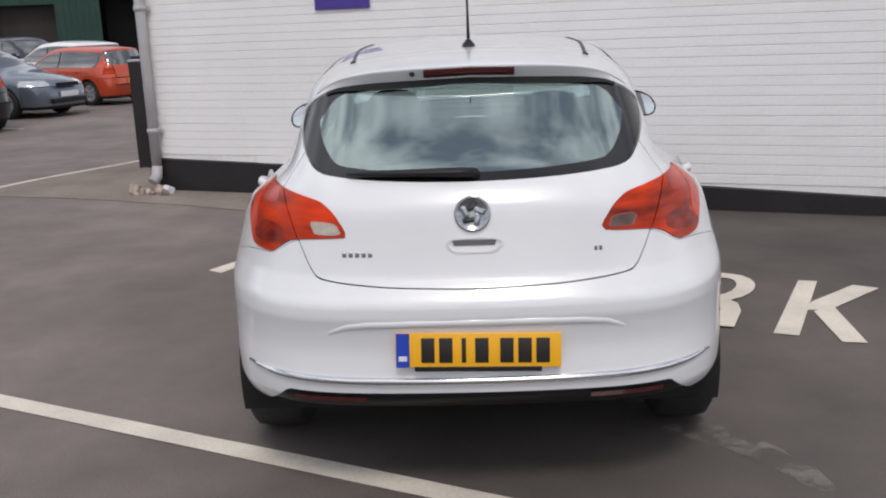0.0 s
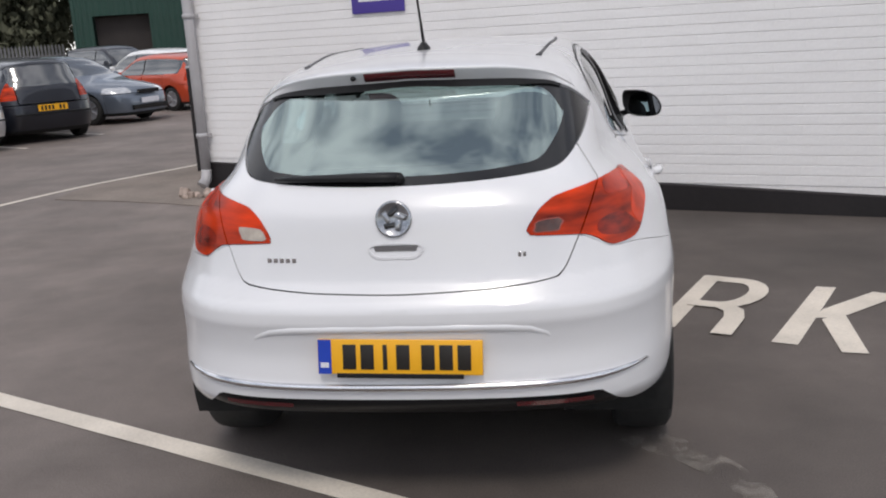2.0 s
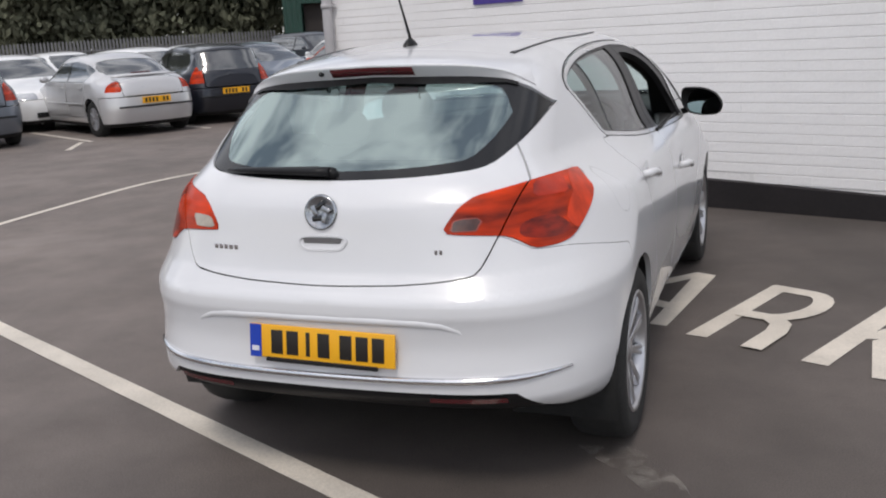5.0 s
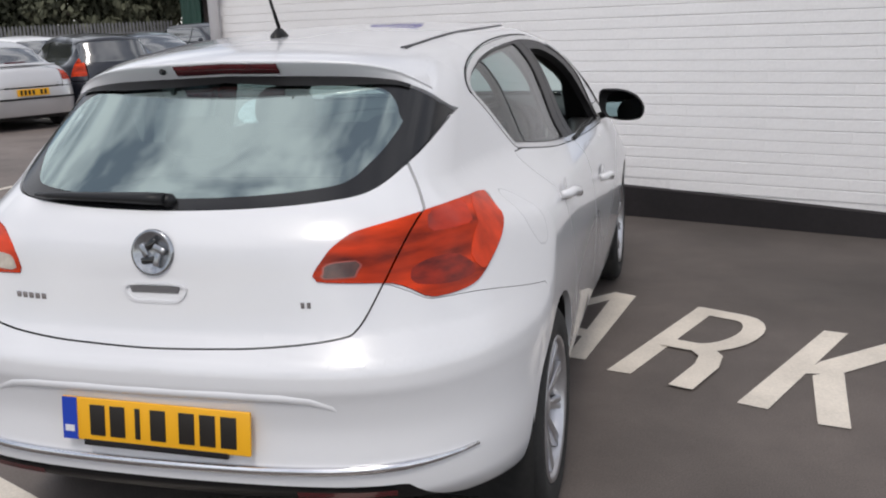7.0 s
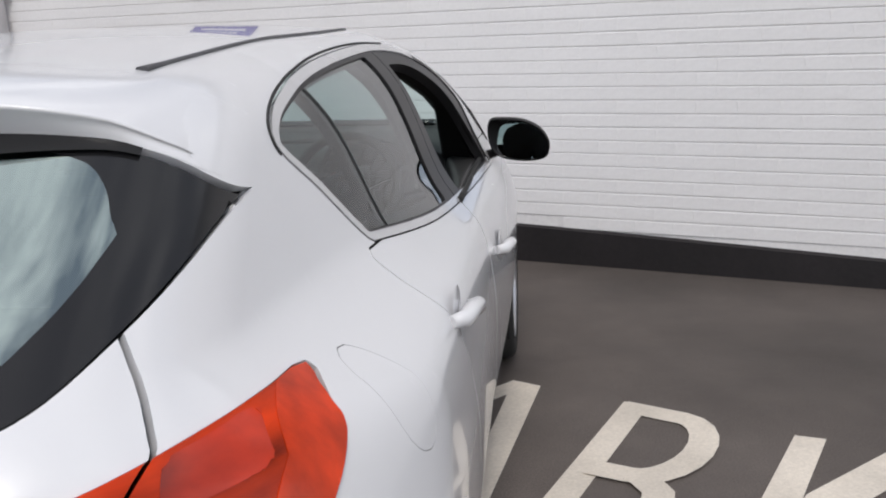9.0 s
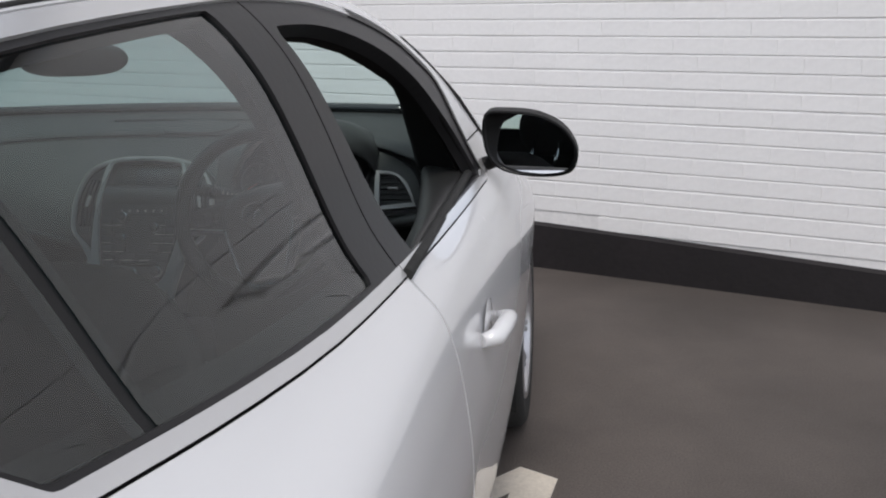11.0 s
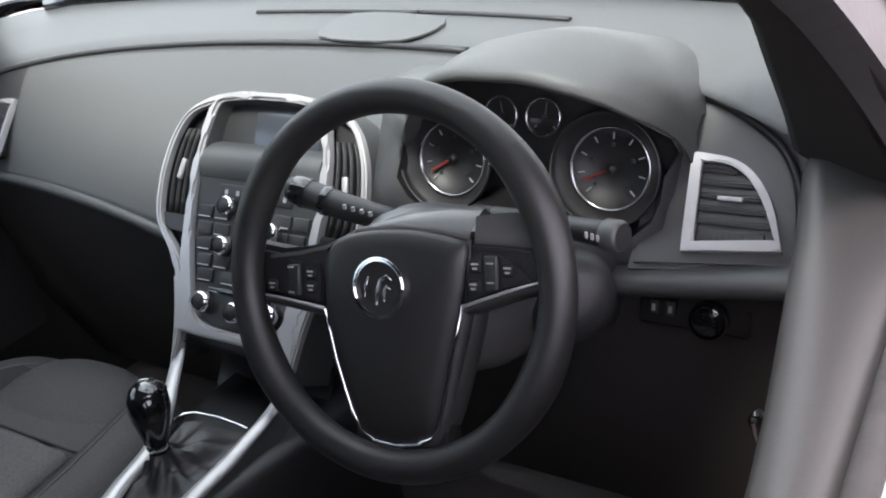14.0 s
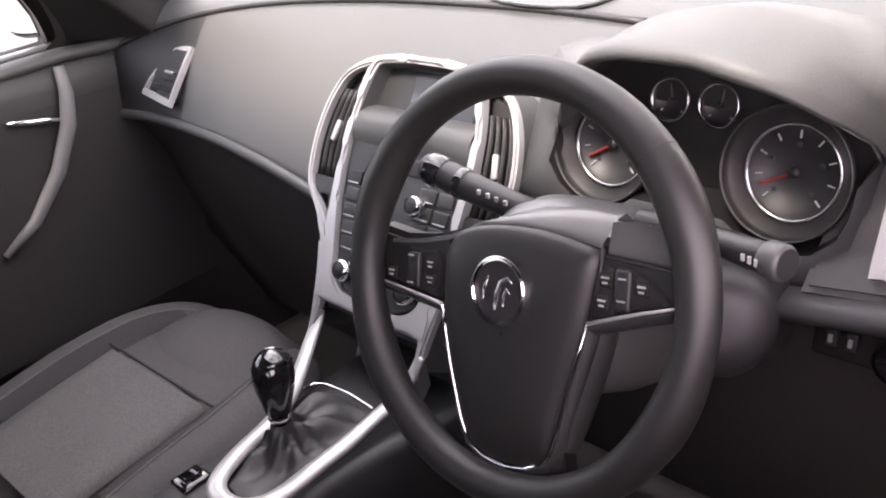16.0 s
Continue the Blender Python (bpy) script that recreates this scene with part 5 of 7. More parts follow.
# vents
def vent(parent, outer, inner, at, slats, thick=0.010, share=1.0):
    """A vent: satin frame, dark throat, level slats in the upper share, and a small slider."""
    outer, inner = np.array(outer), np.array(inner)
    v = part("vent", frame_of(outer, inner, thick, bevel=0.002), SATIN, parent, "satin silver framed air vent", at=at)
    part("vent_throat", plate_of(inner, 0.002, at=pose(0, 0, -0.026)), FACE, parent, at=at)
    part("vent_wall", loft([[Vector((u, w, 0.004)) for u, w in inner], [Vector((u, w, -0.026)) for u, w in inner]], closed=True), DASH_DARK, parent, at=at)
    lo_, hi_ = inner.min(0), inner.max(0)

    def span(w):
        cut_ = []
        for p, q in zip(inner, np.roll(inner, -1, 0)):
            if (p[1] - w) * (q[1] - w) < 0:
                cut_.append(p[0] + (q[0] - p[0]) * (w - p[1]) / (q[1] - p[1]))
        return (min(cut_), max(cut_)) if len(cut_) > 1 else (lo_[0], hi_[0])
    base = hi_[1] - (hi_[1] - lo_[1]) * share
    for k in range(slats):
        w = base + (hi_[1] - base) * (k + 0.55) / slats
        x0, x1 = span(w)
        part("slat", block(x1 - x0, 0.0035, 0.016, 0.001, at=((x0 + x1) / 2, w, -0.004), turn=(24, 0, 0)), DASH_DARK, parent, at=at)
        part("slat_edge", block(x1 - x0, 0.0016, 0.0016, 0.0004, at=((x0 + x1) / 2, w + 0.002, 0.0040)), PANEL, parent, at=at)
    mid = base + (hi_[1] - base) * 0.45
    x0, x1 = span(mid)
    part("slider", block(0.026, 0.005, 0.006, 0.0015, at=((x0 + x1) / 2, mid, 0.006)), SATIN, parent, at=at)
    if share < 1:
        w = (lo_[1] + base) / 2
        x0, x1 = span(w)
        part("vent_wheel", block(x1 - x0, (base - lo_[1]) * 0.9, 0.008, 0.002, at=((x0 + x1) / 2, w, 0.0)), DASH_DARK, parent, at=at)
        for k in range(6):
            part("wheel_mark", block(0.003, 0.005, 0.001, 0, at=((x0 + x1) / 2 + 0.006 * (k - 2.5), w, 0.0045)), PANEL, parent, at=at)
    return v


POD = pose(0.572, 2.701, 0.897, 90 - 39, 0, 2)
pod_uv = lambda x, z: (x - 0.572, (z - 0.897) / 0.777)
pod_loop = rounded([pod_uv(*q) for q in ((0.530, 1.034), (0.530, 1.034), (0.575, 1.029), (0.602, 1.020), (0.635, 1.004), (0.658, 0.988), (0.677, 0.960), (0.686, 0.928), (0.690, 0.892), (0.690, 0.892), (0.603, 0.886), (0.515, 0.879), (0.515, 0.879), (0.520, 0.93))], 4)
part("vent_pod", plate_of(pod_loop, 0.09, 0.006, at=pose(0, 0, -0.09)), DASH, dash, "grey end of the dash round the vent", at=POD)
vo = [(-0.005, 0.107), (-0.005, 0.107), (0.033, 0.104), (0.059, 0.091), (0.081, 0.062), (0.100, 0.010), (0.100, 0.010), (0.0, 0.0), (0.0, 0.0)]
vi = [(0.0065, 0.098), (0.0065, 0.098), (0.034, 0.0965), (0.056, 0.083), (0.0755, 0.056), (0.091, 0.021), (0.091, 0.021), (0.0115, 0.011), (0.0115, 0.011)]
vent(dash, rounded(vo, 5), rounded(vi, 5), POD @ pose(0, 0, 0.001), 5, 0.011, 0.80)
joint = [q for q in pod_loop if q[1] > 0.0 and (q[0] > -0.03 or q[1] > 0.165)]
joint = sorted(joint, key=lambda q: math.atan2(q[1] - 0.02, q[0] - 0.02), reverse=True)
joint = [POD @ Vector((u, v, -0.001)) for u, v in joint if u > -0.035]
part("pod_edge", tube(joint, 0.0045, 6, up=(0, 1, 0)), FACE, dash, "black joint round the vent")
corner = []
for k, j in enumerate(joint):
    s = k / (len(joint) - 1)
    far_ = Vector((0.57 + 0.165 * math.sin(s * math.pi / 2)**0.8, 2.96 - 0.24 * s**1.2, 1.074 - 0.19 * s**2.2))
    corner.append([j + Vector((0.002, 0.006, -0.012)), j + Vector((0.005, 0.005, 0.002)), j.lerp(far_, 0.2) + Vector((0.006, 0, 0.006)), j.lerp(far_, 0.6) + Vector((0.006, 0, 0.006)), far_, far_ + Vector((0.03, 0.03, -0.02))])
part("dash_corner", loft(corner), DASH, dash, "grey corner of the dash beside the pillar")
part("dash_ledge", loft([[Vector((x, y - 0.02 * (x - 0.6), z + 0.155 * (x - 0.592))) for x in np.linspace(0.495, 0.685, 10)] for y, z in ((2.74, 0.883), (2.70, 0.884), (2.684, 0.881), (2.674, 0.872), (2.676, 0.862), (2.686, 0.853), (2.72, 0.846))]), DASH, dash, "grey bulge under the vent")
part("ledge_end", loft([[Vector((x, y - 0.03 * (x - 0.6), z + 0.10 * (x - 0.592))) for x in np.linspace(0.692, 0.76, 5)] for y, z in ((2.74, 0.884), (2.69, 0.880), (2.682, 0.866), (2.70, 0.848))]), DASH, dash)
fmir = [(-u, v) for u, v in vo][::-1]
FAR_POD = pose(-0.572, 2.694, 0.893, 90 - 38, 0, -2)
far_in = [(-max(u, 0.004) if u > 0.02 else -0.003 * (u > 0.008) - 0.001, v) for u, v in vi]
vent(dash, rounded(fmir, 5), rounded(far_in[::-1], 5), FAR_POD @ pose(0, 0, 0.008), 5, 0.010, 0.85)

# centre stack, in its own leaning plane: u across, v up, w towards the seats
SX = -0.014
STACK = pose(SX, 2.605, 0.729, 90 - 30, 0, 0)
wide = curve([(-0.030, 0.109), (-0.010, 0.111), (0.047, 0.122), (0.082, 0.134), (0.100, 0.145), (0.118, 0.162), (0.140, 0.178), (0.165, 0.183), (0.197, 0.184), (0.239, 0.178), (0.278, 0.163), (0.300, 0.145), (0.316, 0.118), (0.327, 0.080), (0.332, 0.03)])
slim = curve([(0.002, 0.02), (0.005, 0.052), (0.014, 0.070), (0.030, 0.081), (0.051, 0.087), (0.09, 0.097), (0.139, 0.106), (0.19, 0.110), (0.24, 0.107), (0.285, 0.098), (0.312, 0.088), (0.318, 0.070), (0.321, 0.03)])
bar_w = curve([(0.0, 0.026), (0.04, 0.026), (0.07, 0.023), (0.10, 0.0175), (0.13, 0.0135), (0.17, 0.0115), (0.30, 0.011), (0.33, 0.011)])
vs_in = 0.002 + 0.319 * (0.5 - 0.5 * np.cos(np.linspace(0, math.pi, 40)))
inset = [(float(slim(v)), float(v)) for v in vs_in]
inset += [(-u, v) for u, v in inset[::-1]]
# where the vents open, the inner bar leaves the outline
bar_out = []
for v in vs_in:
    u = float(slim(v)) + float(bar_w(v))
    low = max(0.0, (0.03 - v) / 0.03)
    bar_out.append((min(float(wide(min(v, 0.331))), u) if v > 0.03 else 0.106, v - 0.016 * low if v < 0.03 else v + 0.010 * max(0, (v - 0.30) / 0.021)))
bar_out += [(-u, v) for u, v in bar_out[::-1]]
stack = part("centre_console", frame_of(bar_out, inset, 0.014, bevel=0.004), SATIN, car, "satin silver framed centre console", at=STACK)
rim_v = np.concatenate([np.linspace(0.060, 0.12, 7), 0.12 + 0.212 * np.sin(np.linspace(0, math.pi / 2, 24))[1:]])
band_w = curve([(0.06, 0.020), (0.10, 0.016), (0.125, 0.012), (0.15, 0.009), (0.30, 0.009), (0.332, 0.012)])
for sgn in (-1, 1):
    edge_o = [(sgn * (float(wide(v)) - (0.004 if v < 0.08 else 0)), float(v)) for v in rim_v]
    edge_i = [(sgn * max(0.0, float(wide(v)) - float(band_w(v)) - 0.10 * max(0, v - 0.31)), float(v) - 0.010 * max(0, (v - 0.29) / 0.04)) for v in rim_v]
    lp = edge_o + edge_i[::-1]
    part("outer_band", plate_of(lp if sgn > 0 else lp[::-1], 0.013, 0.003, at=pose(0, 0, 0.0)), SATIN, stack, "satin silver outer band")
    v5 = np.linspace(0.150, 0.292, 9)
    loop = [(sgn * (float(wide(v)) - 0.006), float(v)) for v in v5] + [(sgn * (float(slim(v)) + 0.007), float(v)) for v in v5[::-1]]
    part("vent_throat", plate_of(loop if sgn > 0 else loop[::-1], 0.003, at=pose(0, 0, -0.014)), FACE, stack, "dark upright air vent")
    for k in range(4):
        part("slat", tube([(sgn * (float(slim(v)) + 0.012 + (float(wide(v)) - float(slim(v)) - 0.022) * (k + 0.6) / 4.4), float(v), -0.002) for v in v5[:-1]], 0.0022, 6, up=(0, 0, 1), flat=2.2), DASH_DARK, stack)
        part("slat_edge", tube([(sgn * (float(slim(v)) + 0.012 + (float(wide(v)) - float(slim(v)) - 0.022) * (k + 0.6) / 4.4), float(v), 0.003) for v in v5[:-1]], 0.0009, 5, up=(0, 0, 1)), DASH, stack)
    part("slider", block(0.008, 0.030, 0.006, 0.002, at=(sgn * (float(slim(0.215)) + float(wide(0.215))) / 2, 0.215, 0.006), turn=(0, 0, sgn * 12)), SATIN, stack)
    v6 = np.linspace(0.126, 0.150, 4)
    loop = [(sgn * (float(wide(v)) - 0.009), float(v)) for v in v6] + [(sgn * (float(slim(v)) + 0.009), float(v)) for v in v6[::-1]]
    part("vent_base", plate_of(loop if sgn > 0 else loop[::-1], 0.006, 0.002), PANEL, stack)
    # the band below, down to the cubby
    vb = np.linspace(-0.062, 0.062, 9)
    loop = [(sgn * (float(wide(max(-0.03, v))) - 0.06 * max(0, -0.02 - v)), float(v)) for v in vb] + [(sgn * (float(wide(max(-0.03, v))) - 0.010 - 0.018 * max(0, (v + 0.045) / 0.107)), float(v)) for v in vb[::-1]]
    part("lower_band", plate_of(loop if sgn > 0 else loop[::-1], 0.0125, 0.003), SATIN, stack)
body_v = np.linspace(-0.028, 0.331, 30)
body = [(float(wide(v)) * 0.985, float(v)) for v in body_v]
body += [(-u, v) for u, v in body[::-1]]
part("stack_body", plate_of(body, 0.05, at=pose(0, 0, -0.068)), DASH, stack)
side_v = np.linspace(-0.05, 0.331, 30)
for sgn in (-1, 1):
    part("console_cheek", loft([[Vector((sgn * float(wide(max(-0.03, v))) * k, v, w)) for v in side_v] for k, w in ((0.99, 0.004), (1.0, -0.012), (1.03, -0.07))]), DASH, stack)
# the display in its recess, the ledge under it
part("display_recess", loft([[Vector((u * 0.99, v, 0.008)) for u, v in inset if v > 0.235], [Vector((u * 0.90, min(v, 0.312), -0.060)) for u, v in inset if v > 0.235]]), DASH, stack, "dark display recess")
part("display_back", plate_of([(u, v) for u, v in inset if v > 0.20], 0.002, at=pose(0, 0, -0.018)), FACE, stack)
part("display", block(0.115, 0.050, 0.003, 0.001, at=(0.022, 0.283, -0.0135)), SCREEN, stack, "grey switched-off display")
part("display_frame", block(0.195, 0.070, 0.003, 0.001, at=(0.0, 0.279, -0.0155)), PANEL, stack)
part("display_shelf", loft([[Vector((u, v, w)) for u in np.linspace(-float(slim(v)) + 0.002, float(slim(v)) - 0.002, 9)] for v, w in ((0.262, -0.014), (0.256, 0.000), (0.246, 0.010), (0.232, 0.014), (0.218, 0.012), (0.208, 0.007))]), DASH, stack, "pale grey ledge under the display")
pv = np.linspace(0.004, 0.212, 16)
panel_loop = [(float(slim(v)) - 0.001, float(v)) for v in pv] + [(-float(slim(v)) + 0.001, float(v)) for v in pv[::-1]]
part("control_panel", plate_of(panel_loop, 0.006, 0.002, at=pose(0, 0, 0.0)), PANEL, stack, "grey panel of radio and heater buttons")
part("button_strip", block(0.130, 0.022, 0.004, 0.002, at=(0.0, 0.190, 0.007)), DASH_DARK, stack)
for k in range(6):
    part("button_mark", block(0.005, 0.007, 0.001, 0, at=(-0.052 + 0.021 * k, 0.190, 0.0095)), INK, stack)
for r, v in enumerate((0.160, 0.137, 0.115, 0.093, 0.072)):
    w_ = float(slim(v)) - 0.008
    cols = ((-w_ + 0.015, 0.028), (-w_ + 0.046, 0.030), (w_ - 0.046, 0.030), (w_ - 0.015, 0.028)) if r < 4 else ((-w_ + 0.016, 0.03), (-0.022, 0.036), (0.022, 0.036), (w_ - 0.016, 0.03))
    for c_, (u, bw) in enumerate(cols):
        part("button", block(bw - 0.002, 0.0185, 0.005, 0.0018, at=(u, v, 0.0068)), PANEL if (r + c_) % 2 else DASH_DARK, stack)
        if (r * 5 + c_ * 3) % 4 != 1:
            part("button_edge", block(bw - 0.008, 0.0016, 0.001, 0, at=(u, v - 0.0070, 0.0096)), SATIN, stack)
    part("panel_groove", block(2 * w_, 0.0018, 0.002, 0, at=(0, v - 0.0112, 0.0056)), FACE, stack)
part("disc_slot", block(0.12, 0.008, 0.004, 0.001, at=(0, 0.054, 0.0065)), GLOSS_BLACK, stack)
for u, v, r in ((-0.042, 0.172, 0.0135), (-0.040, 0.117, 0.0135), (0.042, 0.145, 0.0135), (-0.060, 0.036, 0.0145), (0.0, 0.030, 0.0145), (0.060, 0.036, 0.0145)):
    part("knob", lathe([(r, 0.004), (r * 0.95, 0.020), (r * 0.78, 0.023), (0.001, 0.023)], 24), DASH_DARK, stack, at=pose(u, v, 0))
    part("knob_ring", lathe([(r * 0.99, 0.010), (r * 1.10, 0.013), (r * 0.97, 0.0215), (r * 0.80, 0.0235)], 24), CHROME, stack, at=pose(u, v, 0))
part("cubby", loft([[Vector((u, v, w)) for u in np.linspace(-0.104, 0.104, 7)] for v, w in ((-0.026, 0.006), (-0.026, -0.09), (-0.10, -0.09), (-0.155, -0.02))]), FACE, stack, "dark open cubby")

# the inner frame of the front door openings, running into the windscreen pillars
DOOR_OUT = [(1.852, 1.385), (1.95, 1.382), (2.09, 1.372), (2.22, 1.345), (2.33, 1.298), (2.43, 1.240), (2.505, 1.175), (2.555, 1.110), (2.580, 1.065), (2.592, 1.022)]
DOOR_IN = [(0.585, 1.83, 1.362), (0.590, 1.95, 1.357), (0.612, 2.09, 1.342), (0.634, 2.22, 1.315), (0.656, 2.32, 1.281), (0.687, 2.44, 1.230), (0.684, 2.53, 1.183), (0.681, 2.602, 1.124), (0.680, 2.670, 1.066), (0.680, 2.725, 1.008)]
BEHIND = [(0.47, 1.80, 1.41), (0.48, 1.95, 1.41), (0.48, 2.10, 1.40), (0.49, 2.26, 1.385), (0.54, 2.46, 1.345), (0.600, 2.66, 1.265), (0.680, 2.74, 1.175), (0.725, 2.82, 1.095), (0.745, 2.855, 1.045), (0.757, 2.87, 0.998)]
for sgn in (-1, 1):
    strip_ = []
    for (y0, z0), p, q in zip(DOOR_OUT, DOOR_IN, BEHIND):
        a, b = on_side(y0, z0, sgn, -0.012), Vector((sgn * p[0], p[1], p[2]))
        c = Vector((sgn * q[0], q[1], q[2]))
        strip_.append([a, a.lerp(b, 0.5) + Vector((0, 0, -0.002)), b, b + Vector((-sgn * 0.010, 0.008, 0.004)), b.lerp(c, 0.5) + Vector((-sgn * 0.008, -0.012, -0.004)), c])
    part("pillar_trim", loft(strip_), CARD_DARK, car, "black inner frame of the door opening and windscreen pillar")

# tunnel, gear lever, switches
tun = []
for y, z, w in ((2.70, 0.628, 0.118), (2.60, 0.628, 0.112), (2.52, 0.632, 0.098), (2.45, 0.634, 0.088), (2.38, 0.636, 0.084), (2.30, 0.632, 0.090), (2.0, 0.62, 0.09), (1.7, 0.62, 0.09)):
    tun.append([Vector((x + 0.016, y, zz)) for x, zz in ((-w - 0.02, 0.33), (-w - 0.004, z - 0.06), (-w, z - 0.02), (-w + 0.012, z - 0.004), (-w * 0.6, z - 0.008), (0, z - 0.010), (w * 0.6, z - 0.008), (w - 0.012, z - 0.004), (w, z - 0.02), (w + 0.004, z - 0.06), (w + 0.02, 0.33))])
tunnel = part("centre_tunnel", loft(tun), DASH_DARK, car, "black centre tunnel with a silver rail round the lever")
RAIL = [(0.090, 2.584, 0.706), (0.084, 2.566, 0.680), (0.075, 2.540, 0.658), (0.072, 2.500, 0.648), (0.076, 2.456, 0.645), (0.079, 2.405, 0.645), (0.081, 2.365, 0.644), (0.074, 2.335, 0.643), (0.052, 2.316, 0.642), (0.020, 2.314, 0.642),
        (-0.004, 2.330, 0.643), (-0.022, 2.372, 0.644), (-0.038, 2.433, 0.645), (-0.056, 2.474, 0.648), (-0.079, 2.512, 0.656), (-0.102, 2.550, 0.670), (-0.117, 2.584, 0.692), (-0.120, 2.594, 0.706)]
rail = [Vector(p) for p in RAIL]
fine = []
for i in range(len(rail) - 1):
    a, b, c, d = rail[max(0, i - 1)], rail[i], rail[i + 1], rail[min(len(rail) - 1, i + 2)]
    for k in range(4):
        t = k / 4
        fine.append(0.5 * (2 * b + (c - a) * t + (2 * a - 5 * b + 4 * c - d) * t * t + (3 * b - a - 3 * c + d) * t**3))
fine.append(rail[-1])
part("silver_rail", tube(fine, [0.0085 + 0.0040 * math.sin(math.pi * k / (len(fine) - 1)) for k in range(len(fine))], 12, flat=0.55), SATIN, tunnel, "satin silver rail round the gear lever")
part("rail_flank", loft([[p + Vector((0.006 * (1 if p.x > 0.02 else -1), 0, -0.003)) for p in fine], [p + Vector((0.014 * (1 if p.x > 0.02 else -1), -0.004, -0.035)) for p in fine]]), DASH, tunnel, "grey flank under the rail")
part("boot_line", tube([(-0.058, 2.500, 0.647), (-0.054, 2.516, 0.647), (-0.040, 2.524, 0.647), (0.0, 2.528, 0.647), (0.055, 2.523, 0.648)], 0.0022, 6), CHROME, tunnel)
foot_ring = [Vector(p) for p in ((0.064, 2.51, 0.640), (0.068, 2.45, 0.640), (0.070, 2.39, 0.640), (0.064, 2.345, 0.640), (0.040, 2.328, 0.640), (0.012, 2.332, 0.640), (-0.012, 2.376, 0.640), (-0.028, 2.433, 0.640), (-0.042, 2.475, 0.640), (-0.050, 2.510, 0.640), (-0.02, 2.522, 0.640), (0.03, 2.522, 0.640))]
ring_pts = []
for i in range(len(foot_ring)):
    for k in range(5):
        ring_pts.append(foot_ring[i].lerp(foot_ring[(i + 1) % len(foot_ring)], k / 5))
top_c = Vector((0.009, 2.420, 0.672))
boot = []
for k in range(11):
    s = k / 10
    ring = []
    for j, p in enumerate(ring_pts):
        a = math.atan2(p.y - top_c.y, p.x - top_c.x)
        q = p.lerp(Vector((top_c.x + 0.013 * math.cos(a), top_c.y + 0.013 * math.sin(a), p.z)), 1 - (1 - s)**1.6)
        fold = 4 * s * (1 - s)
        ring.append(Vector((q.x, q.y, 0.640 + 0.036 * s**1.5 + fold * (0.007 * math.sin(4 * a + 6 * s + 0.8) + 0.005 * math.sin(9 * a - 7 * s)))))
    boot.append(ring)
lever = part("gear_lever", loft(boot, closed=True), LEATHER, car, "black leather gaiter, gear lever with glossy knob")
KNOB = look((0.008, 2.420, 0.680), (0.022, 2.404, 0.600)) @ pose(0, 0, 0, 0, 0, 0)
part("gear_rod", lathe([(0.009, -0.022), (0.009, 0.012)], 14, at=KNOB), CHROME, lever)
part("gear_knob", lathe([(0.012, 0.002), (0.0165, 0.008), (0.0195, 0.022), (0.0245, 0.038), (0.0270, 0.052), (0.0262, 0.066), (0.0205, 0.077), (0.010, 0.082), (0.001, 0.0825)], 30, at=KNOB @ Matrix.Diagonal((0.95, 1.1, 1, 1))), GLOSS_BLACK, lever, "glossy black gear knob")
part("knob_cap", lathe([(0.0255, 0.068), (0.0262, 0.070), (0.0225, 0.0770), (0.0150, 0.0825), (0.006, 0.0855), (0.001, 0.086)], 24, at=KNOB @ Matrix.Translation((-0.001, -0.001, 0)) @ Matrix.Diagonal((0.93, 1.05, 1, 1))), GLOSS_BLACK, lever, "glossy cap on the gear knob")
part("cap_plate", block(0.014, 0.024, 0.004, 0.0016), DIAL_RING, lever, at=KNOB @ pose(0.0, -0.010, 0.0835, 14, 0, 0))
part("knob_collar", lathe([(0.0125, -0.004), (0.0145, 0.001), (0.0125, 0.006)], 20, at=KNOB), CHROME, lever)
part("switch", block(0.036, 0.040, 0.018, 0.005, at=(-0.052, 2.318, 0.622)), GLOSS_BLACK, tunnel, "black switch with a silver edge")
part("switch_edge", frame_of([(-0.010, -0.011), (0.010, -0.011), (0.010, 0.011), (-0.010, 0.011)], [(-0.007, -0.008), (0.007, -0.008), (0.007, 0.008), (-0.007, 0.008)], 0.003, at=pose(-0.052, 2.318, 0.631)), CHROME, tunnel)

# steering column, stalks
shroud = [(0.0, 0.034), (0.06, 0.031), (0.098, 0.018), (0.110, -0.008), (0.104, -0.05), (0.085, -0.10), (0.05, -0.125), (0.0, -0.13)]
shroud = rounded(shroud + [(-u, v) for u, v in shroud[-2:0:-1]], 4)
column = part("steering_column", loft([[Vector((0.380 + u * k, y, 0.950 + d + v * k)) for u, v in shroud] for k, y, d in ((0.58, 2.468, -0.018), (0.76, 2.484, -0.012), (0.90, 2.515, -0.007), (0.98, 2.552, -0.006), (1.0, 2.590, -0.014), (0.98, 2.65, -0.045), (0.95, 2.75, -0.10))], closed=True), HUB_GREY, car, "grey shroud of the steering column")
part("lock_barrel", lathe([(0.045, -0.03), (0.048, 0.0), (0.046, 0.03), (0.036, 0.044), (0.018, 0.048), (0.001, 0.048)], 28, at=pose(0.485, 2.575, 0.897, 70, 0, 30)), DASH_DARK, column, "black ignition lock boss")
part("stalk", tube([(0.325, 2.570, 0.950), (0.285, 2.560, 0.958), (0.240, 2.555, 0.968), (0.205, 2.552, 0.977), (0.176, 2.550, 0.984)], [0.012, 0.0135, 0.0145, 0.0155, 0.0130], 14), DASH_DARK, column, "black indicator stalk")
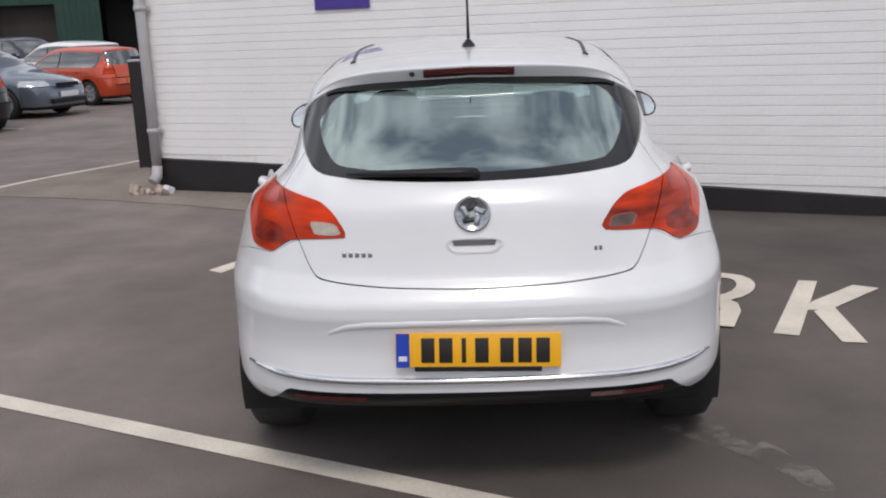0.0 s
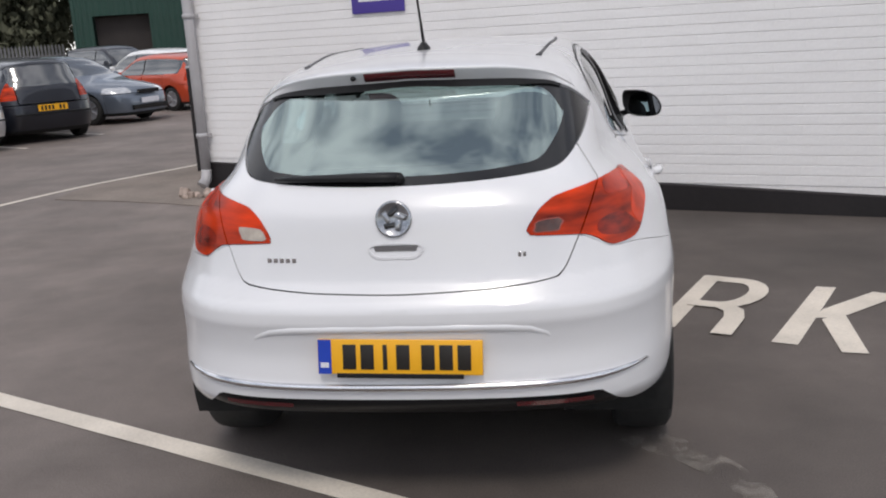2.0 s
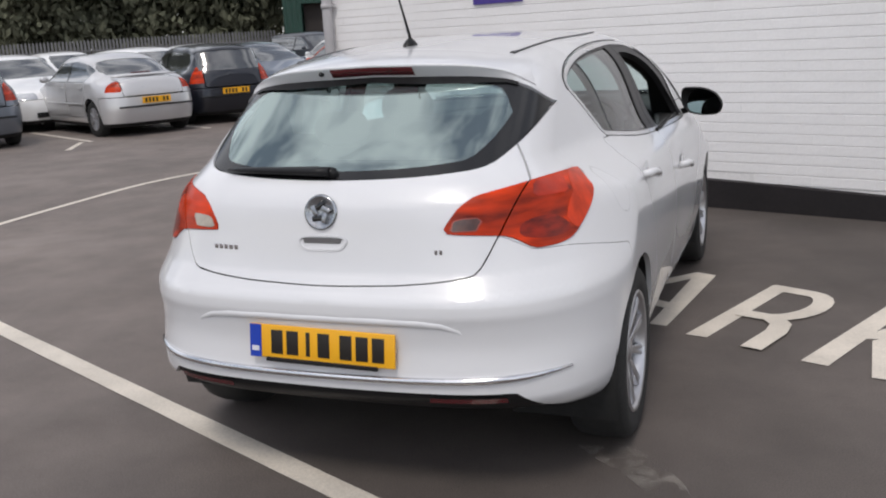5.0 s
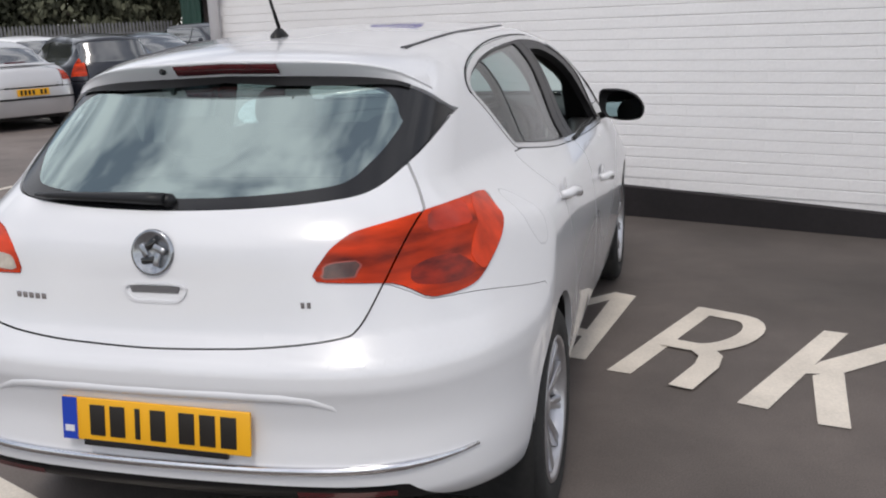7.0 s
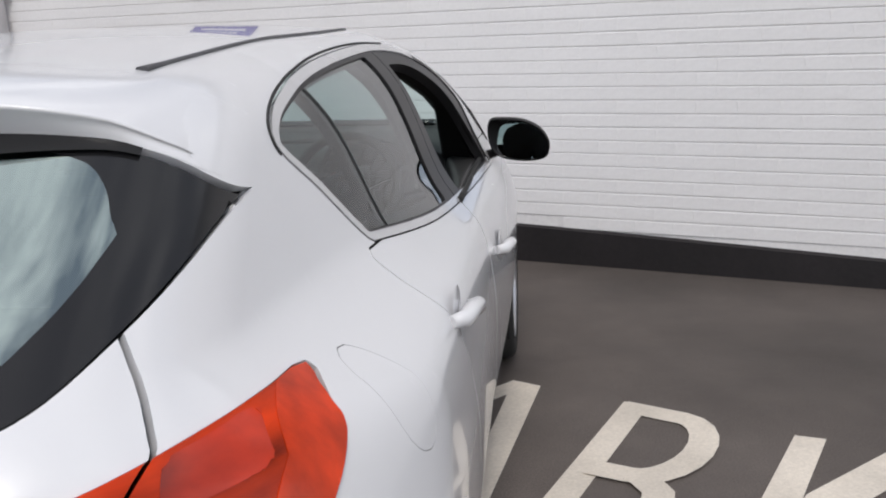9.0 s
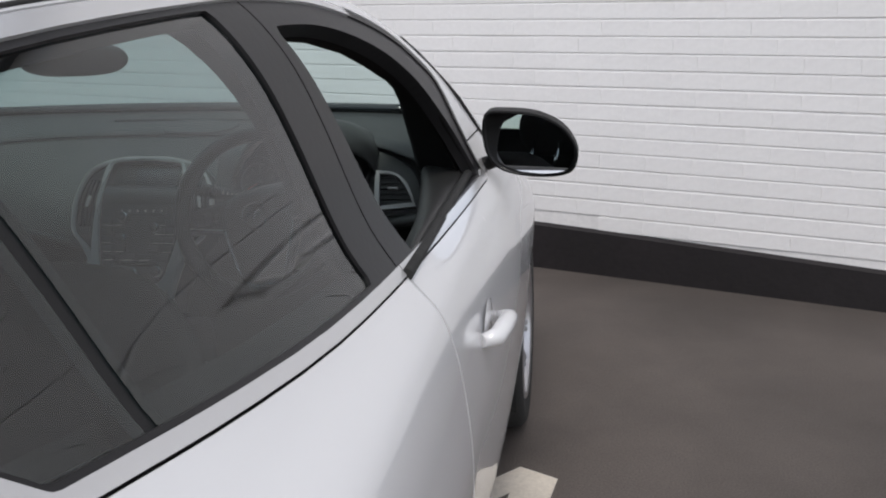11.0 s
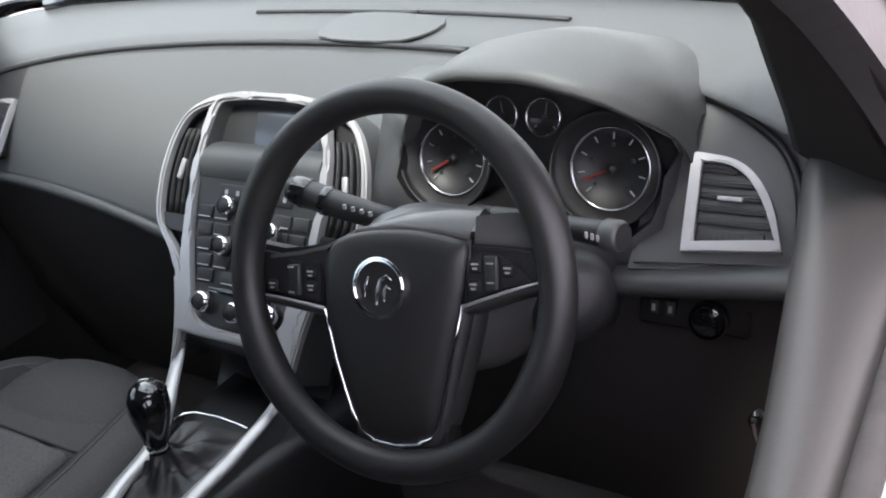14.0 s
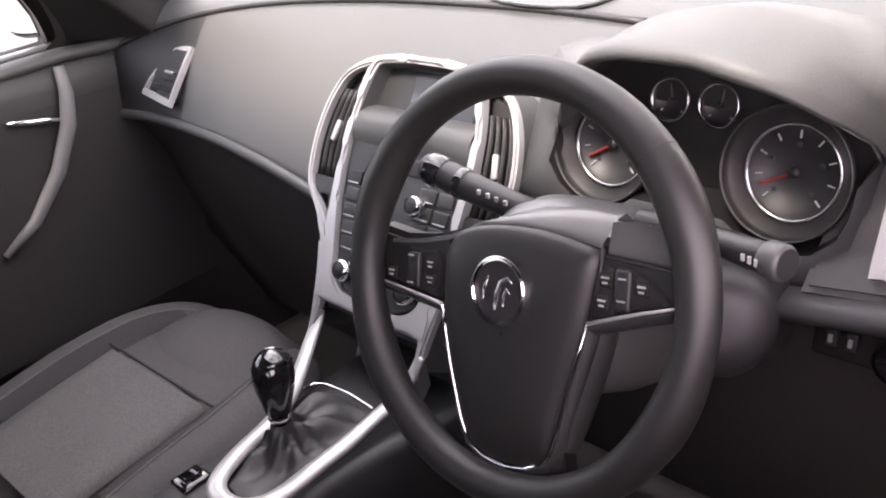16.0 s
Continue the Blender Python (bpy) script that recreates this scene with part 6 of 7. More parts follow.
part("stalk_tip", lathe([(0.0162, -0.008), (0.0172, -0.004), (0.0172, 0.006), (0.0162, 0.010)], 20, at=look((0.190, 2.551, 0.9805), (0.176, 2.550, 0.984))), GLOSS_BLACK, column)
part("stalk_tip", lathe([(0.0158, -0.004), (0.0166, 0.0), (0.0158, 0.004)], 20, at=look((0.222, 2.553, 0.9725), (0.176, 2.550, 0.984))), GLOSS_BLACK, column)
for k in range(4):
    part("stalk_mark", block(0.004, 0.003, 0.005, 0.0005, at=(0.252 + 0.010 * k, 2.5435 + 0.001 * k, 0.9735 - 0.002 * k)), INK, column)
part("stalk", tube([(0.42, 2.565, 0.975), (0.50, 2.545, 0.984), (0.535, 2.535, 0.987), (0.566, 2.527, 0.990)], [0.010, 0.0105, 0.0120, 0.0120], 14), DASH_DARK, column, "black wiper stalk")
part("stalk_tip", lathe([(0.0125, -0.006), (0.0140, -0.004), (0.0140, 0.010), (0.0120, 0.013), (0.001, 0.013)], 22, at=look((0.553, 2.5305, 0.989), (0.50, 2.545, 0.984))), DASH, column, "grey end cap")
for k in range(3):
    part("stalk_mark", block(0.003, 0.002, 0.006, 0.0005, at=(0.534 + 0.006 * k, 2.5215 - 0.0015 * k, 0.990)), INK, column)
lsw = part("light_switch", block(0.125, 0.012, 0.044, 0.0045, at=(0.575, 2.735, 0.808), turn=(-14, 0, 0)), CARD_DARK, car, "black light switch panel")
part("switch_knob", lathe([(0.021, 0.0), (0.020, 0.014), (0.015, 0.017), (0.001, 0.017)], 24, at=pose(0.596, 2.726, 0.808, 78, 0, 0)), GLOSS_BLACK, lsw)
part("knob_ring", lathe([(0.0205, 0.010), (0.0222, 0.013), (0.0200, 0.0165)], 24, at=pose(0.596, 2.726, 0.808, 78, 0, 0)), CHROME, lsw)
for k in range(2):
    part("button", block(0.012, 0.008, 0.018, 0.002, at=(0.533 + 0.019 * k, 2.726, 0.812), turn=(-14, 0, 0)), DASH_DARK, lsw)
    part("button_mark", block(0.004, 0.002, 0.008, 0, at=(0.533 + 0.019 * k, 2.7205, 0.813), turn=(-14, 0, 0)), INK, lsw)

# steering wheel, in its own plane: x right, y up, z to the driver
WHEEL = pose(0.365, 2.450, 0.950, 90 - 21, 0, 0) @ Matrix.Rotation(radians(7), 4, "Z")
RIM_R = 0.1715
rim = [(RIM_R * math.cos(a), RIM_R * math.sin(a), 0.0) for a in np.linspace(0, 2 * math.pi, 97)[:-1]]
grip = [0.0163 + 0.0020 * math.exp(-((abs(math.atan2(y, abs(x))) - 0.50) / 0.25)**2) for x, y, _ in rim]
wheel_ = part("steering_wheel", tube(rim, grip, 16, closed=True, up=(0, 0, 1)), LEATHER, car, "black leather steering wheel", at=WHEEL)
for a in (41, -21, 139, 201):
    part("rim_seam", lathe([(0.0166, -0.0009), (0.0178, 0), (0.0166, 0.0009)], 18), FACE, wheel_, at=pose(RIM_R * math.cos(radians(a)), RIM_R * math.sin(radians(a)), 0, 90, 0, a))
HZ = -0.012
bow_line = [(-0.080, -0.028), (-0.075, -0.050), (-0.068, -0.078), (-0.060, -0.102), (-0.052, -0.125), (-0.042, -0.144), (-0.026, -0.153), (0.0, -0.155), (0.022, -0.151), (0.038, -0.144), (0.046, -0.132), (0.052, -0.108), (0.059, -0.078), (0.067, -0.048), (0.074, -0.020)]
pad_top = [(0.080, 0.010), (0.082, 0.036), (0.066, 0.044), (0.030, 0.050), (-0.010, 0.051), (-0.045, 0.047), (-0.068, 0.038), (-0.079, 0.022), (-0.081, 0.0)]
pad_loop = rounded(bow_line + pad_top, 3)
pc = np.array([-0.003, -0.040])
rows = [[Vector((pc[0] + (u - pc[0]) * k, pc[1] + (v - pc[1]) * k, HZ + z)) for u, v in pad_loop] for k, z in ((0.995, -0.040), (0.995, -0.004), (0.975, 0.003), (0.93, 0.007), (0.80, 0.0105), (0.55, 0.013), (0.3, 0.0145), (0.02, 0.015))]
part("horn_pad", loft(rows, closed=True), LEATHER, wheel_, "black airbag cover")
part("hub_shell", loft([[Vector((u * k, v * k * (0.62 if v > 0 else 1.0) + 0.002, z)) for u, v in rounded([(-0.088, 0.052), (-0.04, 0.066), (0.03, 0.070), (0.088, 0.064), (0.092, 0.0), (0.070, -0.09), (0.045, -0.150), (0.0, -0.165), (-0.045, -0.150), (-0.075, -0.09), (-0.09, 0.0)], 4)] for k, z in ((0.5, -0.055), (0.92, -0.052), (1.0, -0.036), (0.985, HZ - 0.010), (0.94, HZ - 0.006))], closed=True), PANEL, wheel_, "black hub behind the airbag cover")
for sgn in (-1, 1):
    tip = 0.176 if sgn < 0 else 0.160
    upper = [(0.070, 0.040), (0.100, 0.033), (0.135, 0.030), (tip, 0.036)] if sgn < 0 else [(0.072, 0.036), (0.100, 0.054), (0.138, 0.058), (tip, 0.060)]
    lower = [(tip, -0.016), (0.131, -0.022), (0.078, -0.030)] if sgn < 0 else [(tip, 0.000), (0.119, -0.007), (0.070, -0.024)]
    lp = [(sgn * u, v) for u, v in upper + lower]
    part("spoke", plate_of(lp if sgn < 0 else lp[::-1], 0.026, 0.006, at=pose(0, 0, HZ - 0.026)), LEATHER, wheel_)
    if sgn > 0:
        part("pad_groove", tube([(0.0830, 0.040, HZ + 0.001), (0.0815, 0.020, HZ + 0.002), (0.076, -0.018, HZ + 0.002)], 0.0022, 6, up=(0, 0, 1)), FACE, wheel_)
        part("spoke_wing", plate_of([(0.087, 0.037), (0.118, 0.035), (0.151, 0.033), (0.157, 0.062), (0.120, 0.064), (0.088, 0.061)], 0.006, 0.0025, at=pose(0, 0, HZ + 0.001, -6, 0, 0)), HUB_GREY, wheel_, "grey upper wing of the spoke")
        part("spoke_crease", tube([(0.084, 0.034, HZ + 0.001), (0.115, 0.032, HZ + 0.001), (0.150, 0.030, HZ + 0.001)], 0.0013, 6, up=(0, 0, 1)), FACE, wheel_)
    fl = [(0.084, 0.026), (0.112, 0.026), (0.128, 0.020), (0.142, 0.006), (0.118, 0.000), (0.082, -0.010)] if sgn > 0 else [(0.086, 0.016), (0.108, 0.017), (0.132, 0.016), (0.132, -0.016), (0.108, -0.018), (0.087, -0.020)]
    fl = [(sgn * u, v) for u, v in fl]
    part("pod_face", plate_of(rounded(fl if sgn < 0 else fl[::-1], 3), 0.004, 0.0012, at=pose(0, 0, HZ - 0.001)), FACE, wheel_, "black button field")
    keys = ((0.089, 0.017, 1), (0.087, -0.001, 1), (0.105, 0.020, 0), (0.105, 0.003, 0), (0.121, 0.014, 1)) if sgn > 0 else ((0.145, -0.007, 1), (0.119, 0.012, 0), (0.119, -0.013, 0), (0.096, 0.006, 1), (0.096, -0.008, 1))
    part("rocker", block(0.014, 0.032, 0.006, 0.0025, at=(sgn * (0.105 if sgn > 0 else 0.116), 0.011 if sgn > 0 else -0.001, HZ + 0.004)), DASH_DARK, wheel_)
    for u, v, wide_ in keys:
        if wide_:
            part("button", block(0.012, 0.012, 0.005, 0.002, at=(sgn * u, v, HZ + 0.003)), CARD_DARK, wheel_)
            part("button_mark", block(0.007, 0.0016, 0.001, 0, at=(sgn * u, v + 0.002, HZ + 0.0058)), INK, wheel_)
            part("button_mark", block(0.0045, 0.0016, 0.001, 0, at=(sgn * u, v - 0.002, HZ + 0.0058)), INK, wheel_)
        else:
            part("button_mark", block(0.007, 0.0014, 0.001, 0, at=(sgn * u, v, HZ + 0.0073)), INK, wheel_)
    arm = [(-0.176, -0.016), (-0.131, -0.0215), (-0.082, -0.029)] if sgn < 0 else [(0.154, 0.004), (0.119, -0.006), (0.074, -0.021)]
    part("spoke_trim", loft([[Vector((u, v + d, HZ + w)) for u, v in arm] for d, w in ((0.0025, -0.002), (0.001, 0.0035), (-0.004, 0.0035), (-0.0085, -0.004), (-0.010, -0.014))]), PANEL, wheel_, "thin satin trim on the spoke")
    part("trim_edge", tube([(u, v + 0.0015, HZ + 0.0035) for u, v in arm], [0.0010, 0.0014, 0.0018] , 6, up=(0, 0, 1)), SATIN, wheel_)
part("trim_tip", lathe([(0.001, 0.003), (0.0028, 0.001), (0.001, -0.002)], 10, at=pose(0.153, 0.0045, HZ + 0.003)), CHROME, wheel_)
part("chrome_bow", tube([(u, v, HZ + 0.004) for u, v in bow_line], [0.0016, 0.0018, 0.0019] + [0.0022] * 9 + [0.0017, 0.0013, 0.0012], 8, up=(0, 0, 1)), CHROME, wheel_, "bright bow round the airbag cover")
part("lower_spoke", loft([[Vector((pc[0] + (u - pc[0]) * k, pc[1] + (v - pc[1]) * k, HZ + z)) for u, v in bow_line] for k, z in ((1.0, 0.002), (1.035, 0.0025), (1.09, -0.006), (1.10, -0.025))]), PANEL, wheel_, "dark trim round the bow")
part("foot_spoke", plate_of([(-0.050, -0.130), (0.052, -0.128), (0.060, -0.166), (-0.058, -0.166)][::-1], 0.020, 0.004, at=pose(0, 0, HZ - 0.022)), LEATHER, wheel_)
wing_top = [(-0.150, 0.026), (-0.110, 0.031), (-0.078, 0.039), (-0.038, 0.054), (0.007, 0.066), (0.054, 0.069), (0.084, 0.067)]
wing_low = [(-0.150, 0.020), (-0.110, 0.024), (-0.078, 0.030), (-0.040, 0.046), (0.000, 0.050), (0.046, 0.047), (0.082, 0.040)]
part("hub_wing", loft([[Vector((u, v, HZ + 0.001)) for u, v in wing_low], [Vector((u, v + 0.004, HZ + 0.0005)) for u, v in wing_low], [Vector((u, v - 0.004, HZ - 0.016)) for u, v in wing_top], [Vector((u, v, HZ - 0.026)) for u, v in wing_top], [Vector((u, v - 0.01, HZ - 0.045)) for u, v in wing_top]]), HUB_GREY, wheel_, "grey upper edge of the hub")
EM = pose(-0.007, -0.004, HZ + 0.0140)
part("emblem", frame_of([(0.0290 * math.cos(a), 0.0290 * math.sin(a)) for a in np.linspace(0, 6.283, 49)[:-1]], [(0.0250 * math.cos(a), 0.0250 * math.sin(a)) for a in np.linspace(0, 6.283, 49)[:-1]], 0.005, at=EM, bevel=0.0015), CHROME, wheel_, "round chrome emblem")
part("emblem_disc", lathe([(0.001, 0.001), (0.0255, 0.001)], 32, at=EM), EMBLEM_DARK, wheel_)
for path_, rad in (([(0.016, 0.008), (0.010, 0.012), (0.002, 0.008), (-0.002, -0.004), (-0.004, -0.018)], [0.0012, 0.0034, 0.0040, 0.0050, 0.0030]), ([(0.014, -0.002), (0.009, 0.002), (0.006, -0.004), (0.006, -0.014)], [0.0012, 0.0030, 0.0034, 0.0018]),
                   ([(-0.018, -0.010), (-0.017, 0.002), (-0.013, 0.012)], [0.0008, 0.0030, 0.0008])):
    part("emblem_shape", tube([(u * 0.9 - 0.007, v * 0.9 - 0.004, HZ + 0.0155) for u, v in path_], [r * 0.62 for r in rad], 8, up=(0, 0, 1), flat=0.5), DIAL_RING, wheel_)


# seats
def front_seat(x, y, z, name_label, back, lean):
    """A front seat: cushion with a nose, seamed panels and bolsters, backrest, headrest. y is its front edge."""
    at = pose(x, y, z, 6, 0, 0)
    s = part("front_seat", pillow(0.200, 0.255, 0.077, (0, -0.250, -0.076), 2.7), CLOTH_MID, car, name_label, at=at)
    top = lambda u, v: -0.003 - 0.004 * (v + 0.21)**2 / 0.04
    part("seat_panel", loft([[Vector((u * (1 - 0.15 * (-0.21 - v)) * k, v, 0.0045 + top(u, v) - d)) for u, k, d in [(-0.136, 1, 0.012)] + [(q, 1, 0) for q in np.linspace(-0.132, 0.132, 11)] + [(0.136, 1, 0.012)]] for v in np.linspace(-0.46, -0.214, 9)]), CLOTH, s, "paler middle panel")
    part("seat_seam", tube([(u, -0.207, 0.0035 + top(u, -0.207)) for u in np.linspace(-0.150, 0.150, 11)], 0.0026, 6), CLOTH_DARK, s)
    for sgn in (-1, 1):
        run = np.linspace(0, 6, 25)
        ways = [curve(list(enumerate(v))) for v in ((0.190, 0.194, 0.194, 0.186, 0.164, 0.128, 0.085), (-0.50, -0.40, -0.28, -0.18, -0.105, -0.062, -0.045), (-0.058, -0.054, -0.050, -0.050, -0.054, -0.064, -0.080), (0.052, 0.058, 0.061, 0.060, 0.054, 0.046, 0.036))]
        sweep = [tuple(float(w_(k)) for w_ in ways[:3]) for k in run]
        girth = [float(ways[3](k)) for k in run]
        part("side_bolster", tube([(sgn * x_, y_, z_) for x_, y_, z_ in sweep], girth, 18), CLOTH_MID, s)
        hem = lambda k, deg, o: Vector((sgn * (sweep[k][0] + (girth[k] + o) * math.cos(radians(deg))), sweep[k][1], sweep[k][2] + (girth[k] + o) * math.sin(radians(deg))))
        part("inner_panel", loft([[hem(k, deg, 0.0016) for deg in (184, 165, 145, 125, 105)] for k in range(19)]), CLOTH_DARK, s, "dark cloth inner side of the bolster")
        # pale tube along the bolster's crest paints its highlight
        part("seat_seam", tube([hem(k, 104, 0.001) for k in range(21)], 0.0020, 6), CLOTH, s)
        part("headrest_rod", tube([(sgn * 0.05, -back - 0.09, 0.50), (sgn * 0.05, -back - 0.12, 0.62)], 0.006, 8, up=(0, 1, 0)), CHROME, s)
    part("seat_nose", pillow(0.150, 0.105, 0.058, (0, -0.112, -0.050), 2.3), CLOTH_MID, s)
    part("seat_base", block(0.40, 0.42, 0.20, 0.02, at=(0, -0.29, -0.20)), DASH_DARK, s)
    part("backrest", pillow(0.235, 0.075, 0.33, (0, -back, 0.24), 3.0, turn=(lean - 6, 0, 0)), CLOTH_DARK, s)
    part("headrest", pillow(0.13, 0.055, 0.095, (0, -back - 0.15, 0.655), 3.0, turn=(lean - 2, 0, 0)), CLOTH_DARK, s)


front_seat(-0.375, 2.655, 0.600, "grey cloth passenger seat", 0.70, -16)
front_seat(0.350, 2.545, 0.612, "grey cloth driver's seat", 0.90, -22)
# the whole cockpit sits a little back from the lines above, the wheel and its column a little nearer the door
for ob in [c for c in car.children if c not in before_cockpit and not c.name.startswith("pillar_trim")]:
    by_wheel = ob is wheel_ or ob is column
    ob.matrix_basis = Matrix.Translation((0.014, -0.020, 0.017) if by_wheel else (0.002, -0.018, 0.010)) @ ob.matrix_basis
# passenger door: silver pull, latch, window ledge; inner mirror
card_x = lambda y: -0.835 + 0.03 * math.cos((y - 2.2) * 2)
card = part("door_card", loft([[Vector((card_x(y) - d, y, z)) for y in np.linspace(1.7, 2.78, 12)] for z, d in ((0.93, -0.07), (0.90, -0.068), (0.75, -0.065), (0.5, -0.05))]), CARD, car, "black passenger door card")
part("upper_card", loft([[Vector((card_x(y) - d, y, z)) for y in np.linspace(1.7, 2.78, 12)] for z, d in ((1.000, 0.015), (1.004, -0.03), (0.985, -0.06), (0.955, -0.068), (0.930, -0.070))]), DASH_DARK, card, "dark upper part of the door card")
part("door_pull", tube([(-0.742, 2.575, 0.990), (-0.732, 2.570, 0.945), (-0.728, 2.556, 0.895), (-0.728, 2.514, 0.822), (-0.732, 2.450, 0.751), (-0.740, 2.388, 0.710)], [0.009, 0.012, 0.014, 0.013, 0.011, 0.007], 12), HANDLE_GREY, card, "grey door pull")
part("door_latch", tube([(-0.736, 2.46, 0.925), (-0.732, 2.52, 0.913), (-0.736, 2.56, 0.902)], [0.004, 0.006, 0.003], 8), CHROME, card)
part("window_ledge", tube([(-0.785, 2.10, 0.992), (-0.780, 2.40, 0.996), (-0.772, 2.60, 1.000), (-0.755, 2.74, 0.992)], [0.026, 0.026, 0.022, 0.014], 12, flat=0.6), DASH, card, "grey ledge under the passenger window")
# satin silver stands in for the daylight on the sill
part("window_sill", tube([(-0.815, 2.10, 1.008), (-0.812, 2.40, 1.012), (-0.806, 2.60, 1.014)], [0.012, 0.012, 0.010], 8, flat=0.5), SATIN, card, "sill along the passenger window, silver to look lit")
rv = part("inner_mirror", pillow(0.115, 0.018, 0.035, (-0.02, 2.47, 1.292), 3.2, turn=(8, 0, 12)), BLACK_TRIM, car, "black inner mirror")
part("mirror_stem", tube([(-0.02, 2.48, 1.30), (-0.02, 2.58, 1.335)], 0.012, 8), BLACK_TRIM, rv)


bench = part("rear_bench", pillow(0.62, 0.26, 0.09, (0, 1.40, 0.56), 4), CLOTH_DARK, car, "dark cloth rear bench")
part("backrest", pillow(0.60, 0.07, 0.33, (0, 1.08, 0.86), 4, turn=(-18, 0, 0)), CLOTH_DARK, bench)
for x in (-0.36, 0, 0.36):
    part("headrest", pillow(0.12, 0.05, 0.075 if x else 0.05, (x, 0.97, 1.15 if x else 1.13), 3, turn=(-12, 0, 0)), CLOTH_DARK, bench)
part("parcel_shelf", block(1.05, 0.42, 0.02, 0.006, at=(0, 0.68, 1.02)), DASH_DARK, car, "dark parcel shelf")
card_in = curve([(1.80, 0.772), (2.05, 0.765), (2.2, 0.756), (2.3, 0.746), (2.43, 0.728), (2.55, 0.711), (2.67, 0.691), (2.74, 0.680)])
card = part("door_card", loft([[Vector((o if o else float(card_in(y)) + d, y, z)) for y in np.linspace(1.84, 2.72, 16)] for z, o, d in ((0.99, 0.806, 0), (1.018, 0.803, 0), (1.024, 0.790, 0), (1.020, 0, 0.022), (1.012, 0, 0.006), (0.995, 0, 0.0), (0.93, 0, 0.002), (0.85, 0, 0.022), (0.70, 0, 0.035), (0.45, 0, 0.05))]), PANEL, car, "grey driver's door card")
part("card_seal", tube([(0.812, y, 1.020) for y in np.linspace(1.86, 2.62, 10)], 0.010, 8), RUBBER, card, "black rubber window seal")
part("card_pull", tube([(0.700, 2.500, 0.860), (0.693, 2.510, 0.845), (0.700, 2.515, 0.815)], [0.004, 0.006, 0.004], 8), CHROME, card)

# ---- parked cars, far building, trees ----
def car_paint(name, colour, metal=0.5):
    return mat(name, colour, 0.3, metal, coat=0.7, stain=0.04, stain_size=3, rough_vary=0.06)


PAINTS = dict(silver=car_paint("silver_paint", (0.60, 0.595, 0.60), 0.35), black=car_paint("black_blue_paint", (0.012, 0.014, 0.022), 0.2), blue=car_paint("blue_grey_paint", (0.135, 0.16, 0.20), 0.45), teal=car_paint("pale_teal_paint", (0.42, 0.52, 0.54), 0.3),
              orange=car_paint("orange_red_paint", (0.55, 0.07, 0.025), 0.2), white=car_paint("plain_white_paint", (0.78, 0.78, 0.78), 0.0), grey=car_paint("grey_paint", (0.17, 0.19, 0.22)))
CAR_GLASS = mat("parked_car_glass", (0.03, 0.034, 0.036), 0.05, coat=1.0, stain=0.2, stain_size=2, specular=0.9)
CAR_GLASS.node_tree.nodes["Principled BSDF"].inputs["Coat IOR"].default_value = 1.8
CAR_GLASS.node_tree.nodes["Principled BSDF"].inputs["Coat Roughness"].default_value = 0.12
HEADLAMP = mat("headlamp", (0.55, 0.56, 0.58), 0.12, 0.4, coat=1.0, stain=0.2, stain_size=20)
SPECS = {
    "saloon": dict(rear=[(0.15, 0.12), (0.3, 0.03), (0.5, -0.02), (0.7, 0.0), (0.9, 0.06), (0.99, 0.12), (1.03, 0.42), (1.06, 0.55), (1.25, 0.92), (1.40, 1.30), (1.5, 1.6)],
                   roof=[(0.1, 1.02), (0.5, 1.06), (0.9, 1.26), (1.3, 1.405), (1.8, 1.45), (2.3, 1.43), (2.7, 1.27), (3.2, 1.02), (3.45, 0.95), (3.9, 0.88), (4.4, 0.74), (4.6, 0.6)], length=4.58),
    "estate": dict(rear=[(0.15, 0.12), (0.3, 0.03), (0.5, -0.02), (0.7, 0.0), (0.95, 0.05), (1.05, 0.10), (1.4, 0.30), (1.5, 0.36)],
                   roof=[(0.1, 1.40), (0.5, 1.45), (1.0, 1.49), (1.8, 1.51), (2.3, 1.47), (2.7, 1.29), (3.2, 1.03), (3.45, 0.96), (3.9, 0.88), (4.4, 0.74), (4.6, 0.6)], length=4.55),
    "offroader": dict(rear=[(0.15, 0.12), (0.3, 0.05), (0.5, 0.0), (0.7, 0.0), (1.0, 0.03), (1.1, 0.05), (1.5, 0.16), (1.7, 0.22)],
                      roof=[(0.1, 1.62), (0.6, 1.67), (1.4, 1.69), (2.0, 1.68), (2.3, 1.62), (2.6, 1.45), (3.0, 1.12), (3.2, 1.04), (3.8, 0.98), (4.2, 0.85), (4.4, 0.7)], length=4.30),
}


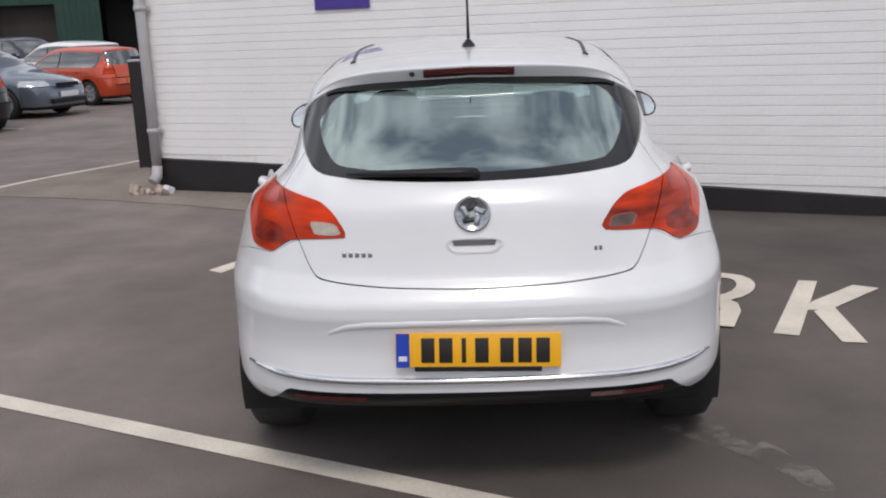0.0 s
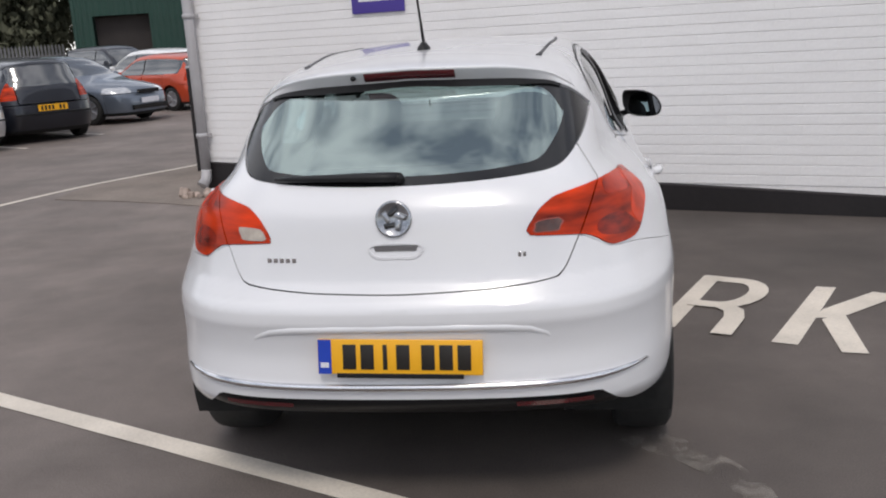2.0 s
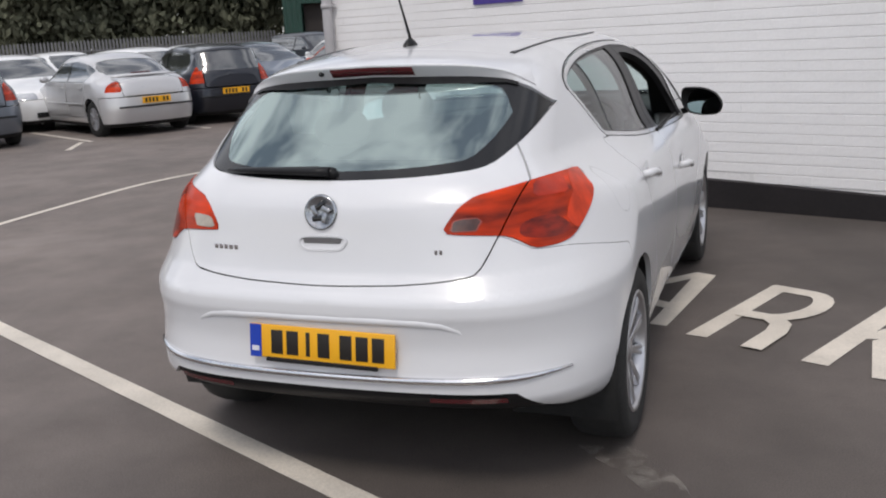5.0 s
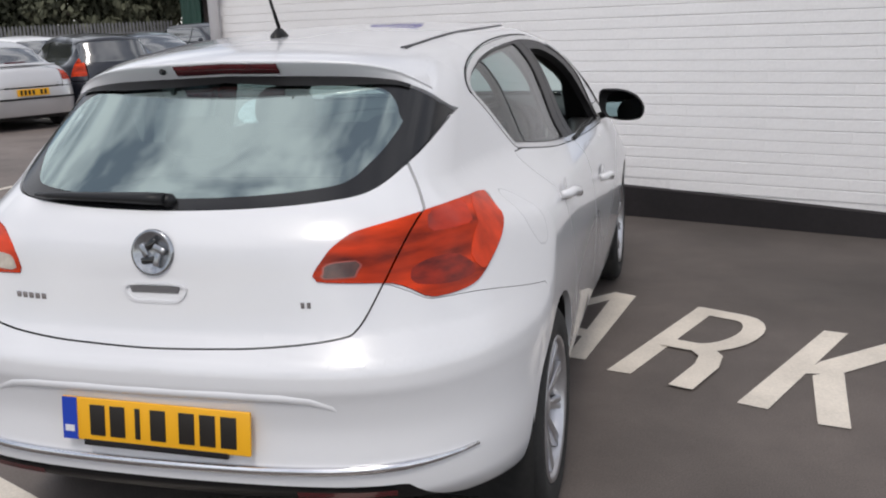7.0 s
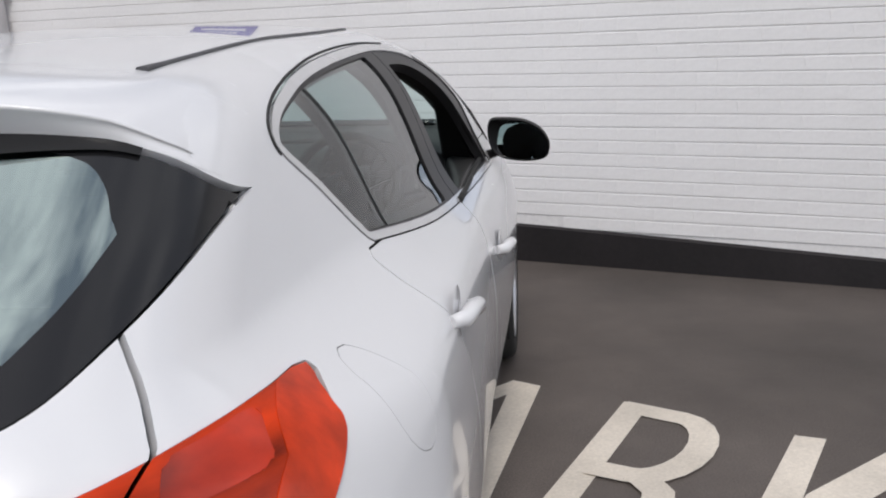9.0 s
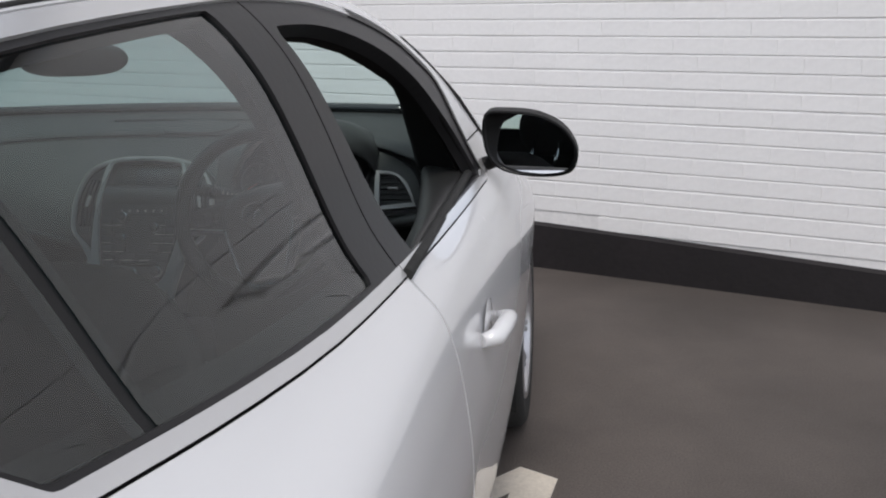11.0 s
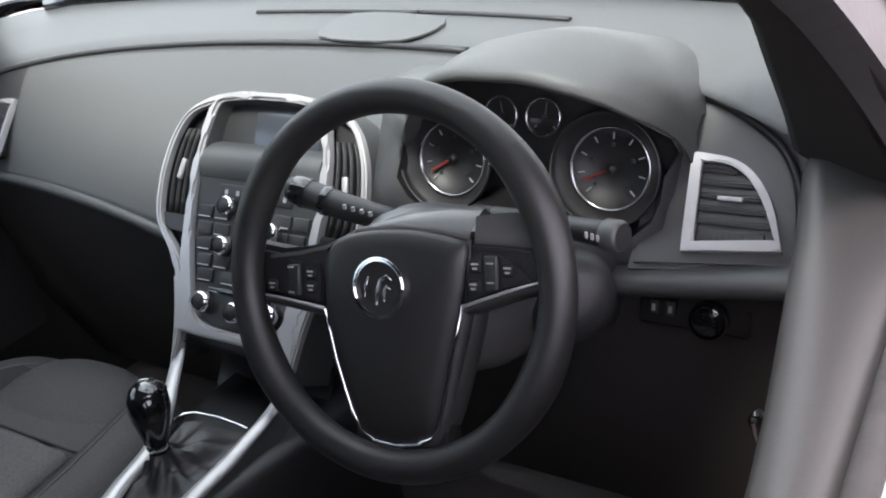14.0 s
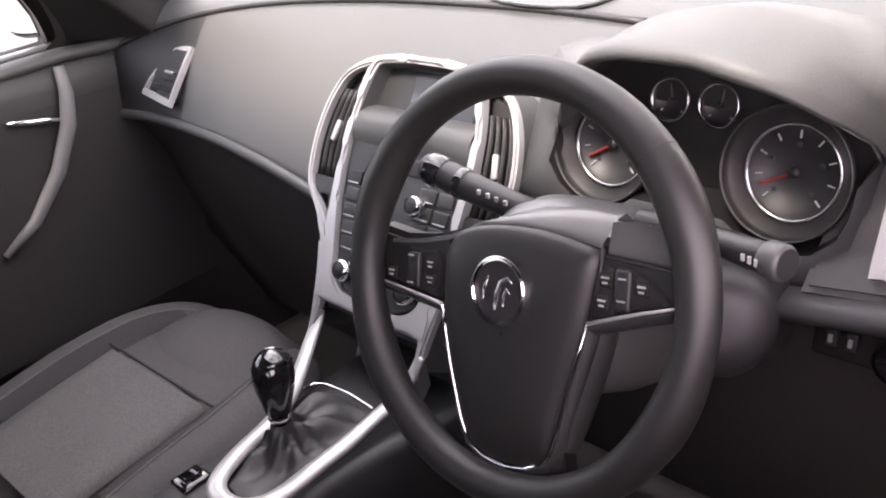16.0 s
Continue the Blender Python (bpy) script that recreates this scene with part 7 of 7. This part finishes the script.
def parked_car(kind, paint, label, at):
    """A parked car: skin cut into body and windows, lamps, plates, wheels."""
    sp = dict(ASTER)
    sp.update(SPECS[kind])
    tall = 0.16 if kind == "offroader" else 0.0
    sp["side"] = [(z + (tall if z > 0.9 else 0), w * 0.97) for z, w in ASTER["side"]]
    sp["cabin"] = [(0.3, 0.92), (1.3, 0.96), (2.0, 1.0), (3.0, 0.98), (3.6, 0.95)]
    f = hull_of(**sp, waist=0.92 + tall)
    c = thing("parked_car", label, "car", at, group="cars parked across the yard")
    r = skin(f, (-1.0, -0.12, 0.1), (1.0, sp["length"] + 0.1, 1.8), 0.042)
    low, r = cut(r, lambda P, N: P[:, 2] - 0.24)
    wheels = (0.80, sp["length"] - 0.93)
    for wy in wheels:
        _, r = cut(r, lambda P, N: np.where(np.abs(P[:, 0]) > 0.55, np.hypot(P[:, 1] - wy, P[:, 2] - 0.32) - 0.365, BIG))
    roof = curve(sp["roof"])
    belt, head = 0.97 + tall, 0.075
    y0 = {"saloon": 0.95, "estate": 0.45, "offroader": 0.36}[kind]
    sidew, r = cut(r, lambda P, N: np.maximum.reduce([np.where(np.abs(N[:, 0]) > 0.45, -BIG, BIG), belt - P[:, 2], P[:, 2] - roof(P[:, 1]) + head + 0.06, y0 - P[:, 1] + 0.3 * (1.2 - P[:, 2]), P[:, 1] - 2.95]))
    backw, r = cut(r, lambda P, N: np.maximum.reduce([np.where((N[:, 1] < -0.35) & (np.abs(P[:, 0]) < 0.62), -BIG, BIG), belt + (0.10 if kind == "saloon" else 0.04) - P[:, 2], P[:, 2] - 1.37 - tall]))
    frontw, r = cut(r, lambda P, N: np.maximum.reduce([np.where((N[:, 1] > 0.3) & (np.abs(P[:, 0]) < 0.66), -BIG, BIG), belt + 0.06 - P[:, 2], P[:, 2] - 1.40 - tall]))
    lamp, r = cut(r, lambda P, N: np.maximum.reduce([P[:, 1] - 0.30, np.where(N[:, 1] < 0.2, -BIG, BIG), 0.56 - np.abs(P[:, 0]), 0.78 - P[:, 2], P[:, 2] - (0.98 if kind == "saloon" else 1.08)]))
    hl, r = cut(r, lambda P, N: np.maximum.reduce([sp["length"] - 0.55 - P[:, 1], 0.40 - np.abs(P[:, 0]), 0.64 - P[:, 2], P[:, 2] - 0.76]))
    deck = 1.02 if kind == "saloon" else 1.36 + tall
    lid, r = cut(r, lambda P, N: np.maximum.reduce([P[:, 1] - (0.50 if kind == "saloon" else 0.42), np.abs(P[:, 0]) - 0.55, 0.70 - P[:, 2], P[:, 2] - deck]), 0.016)
    tail, r = cut(r, lambda P, N: np.maximum(P[:, 2] - 0.69, P[:, 1] - 0.42), 0.012)
    nose_, r = cut(r, lambda P, N: np.maximum(P[:, 2] - 0.63, sp["length"] - 0.50 - P[:, 1]), 0.012)
    for d0, d1 in ((1.02, 1.93), (1.95, 3.02)):
        dr, r = cut(r, lambda P, N: np.maximum.reduce([np.where(np.abs(N[:, 0]) > 0.3, -BIG, BIG), d0 - P[:, 1], P[:, 1] - d1, 0.34 - P[:, 2], P[:, 2] - belt + 0.006, 0.43 - np.hypot(P[:, 1] - 0.80, P[:, 2] - 0.32)]), 0.012)
        for sgn, h_ in zip((-1, 1), halves(dr)):
            door = part("door", sheet(h_, "door", 0.03), PAINTS[paint], c)
            part("door_handle", block(0.02, 0.16, 0.025, 0.006, at=(sgn * 0.885, d0 + 0.16, 0.86)), PAINTS[paint], door)
            part("side_strip", block(0.015, d1 - d0 - 0.06, 0.03, 0.005, at=(sgn * 0.884, (d0 + d1) / 2, 0.58)), BLACK_TRIM if paint == "black" else PAINTS[paint], door)
    body = part("body", sheet(r, "body", 0.03), PAINTS[paint], c)
    part("tailgate", sheet(lid, "tailgate", 0.03), PAINTS[paint], c)
    part("rear_bumper", sheet(tail, "rear_bumper", 0.03), PAINTS[paint], c)
    part("front_bumper", sheet(nose_, "front_bumper", 0.03), PAINTS[paint], c)
    if kind == "saloon":
        part("boot_lip", tube([(x, 0.33 + 0.16 * x * x, 1.045 - 0.03 * x * x) for x in np.linspace(-0.60, 0.60, 9)], 0.016, 8), PAINTS[paint], c)
        part("high_brake_lamp", block(0.34, 0.03, 0.022, 0.004, at=(0, 0.52, 1.085), turn=(30, 0, 0)), DARK_RED, c)
    part("underside", sheet(low, "underside", 0), UNDER, c)
    for nm, pt in (("side_window", sidew), ("tail_lamp", lamp), ("headlamp", hl)):
        for h_ in halves(pt):
            if len(h_[2]):
                pieces = cut(h_, lambda P, N: P[:, 1] - 1.94, 0.045) if nm == "side_window" else (h_,)
                for pc_ in pieces:
                    part(nm, sheet(pc_, nm, 0.02, -0.006 if nm == "side_window" else 0.003), {"side_window": CAR_GLASS, "tail_lamp": RED_LENS, "headlamp": HEADLAMP}[nm], c)
    part("rear_window", sheet(backw, "rear_window", 0.02, -0.006), CAR_GLASS, c)
    part("windscreen", sheet(frontw, "windscreen", 0.02, -0.006), CAR_GLASS, c)
    rz = 0.62 if kind != "offroader" else 0.72
    part("number_plate", block(0.52, 0.01, 0.11, 0.002, at=(0, -0.045, rz)), PLATE_YELLOW, c, "yellow rear number plate")
    for k in range(7):
        if k != 4:
            part("plate_mark", block(0.036, 0.004, 0.075, 0, at=(-0.195 + 0.065 * k, -0.051, rz)), PLATE_BLACK, c)
    part("number_plate", block(0.52, 0.01, 0.11, 0.002, at=(0, sp["length"] + 0.012, 0.47)), SIGN_WHITE, c, "white front number plate")
    part("grille", block(0.62, 0.05, 0.09, 0.01, at=(0, sp["length"] - 0.03, 0.66)), GLOSS_BLACK, c)
    part("lower_grille", block(1.0, 0.05, 0.10, 0.01, at=(0, sp["length"] - 0.02, 0.34)), GLOSS_BLACK, c)
    part("bumper_strip", block(1.35, 0.03, 0.03, 0.008, at=(0, -0.02, 0.52)), BLACK_TRIM, c)
    for sgn in (-1, 1):
        part("door_mirror", pillow(0.085, 0.05, 0.06, (sgn * 0.96, 2.75, belt + 0.04)), PAINTS[paint], c)
        for wy in wheels:
            w = part("wheel", lathe([(0.20, -0.09), (0.30, -0.095), (0.318, -0.06), (0.318, 0.06), (0.30, 0.095), (0.21, 0.085)], 28), RUBBER, c, at=pose(sgn * 0.74, wy, 0.318, 0, 90 * sgn, 0))
            part("rim", lathe([(0.205, 0.086), (0.195, 0.09), (0.17, 0.06), (0.05, 0.075), (0.001, 0.078)], 28), ALLOY, w)
            for k in range(6):
                part("spoke", block(0.15, 0.035, 0.02, 0.006, at=(0.115, 0, 0.082)), ALLOY, w, at=pose(0, 0, 0, 0, 0, 60 * k))
    return c


parked_car("saloon", "silver", "silver saloon parked with its tail to the yard", pose(-9.10, 11.28, 0, 0, 0, 61))
parked_car("estate", "black", "black hatchback parked beside a silver saloon", pose(-8.60, 13.06, 0, 0, 0, 51))
blue = parked_car("saloon", "blue", "blue-grey saloon parked with its nose to the yard", pose(-12.76, 18.06, 0, 0, 0, -108))
parked_car("estate", "orange", "orange-red hatchback parked by the building", pose(-8.05, 19.6, 0, 0, 0, 62) @ Matrix.Scale(0.92, 4))
parked_car("estate", "white", "white estate parked behind an orange car", pose(-9.9, 23.4, 0, 0, 0, 62))
parked_car("estate", "grey", "grey estate parked with its tail to the yard", pose(-11.0, 9.05, 0, 0, 0, 58))
parked_car("estate", "white", "white estate parked nose to the yard in the second row", pose(-14.2, 15.9, 0, 0, 0, -106))
w2 = parked_car("estate", "white", "white estate parked far across the yard", pose(-18.2, 24.3, 0, 0, 0, -115))
parked_car("saloon", "teal", "pale teal saloon parked far across the yard", pose(-17.1, 25.8, 0, 0, 0, -115))
parked_car("offroader", "black", "dark off-road car parked far across the yard", pose(-15.7, 27.2, 0, 0, 0, -115))
copy_thing(w2, pose(-20.8, 21.0, 0, 0, 0, -115))
copy_thing(w2, pose(-16.2, 14.2, 0, 0, 0, -115))

# green clad building
BLD = Matrix.Translation((-20.6, 36.5, 0)) @ Matrix.Rotation(radians(14), 4, "Z")
hall = thing("industrial_hall", "dark green clad hall with open dark doorways", "building", BLD)
def ribbed(x0, x1, z0, z1):
    bm = bmesh.new()
    n = int((x1 - x0) / 0.25) * 4
    pr = [0, 0, -0.035, -0.035]
    last = None
    for k in range(n + 1):
        x = x0 + (x1 - x0) * k / n
        q = (bm.verts.new((x, pr[k % 4], z0)), bm.verts.new((x, pr[k % 4], z1)))
        if last:
            bm.faces.new((last[0], q[0], q[1], last[1]))
        last = q
    return bm


for x0, x1, z0, z1 in ((0, 0.8, 0, 6), (0.8, 3.2, 3.0, 6), (3.2, 5.0, 0, 6), (5.0, 8.6, 3.4, 6), (8.6, 16, 0, 6)):
    part("cladding", ribbed(x0, x1, z0, z1), GREEN_CLAD, hall)
part("side_cladding", block(0.06, 14, 6, 0.01, at=(-0.03, 7, 3)), GREEN_CLAD, hall)
# dark boards set back in the doorways stand for the unlit inside
part("door_leaf", block(2.4, 0.06, 3.0, 0.01, at=(2.0, 0.5, 1.5)), DARK_DOOR, hall, "dark brown doorway")
part("door_leaf", block(3.6, 0.06, 3.4, 0.01, at=(6.8, 1.8, 1.7)), UNDER, hall, "black board for the unlit inside of the open doorway")
part("roof", block(16.4, 14.4, 0.2, 0.02, at=(8, 7, 6.1)), FENCE, hall)
part("back_wall", block(16, 0.1, 6, 0.0, at=(8, 13.9, 3)), DARK_DOOR, hall)


def tree(at, high, spread, seed):
    """A tapered trunk with limbs, and a crown of leaves in clumps."""
    rnd = random.Random(seed)
    t = thing("tree", "dark leafy tree behind the car park", "tree", at, group="trees behind the car park")
    bm = tube([(0, 0, 0), (rnd.uniform(-0.2, 0.2), 0, high * 0.3), (rnd.uniform(-0.4, 0.4), rnd.uniform(-0.3, 0.3), high * 0.7)], [0.28, 0.2, 0.07], 9, up=(0, 1, 0))
    trunk = part("trunk", bm, BARK, t)
    tips = []
    for k in range(9):
        a, z = rnd.uniform(0, 6.28), high * rnd.uniform(0.12, 0.65)
        tip = Vector((math.cos(a) * spread * rnd.uniform(0.5, 0.95), math.sin(a) * spread * rnd.uniform(0.5, 0.95), z + high * rnd.uniform(0.1, 0.3)))
        tips.append(tip)
        part("limb", tube([(0, 0, z), tip * 0.5 + Vector((0, 0, z * 0.5)), tip], [0.09, 0.06, 0.02], 6, up=(0.3, 1, 0)), BARK, trunk)
    V, F = [], []
    for k in range(150):
        b = rnd.choice(tips) if rnd.random() < 0.4 else Vector((0, 0, high * rnd.uniform(0.12, 0.95)))
        c = b + Vector((rnd.gauss(0, spread * 0.33), rnd.gauss(0, spread * 0.33), rnd.gauss(0, high * 0.10)))
        c.z = max(0.5, c.z)
        for j in range(70):
            p = c + Vector((rnd.gauss(0, 0.45), rnd.gauss(0, 0.45), rnd.gauss(0, 0.35)))
            e = Euler((rnd.uniform(0, 6), rnd.uniform(0, 6), rnd.uniform(0, 6))).to_matrix()
            s = rnd.uniform(0.13, 0.26)
            i = len(V)
            V += [p + e @ Vector(q) * s for q in ((-1, 0, 0), (0, -0.55, 0.1), (1, 0, 0), (0, 0.55, 0.1))]
            F.append((i, i + 1, i + 2, i + 3))
    part("crown", mesh_of("crown", V, F, smooth=False), LEAF, t)


for k in range(15):
    s = k / 14
    tree(pose(-25.5 - 34 * s + random.uniform(-1, 1), 43 - 30 * s + random.uniform(-2, 2), 0), random.uniform(8, 11.5), random.uniform(2.8, 3.6), 100 + k)
for k in range(3):
    tree(pose(-30 - 6 * k, 50 - 4 * k, 0), 12, 4.0, 140 + k)
fence = thing("boundary_fence", "grey metal palisade fence behind the parked cars", "fence")
fa, fb = Vector((-22, 38, 0)), Vector((-54, 9.5, 0))
f_turn = math.degrees(math.atan2(fb.y - fa.y, fb.x - fa.x))
pale_mesh = bpy.data.meshes.new("pale")
bmp = plate_of([(-0.045, 0.0), (0.045, 0.0), (0.045, 1.86), (0.0, 1.95), (-0.045, 1.86)], 0.03, at=pose(0, 0.015, 0, 90, 0, 0))
bmp.to_mesh(pale_mesh)
bmp.free()
pale_mesh.materials.append(FENCE)
for k in range(280):
    q = fa.lerp(fb, (k + 0.5) / 280)
    part("pale", pale_mesh, None, fence, at=pose(q.x, q.y, 0, 0, 0, f_turn))
for z in (0.35, 1.45):
    q = (fa + fb) / 2
    part("rail", block((fb - fa).length, 0.05, 0.06, 0.006, at=(0, 0.05, z)), FENCE, fence, at=pose(q.x, q.y, 0, 0, 0, f_turn))

# ---- brickwork of the white wall ----
COURSE, BRICK_LONG = 0.078, 0.225


def brick_mesh(long):
    """A brick's face, rounded along its bed edges, its ends filled with paint."""
    h, d = COURSE / 2 - 0.0028, 0.006
    prof = [(d, -h), (-d + 0.003, -h), (-d + 0.0008, -h + 0.0012), (-d, -h + 0.004), (-d, h - 0.004), (-d + 0.0008, h - 0.0012), (-d + 0.003, h), (d, h)]
    half = long / 2 - 0.0004
    V = [(x, y, z) for x in (-half, half) for y, z in prof]
    n = len(prof)
    F = [(k, (k + 1) % n, n + (k + 1) % n, n + k) for k in range(n)] + [tuple(range(n))[::-1], tuple(range(n, 2 * n))]
    me = mesh_of("brick", V, F, smooth=False)
    me.materials.append(BRICK)
    return me


whole_brick = brick_mesh(BRICK_LONG)
near, far = [], []
for row in range(34):
    z = 0.06 + COURSE * (row + 0.5)
    shift = BRICK_LONG / 2 * (row % 2)
    for col in range(44):
        u = shift + BRICK_LONG * (col + 0.5)
        if z < foot(u) + COURSE * 0.35 or u > WALL_LONG - 0.2:
            continue
        p = (u, 0.0085 + random.uniform(-0.0005, 0.0005), z + 0.0015 * math.sin(u * 1.7 + row))
        turn = (random.uniform(-0.5, 0.5), 0, random.uniform(-0.1, 0.1))
        (near if 4.3 < u < 8.4 and z < 1.5 and len(near) < 300 else far).append((p, turn))
for p, turn in near:
    b = new("brick", whole_brick)
    b.parent = wall_north
    b.matrix_basis = pose(*p, *turn)
base_v = np.array([v.co for v in whole_brick.vertices])
base_f = [list(f.vertices) for f in whole_brick.polygons]
V, F = [], []
for p, turn in far:
    m = np.array(pose(*p, *turn))
    i = len(V)
    V += (base_v @ m[:3, :3].T + m[:3, 3]).tolist()
    F += [[k + i for k in f] for f in base_f]
rest_bricks = part("brickwork", mesh_of("brickwork", V, F, smooth=False), BRICK, wall_north)
tagged(rest_bricks, kind="stuff")
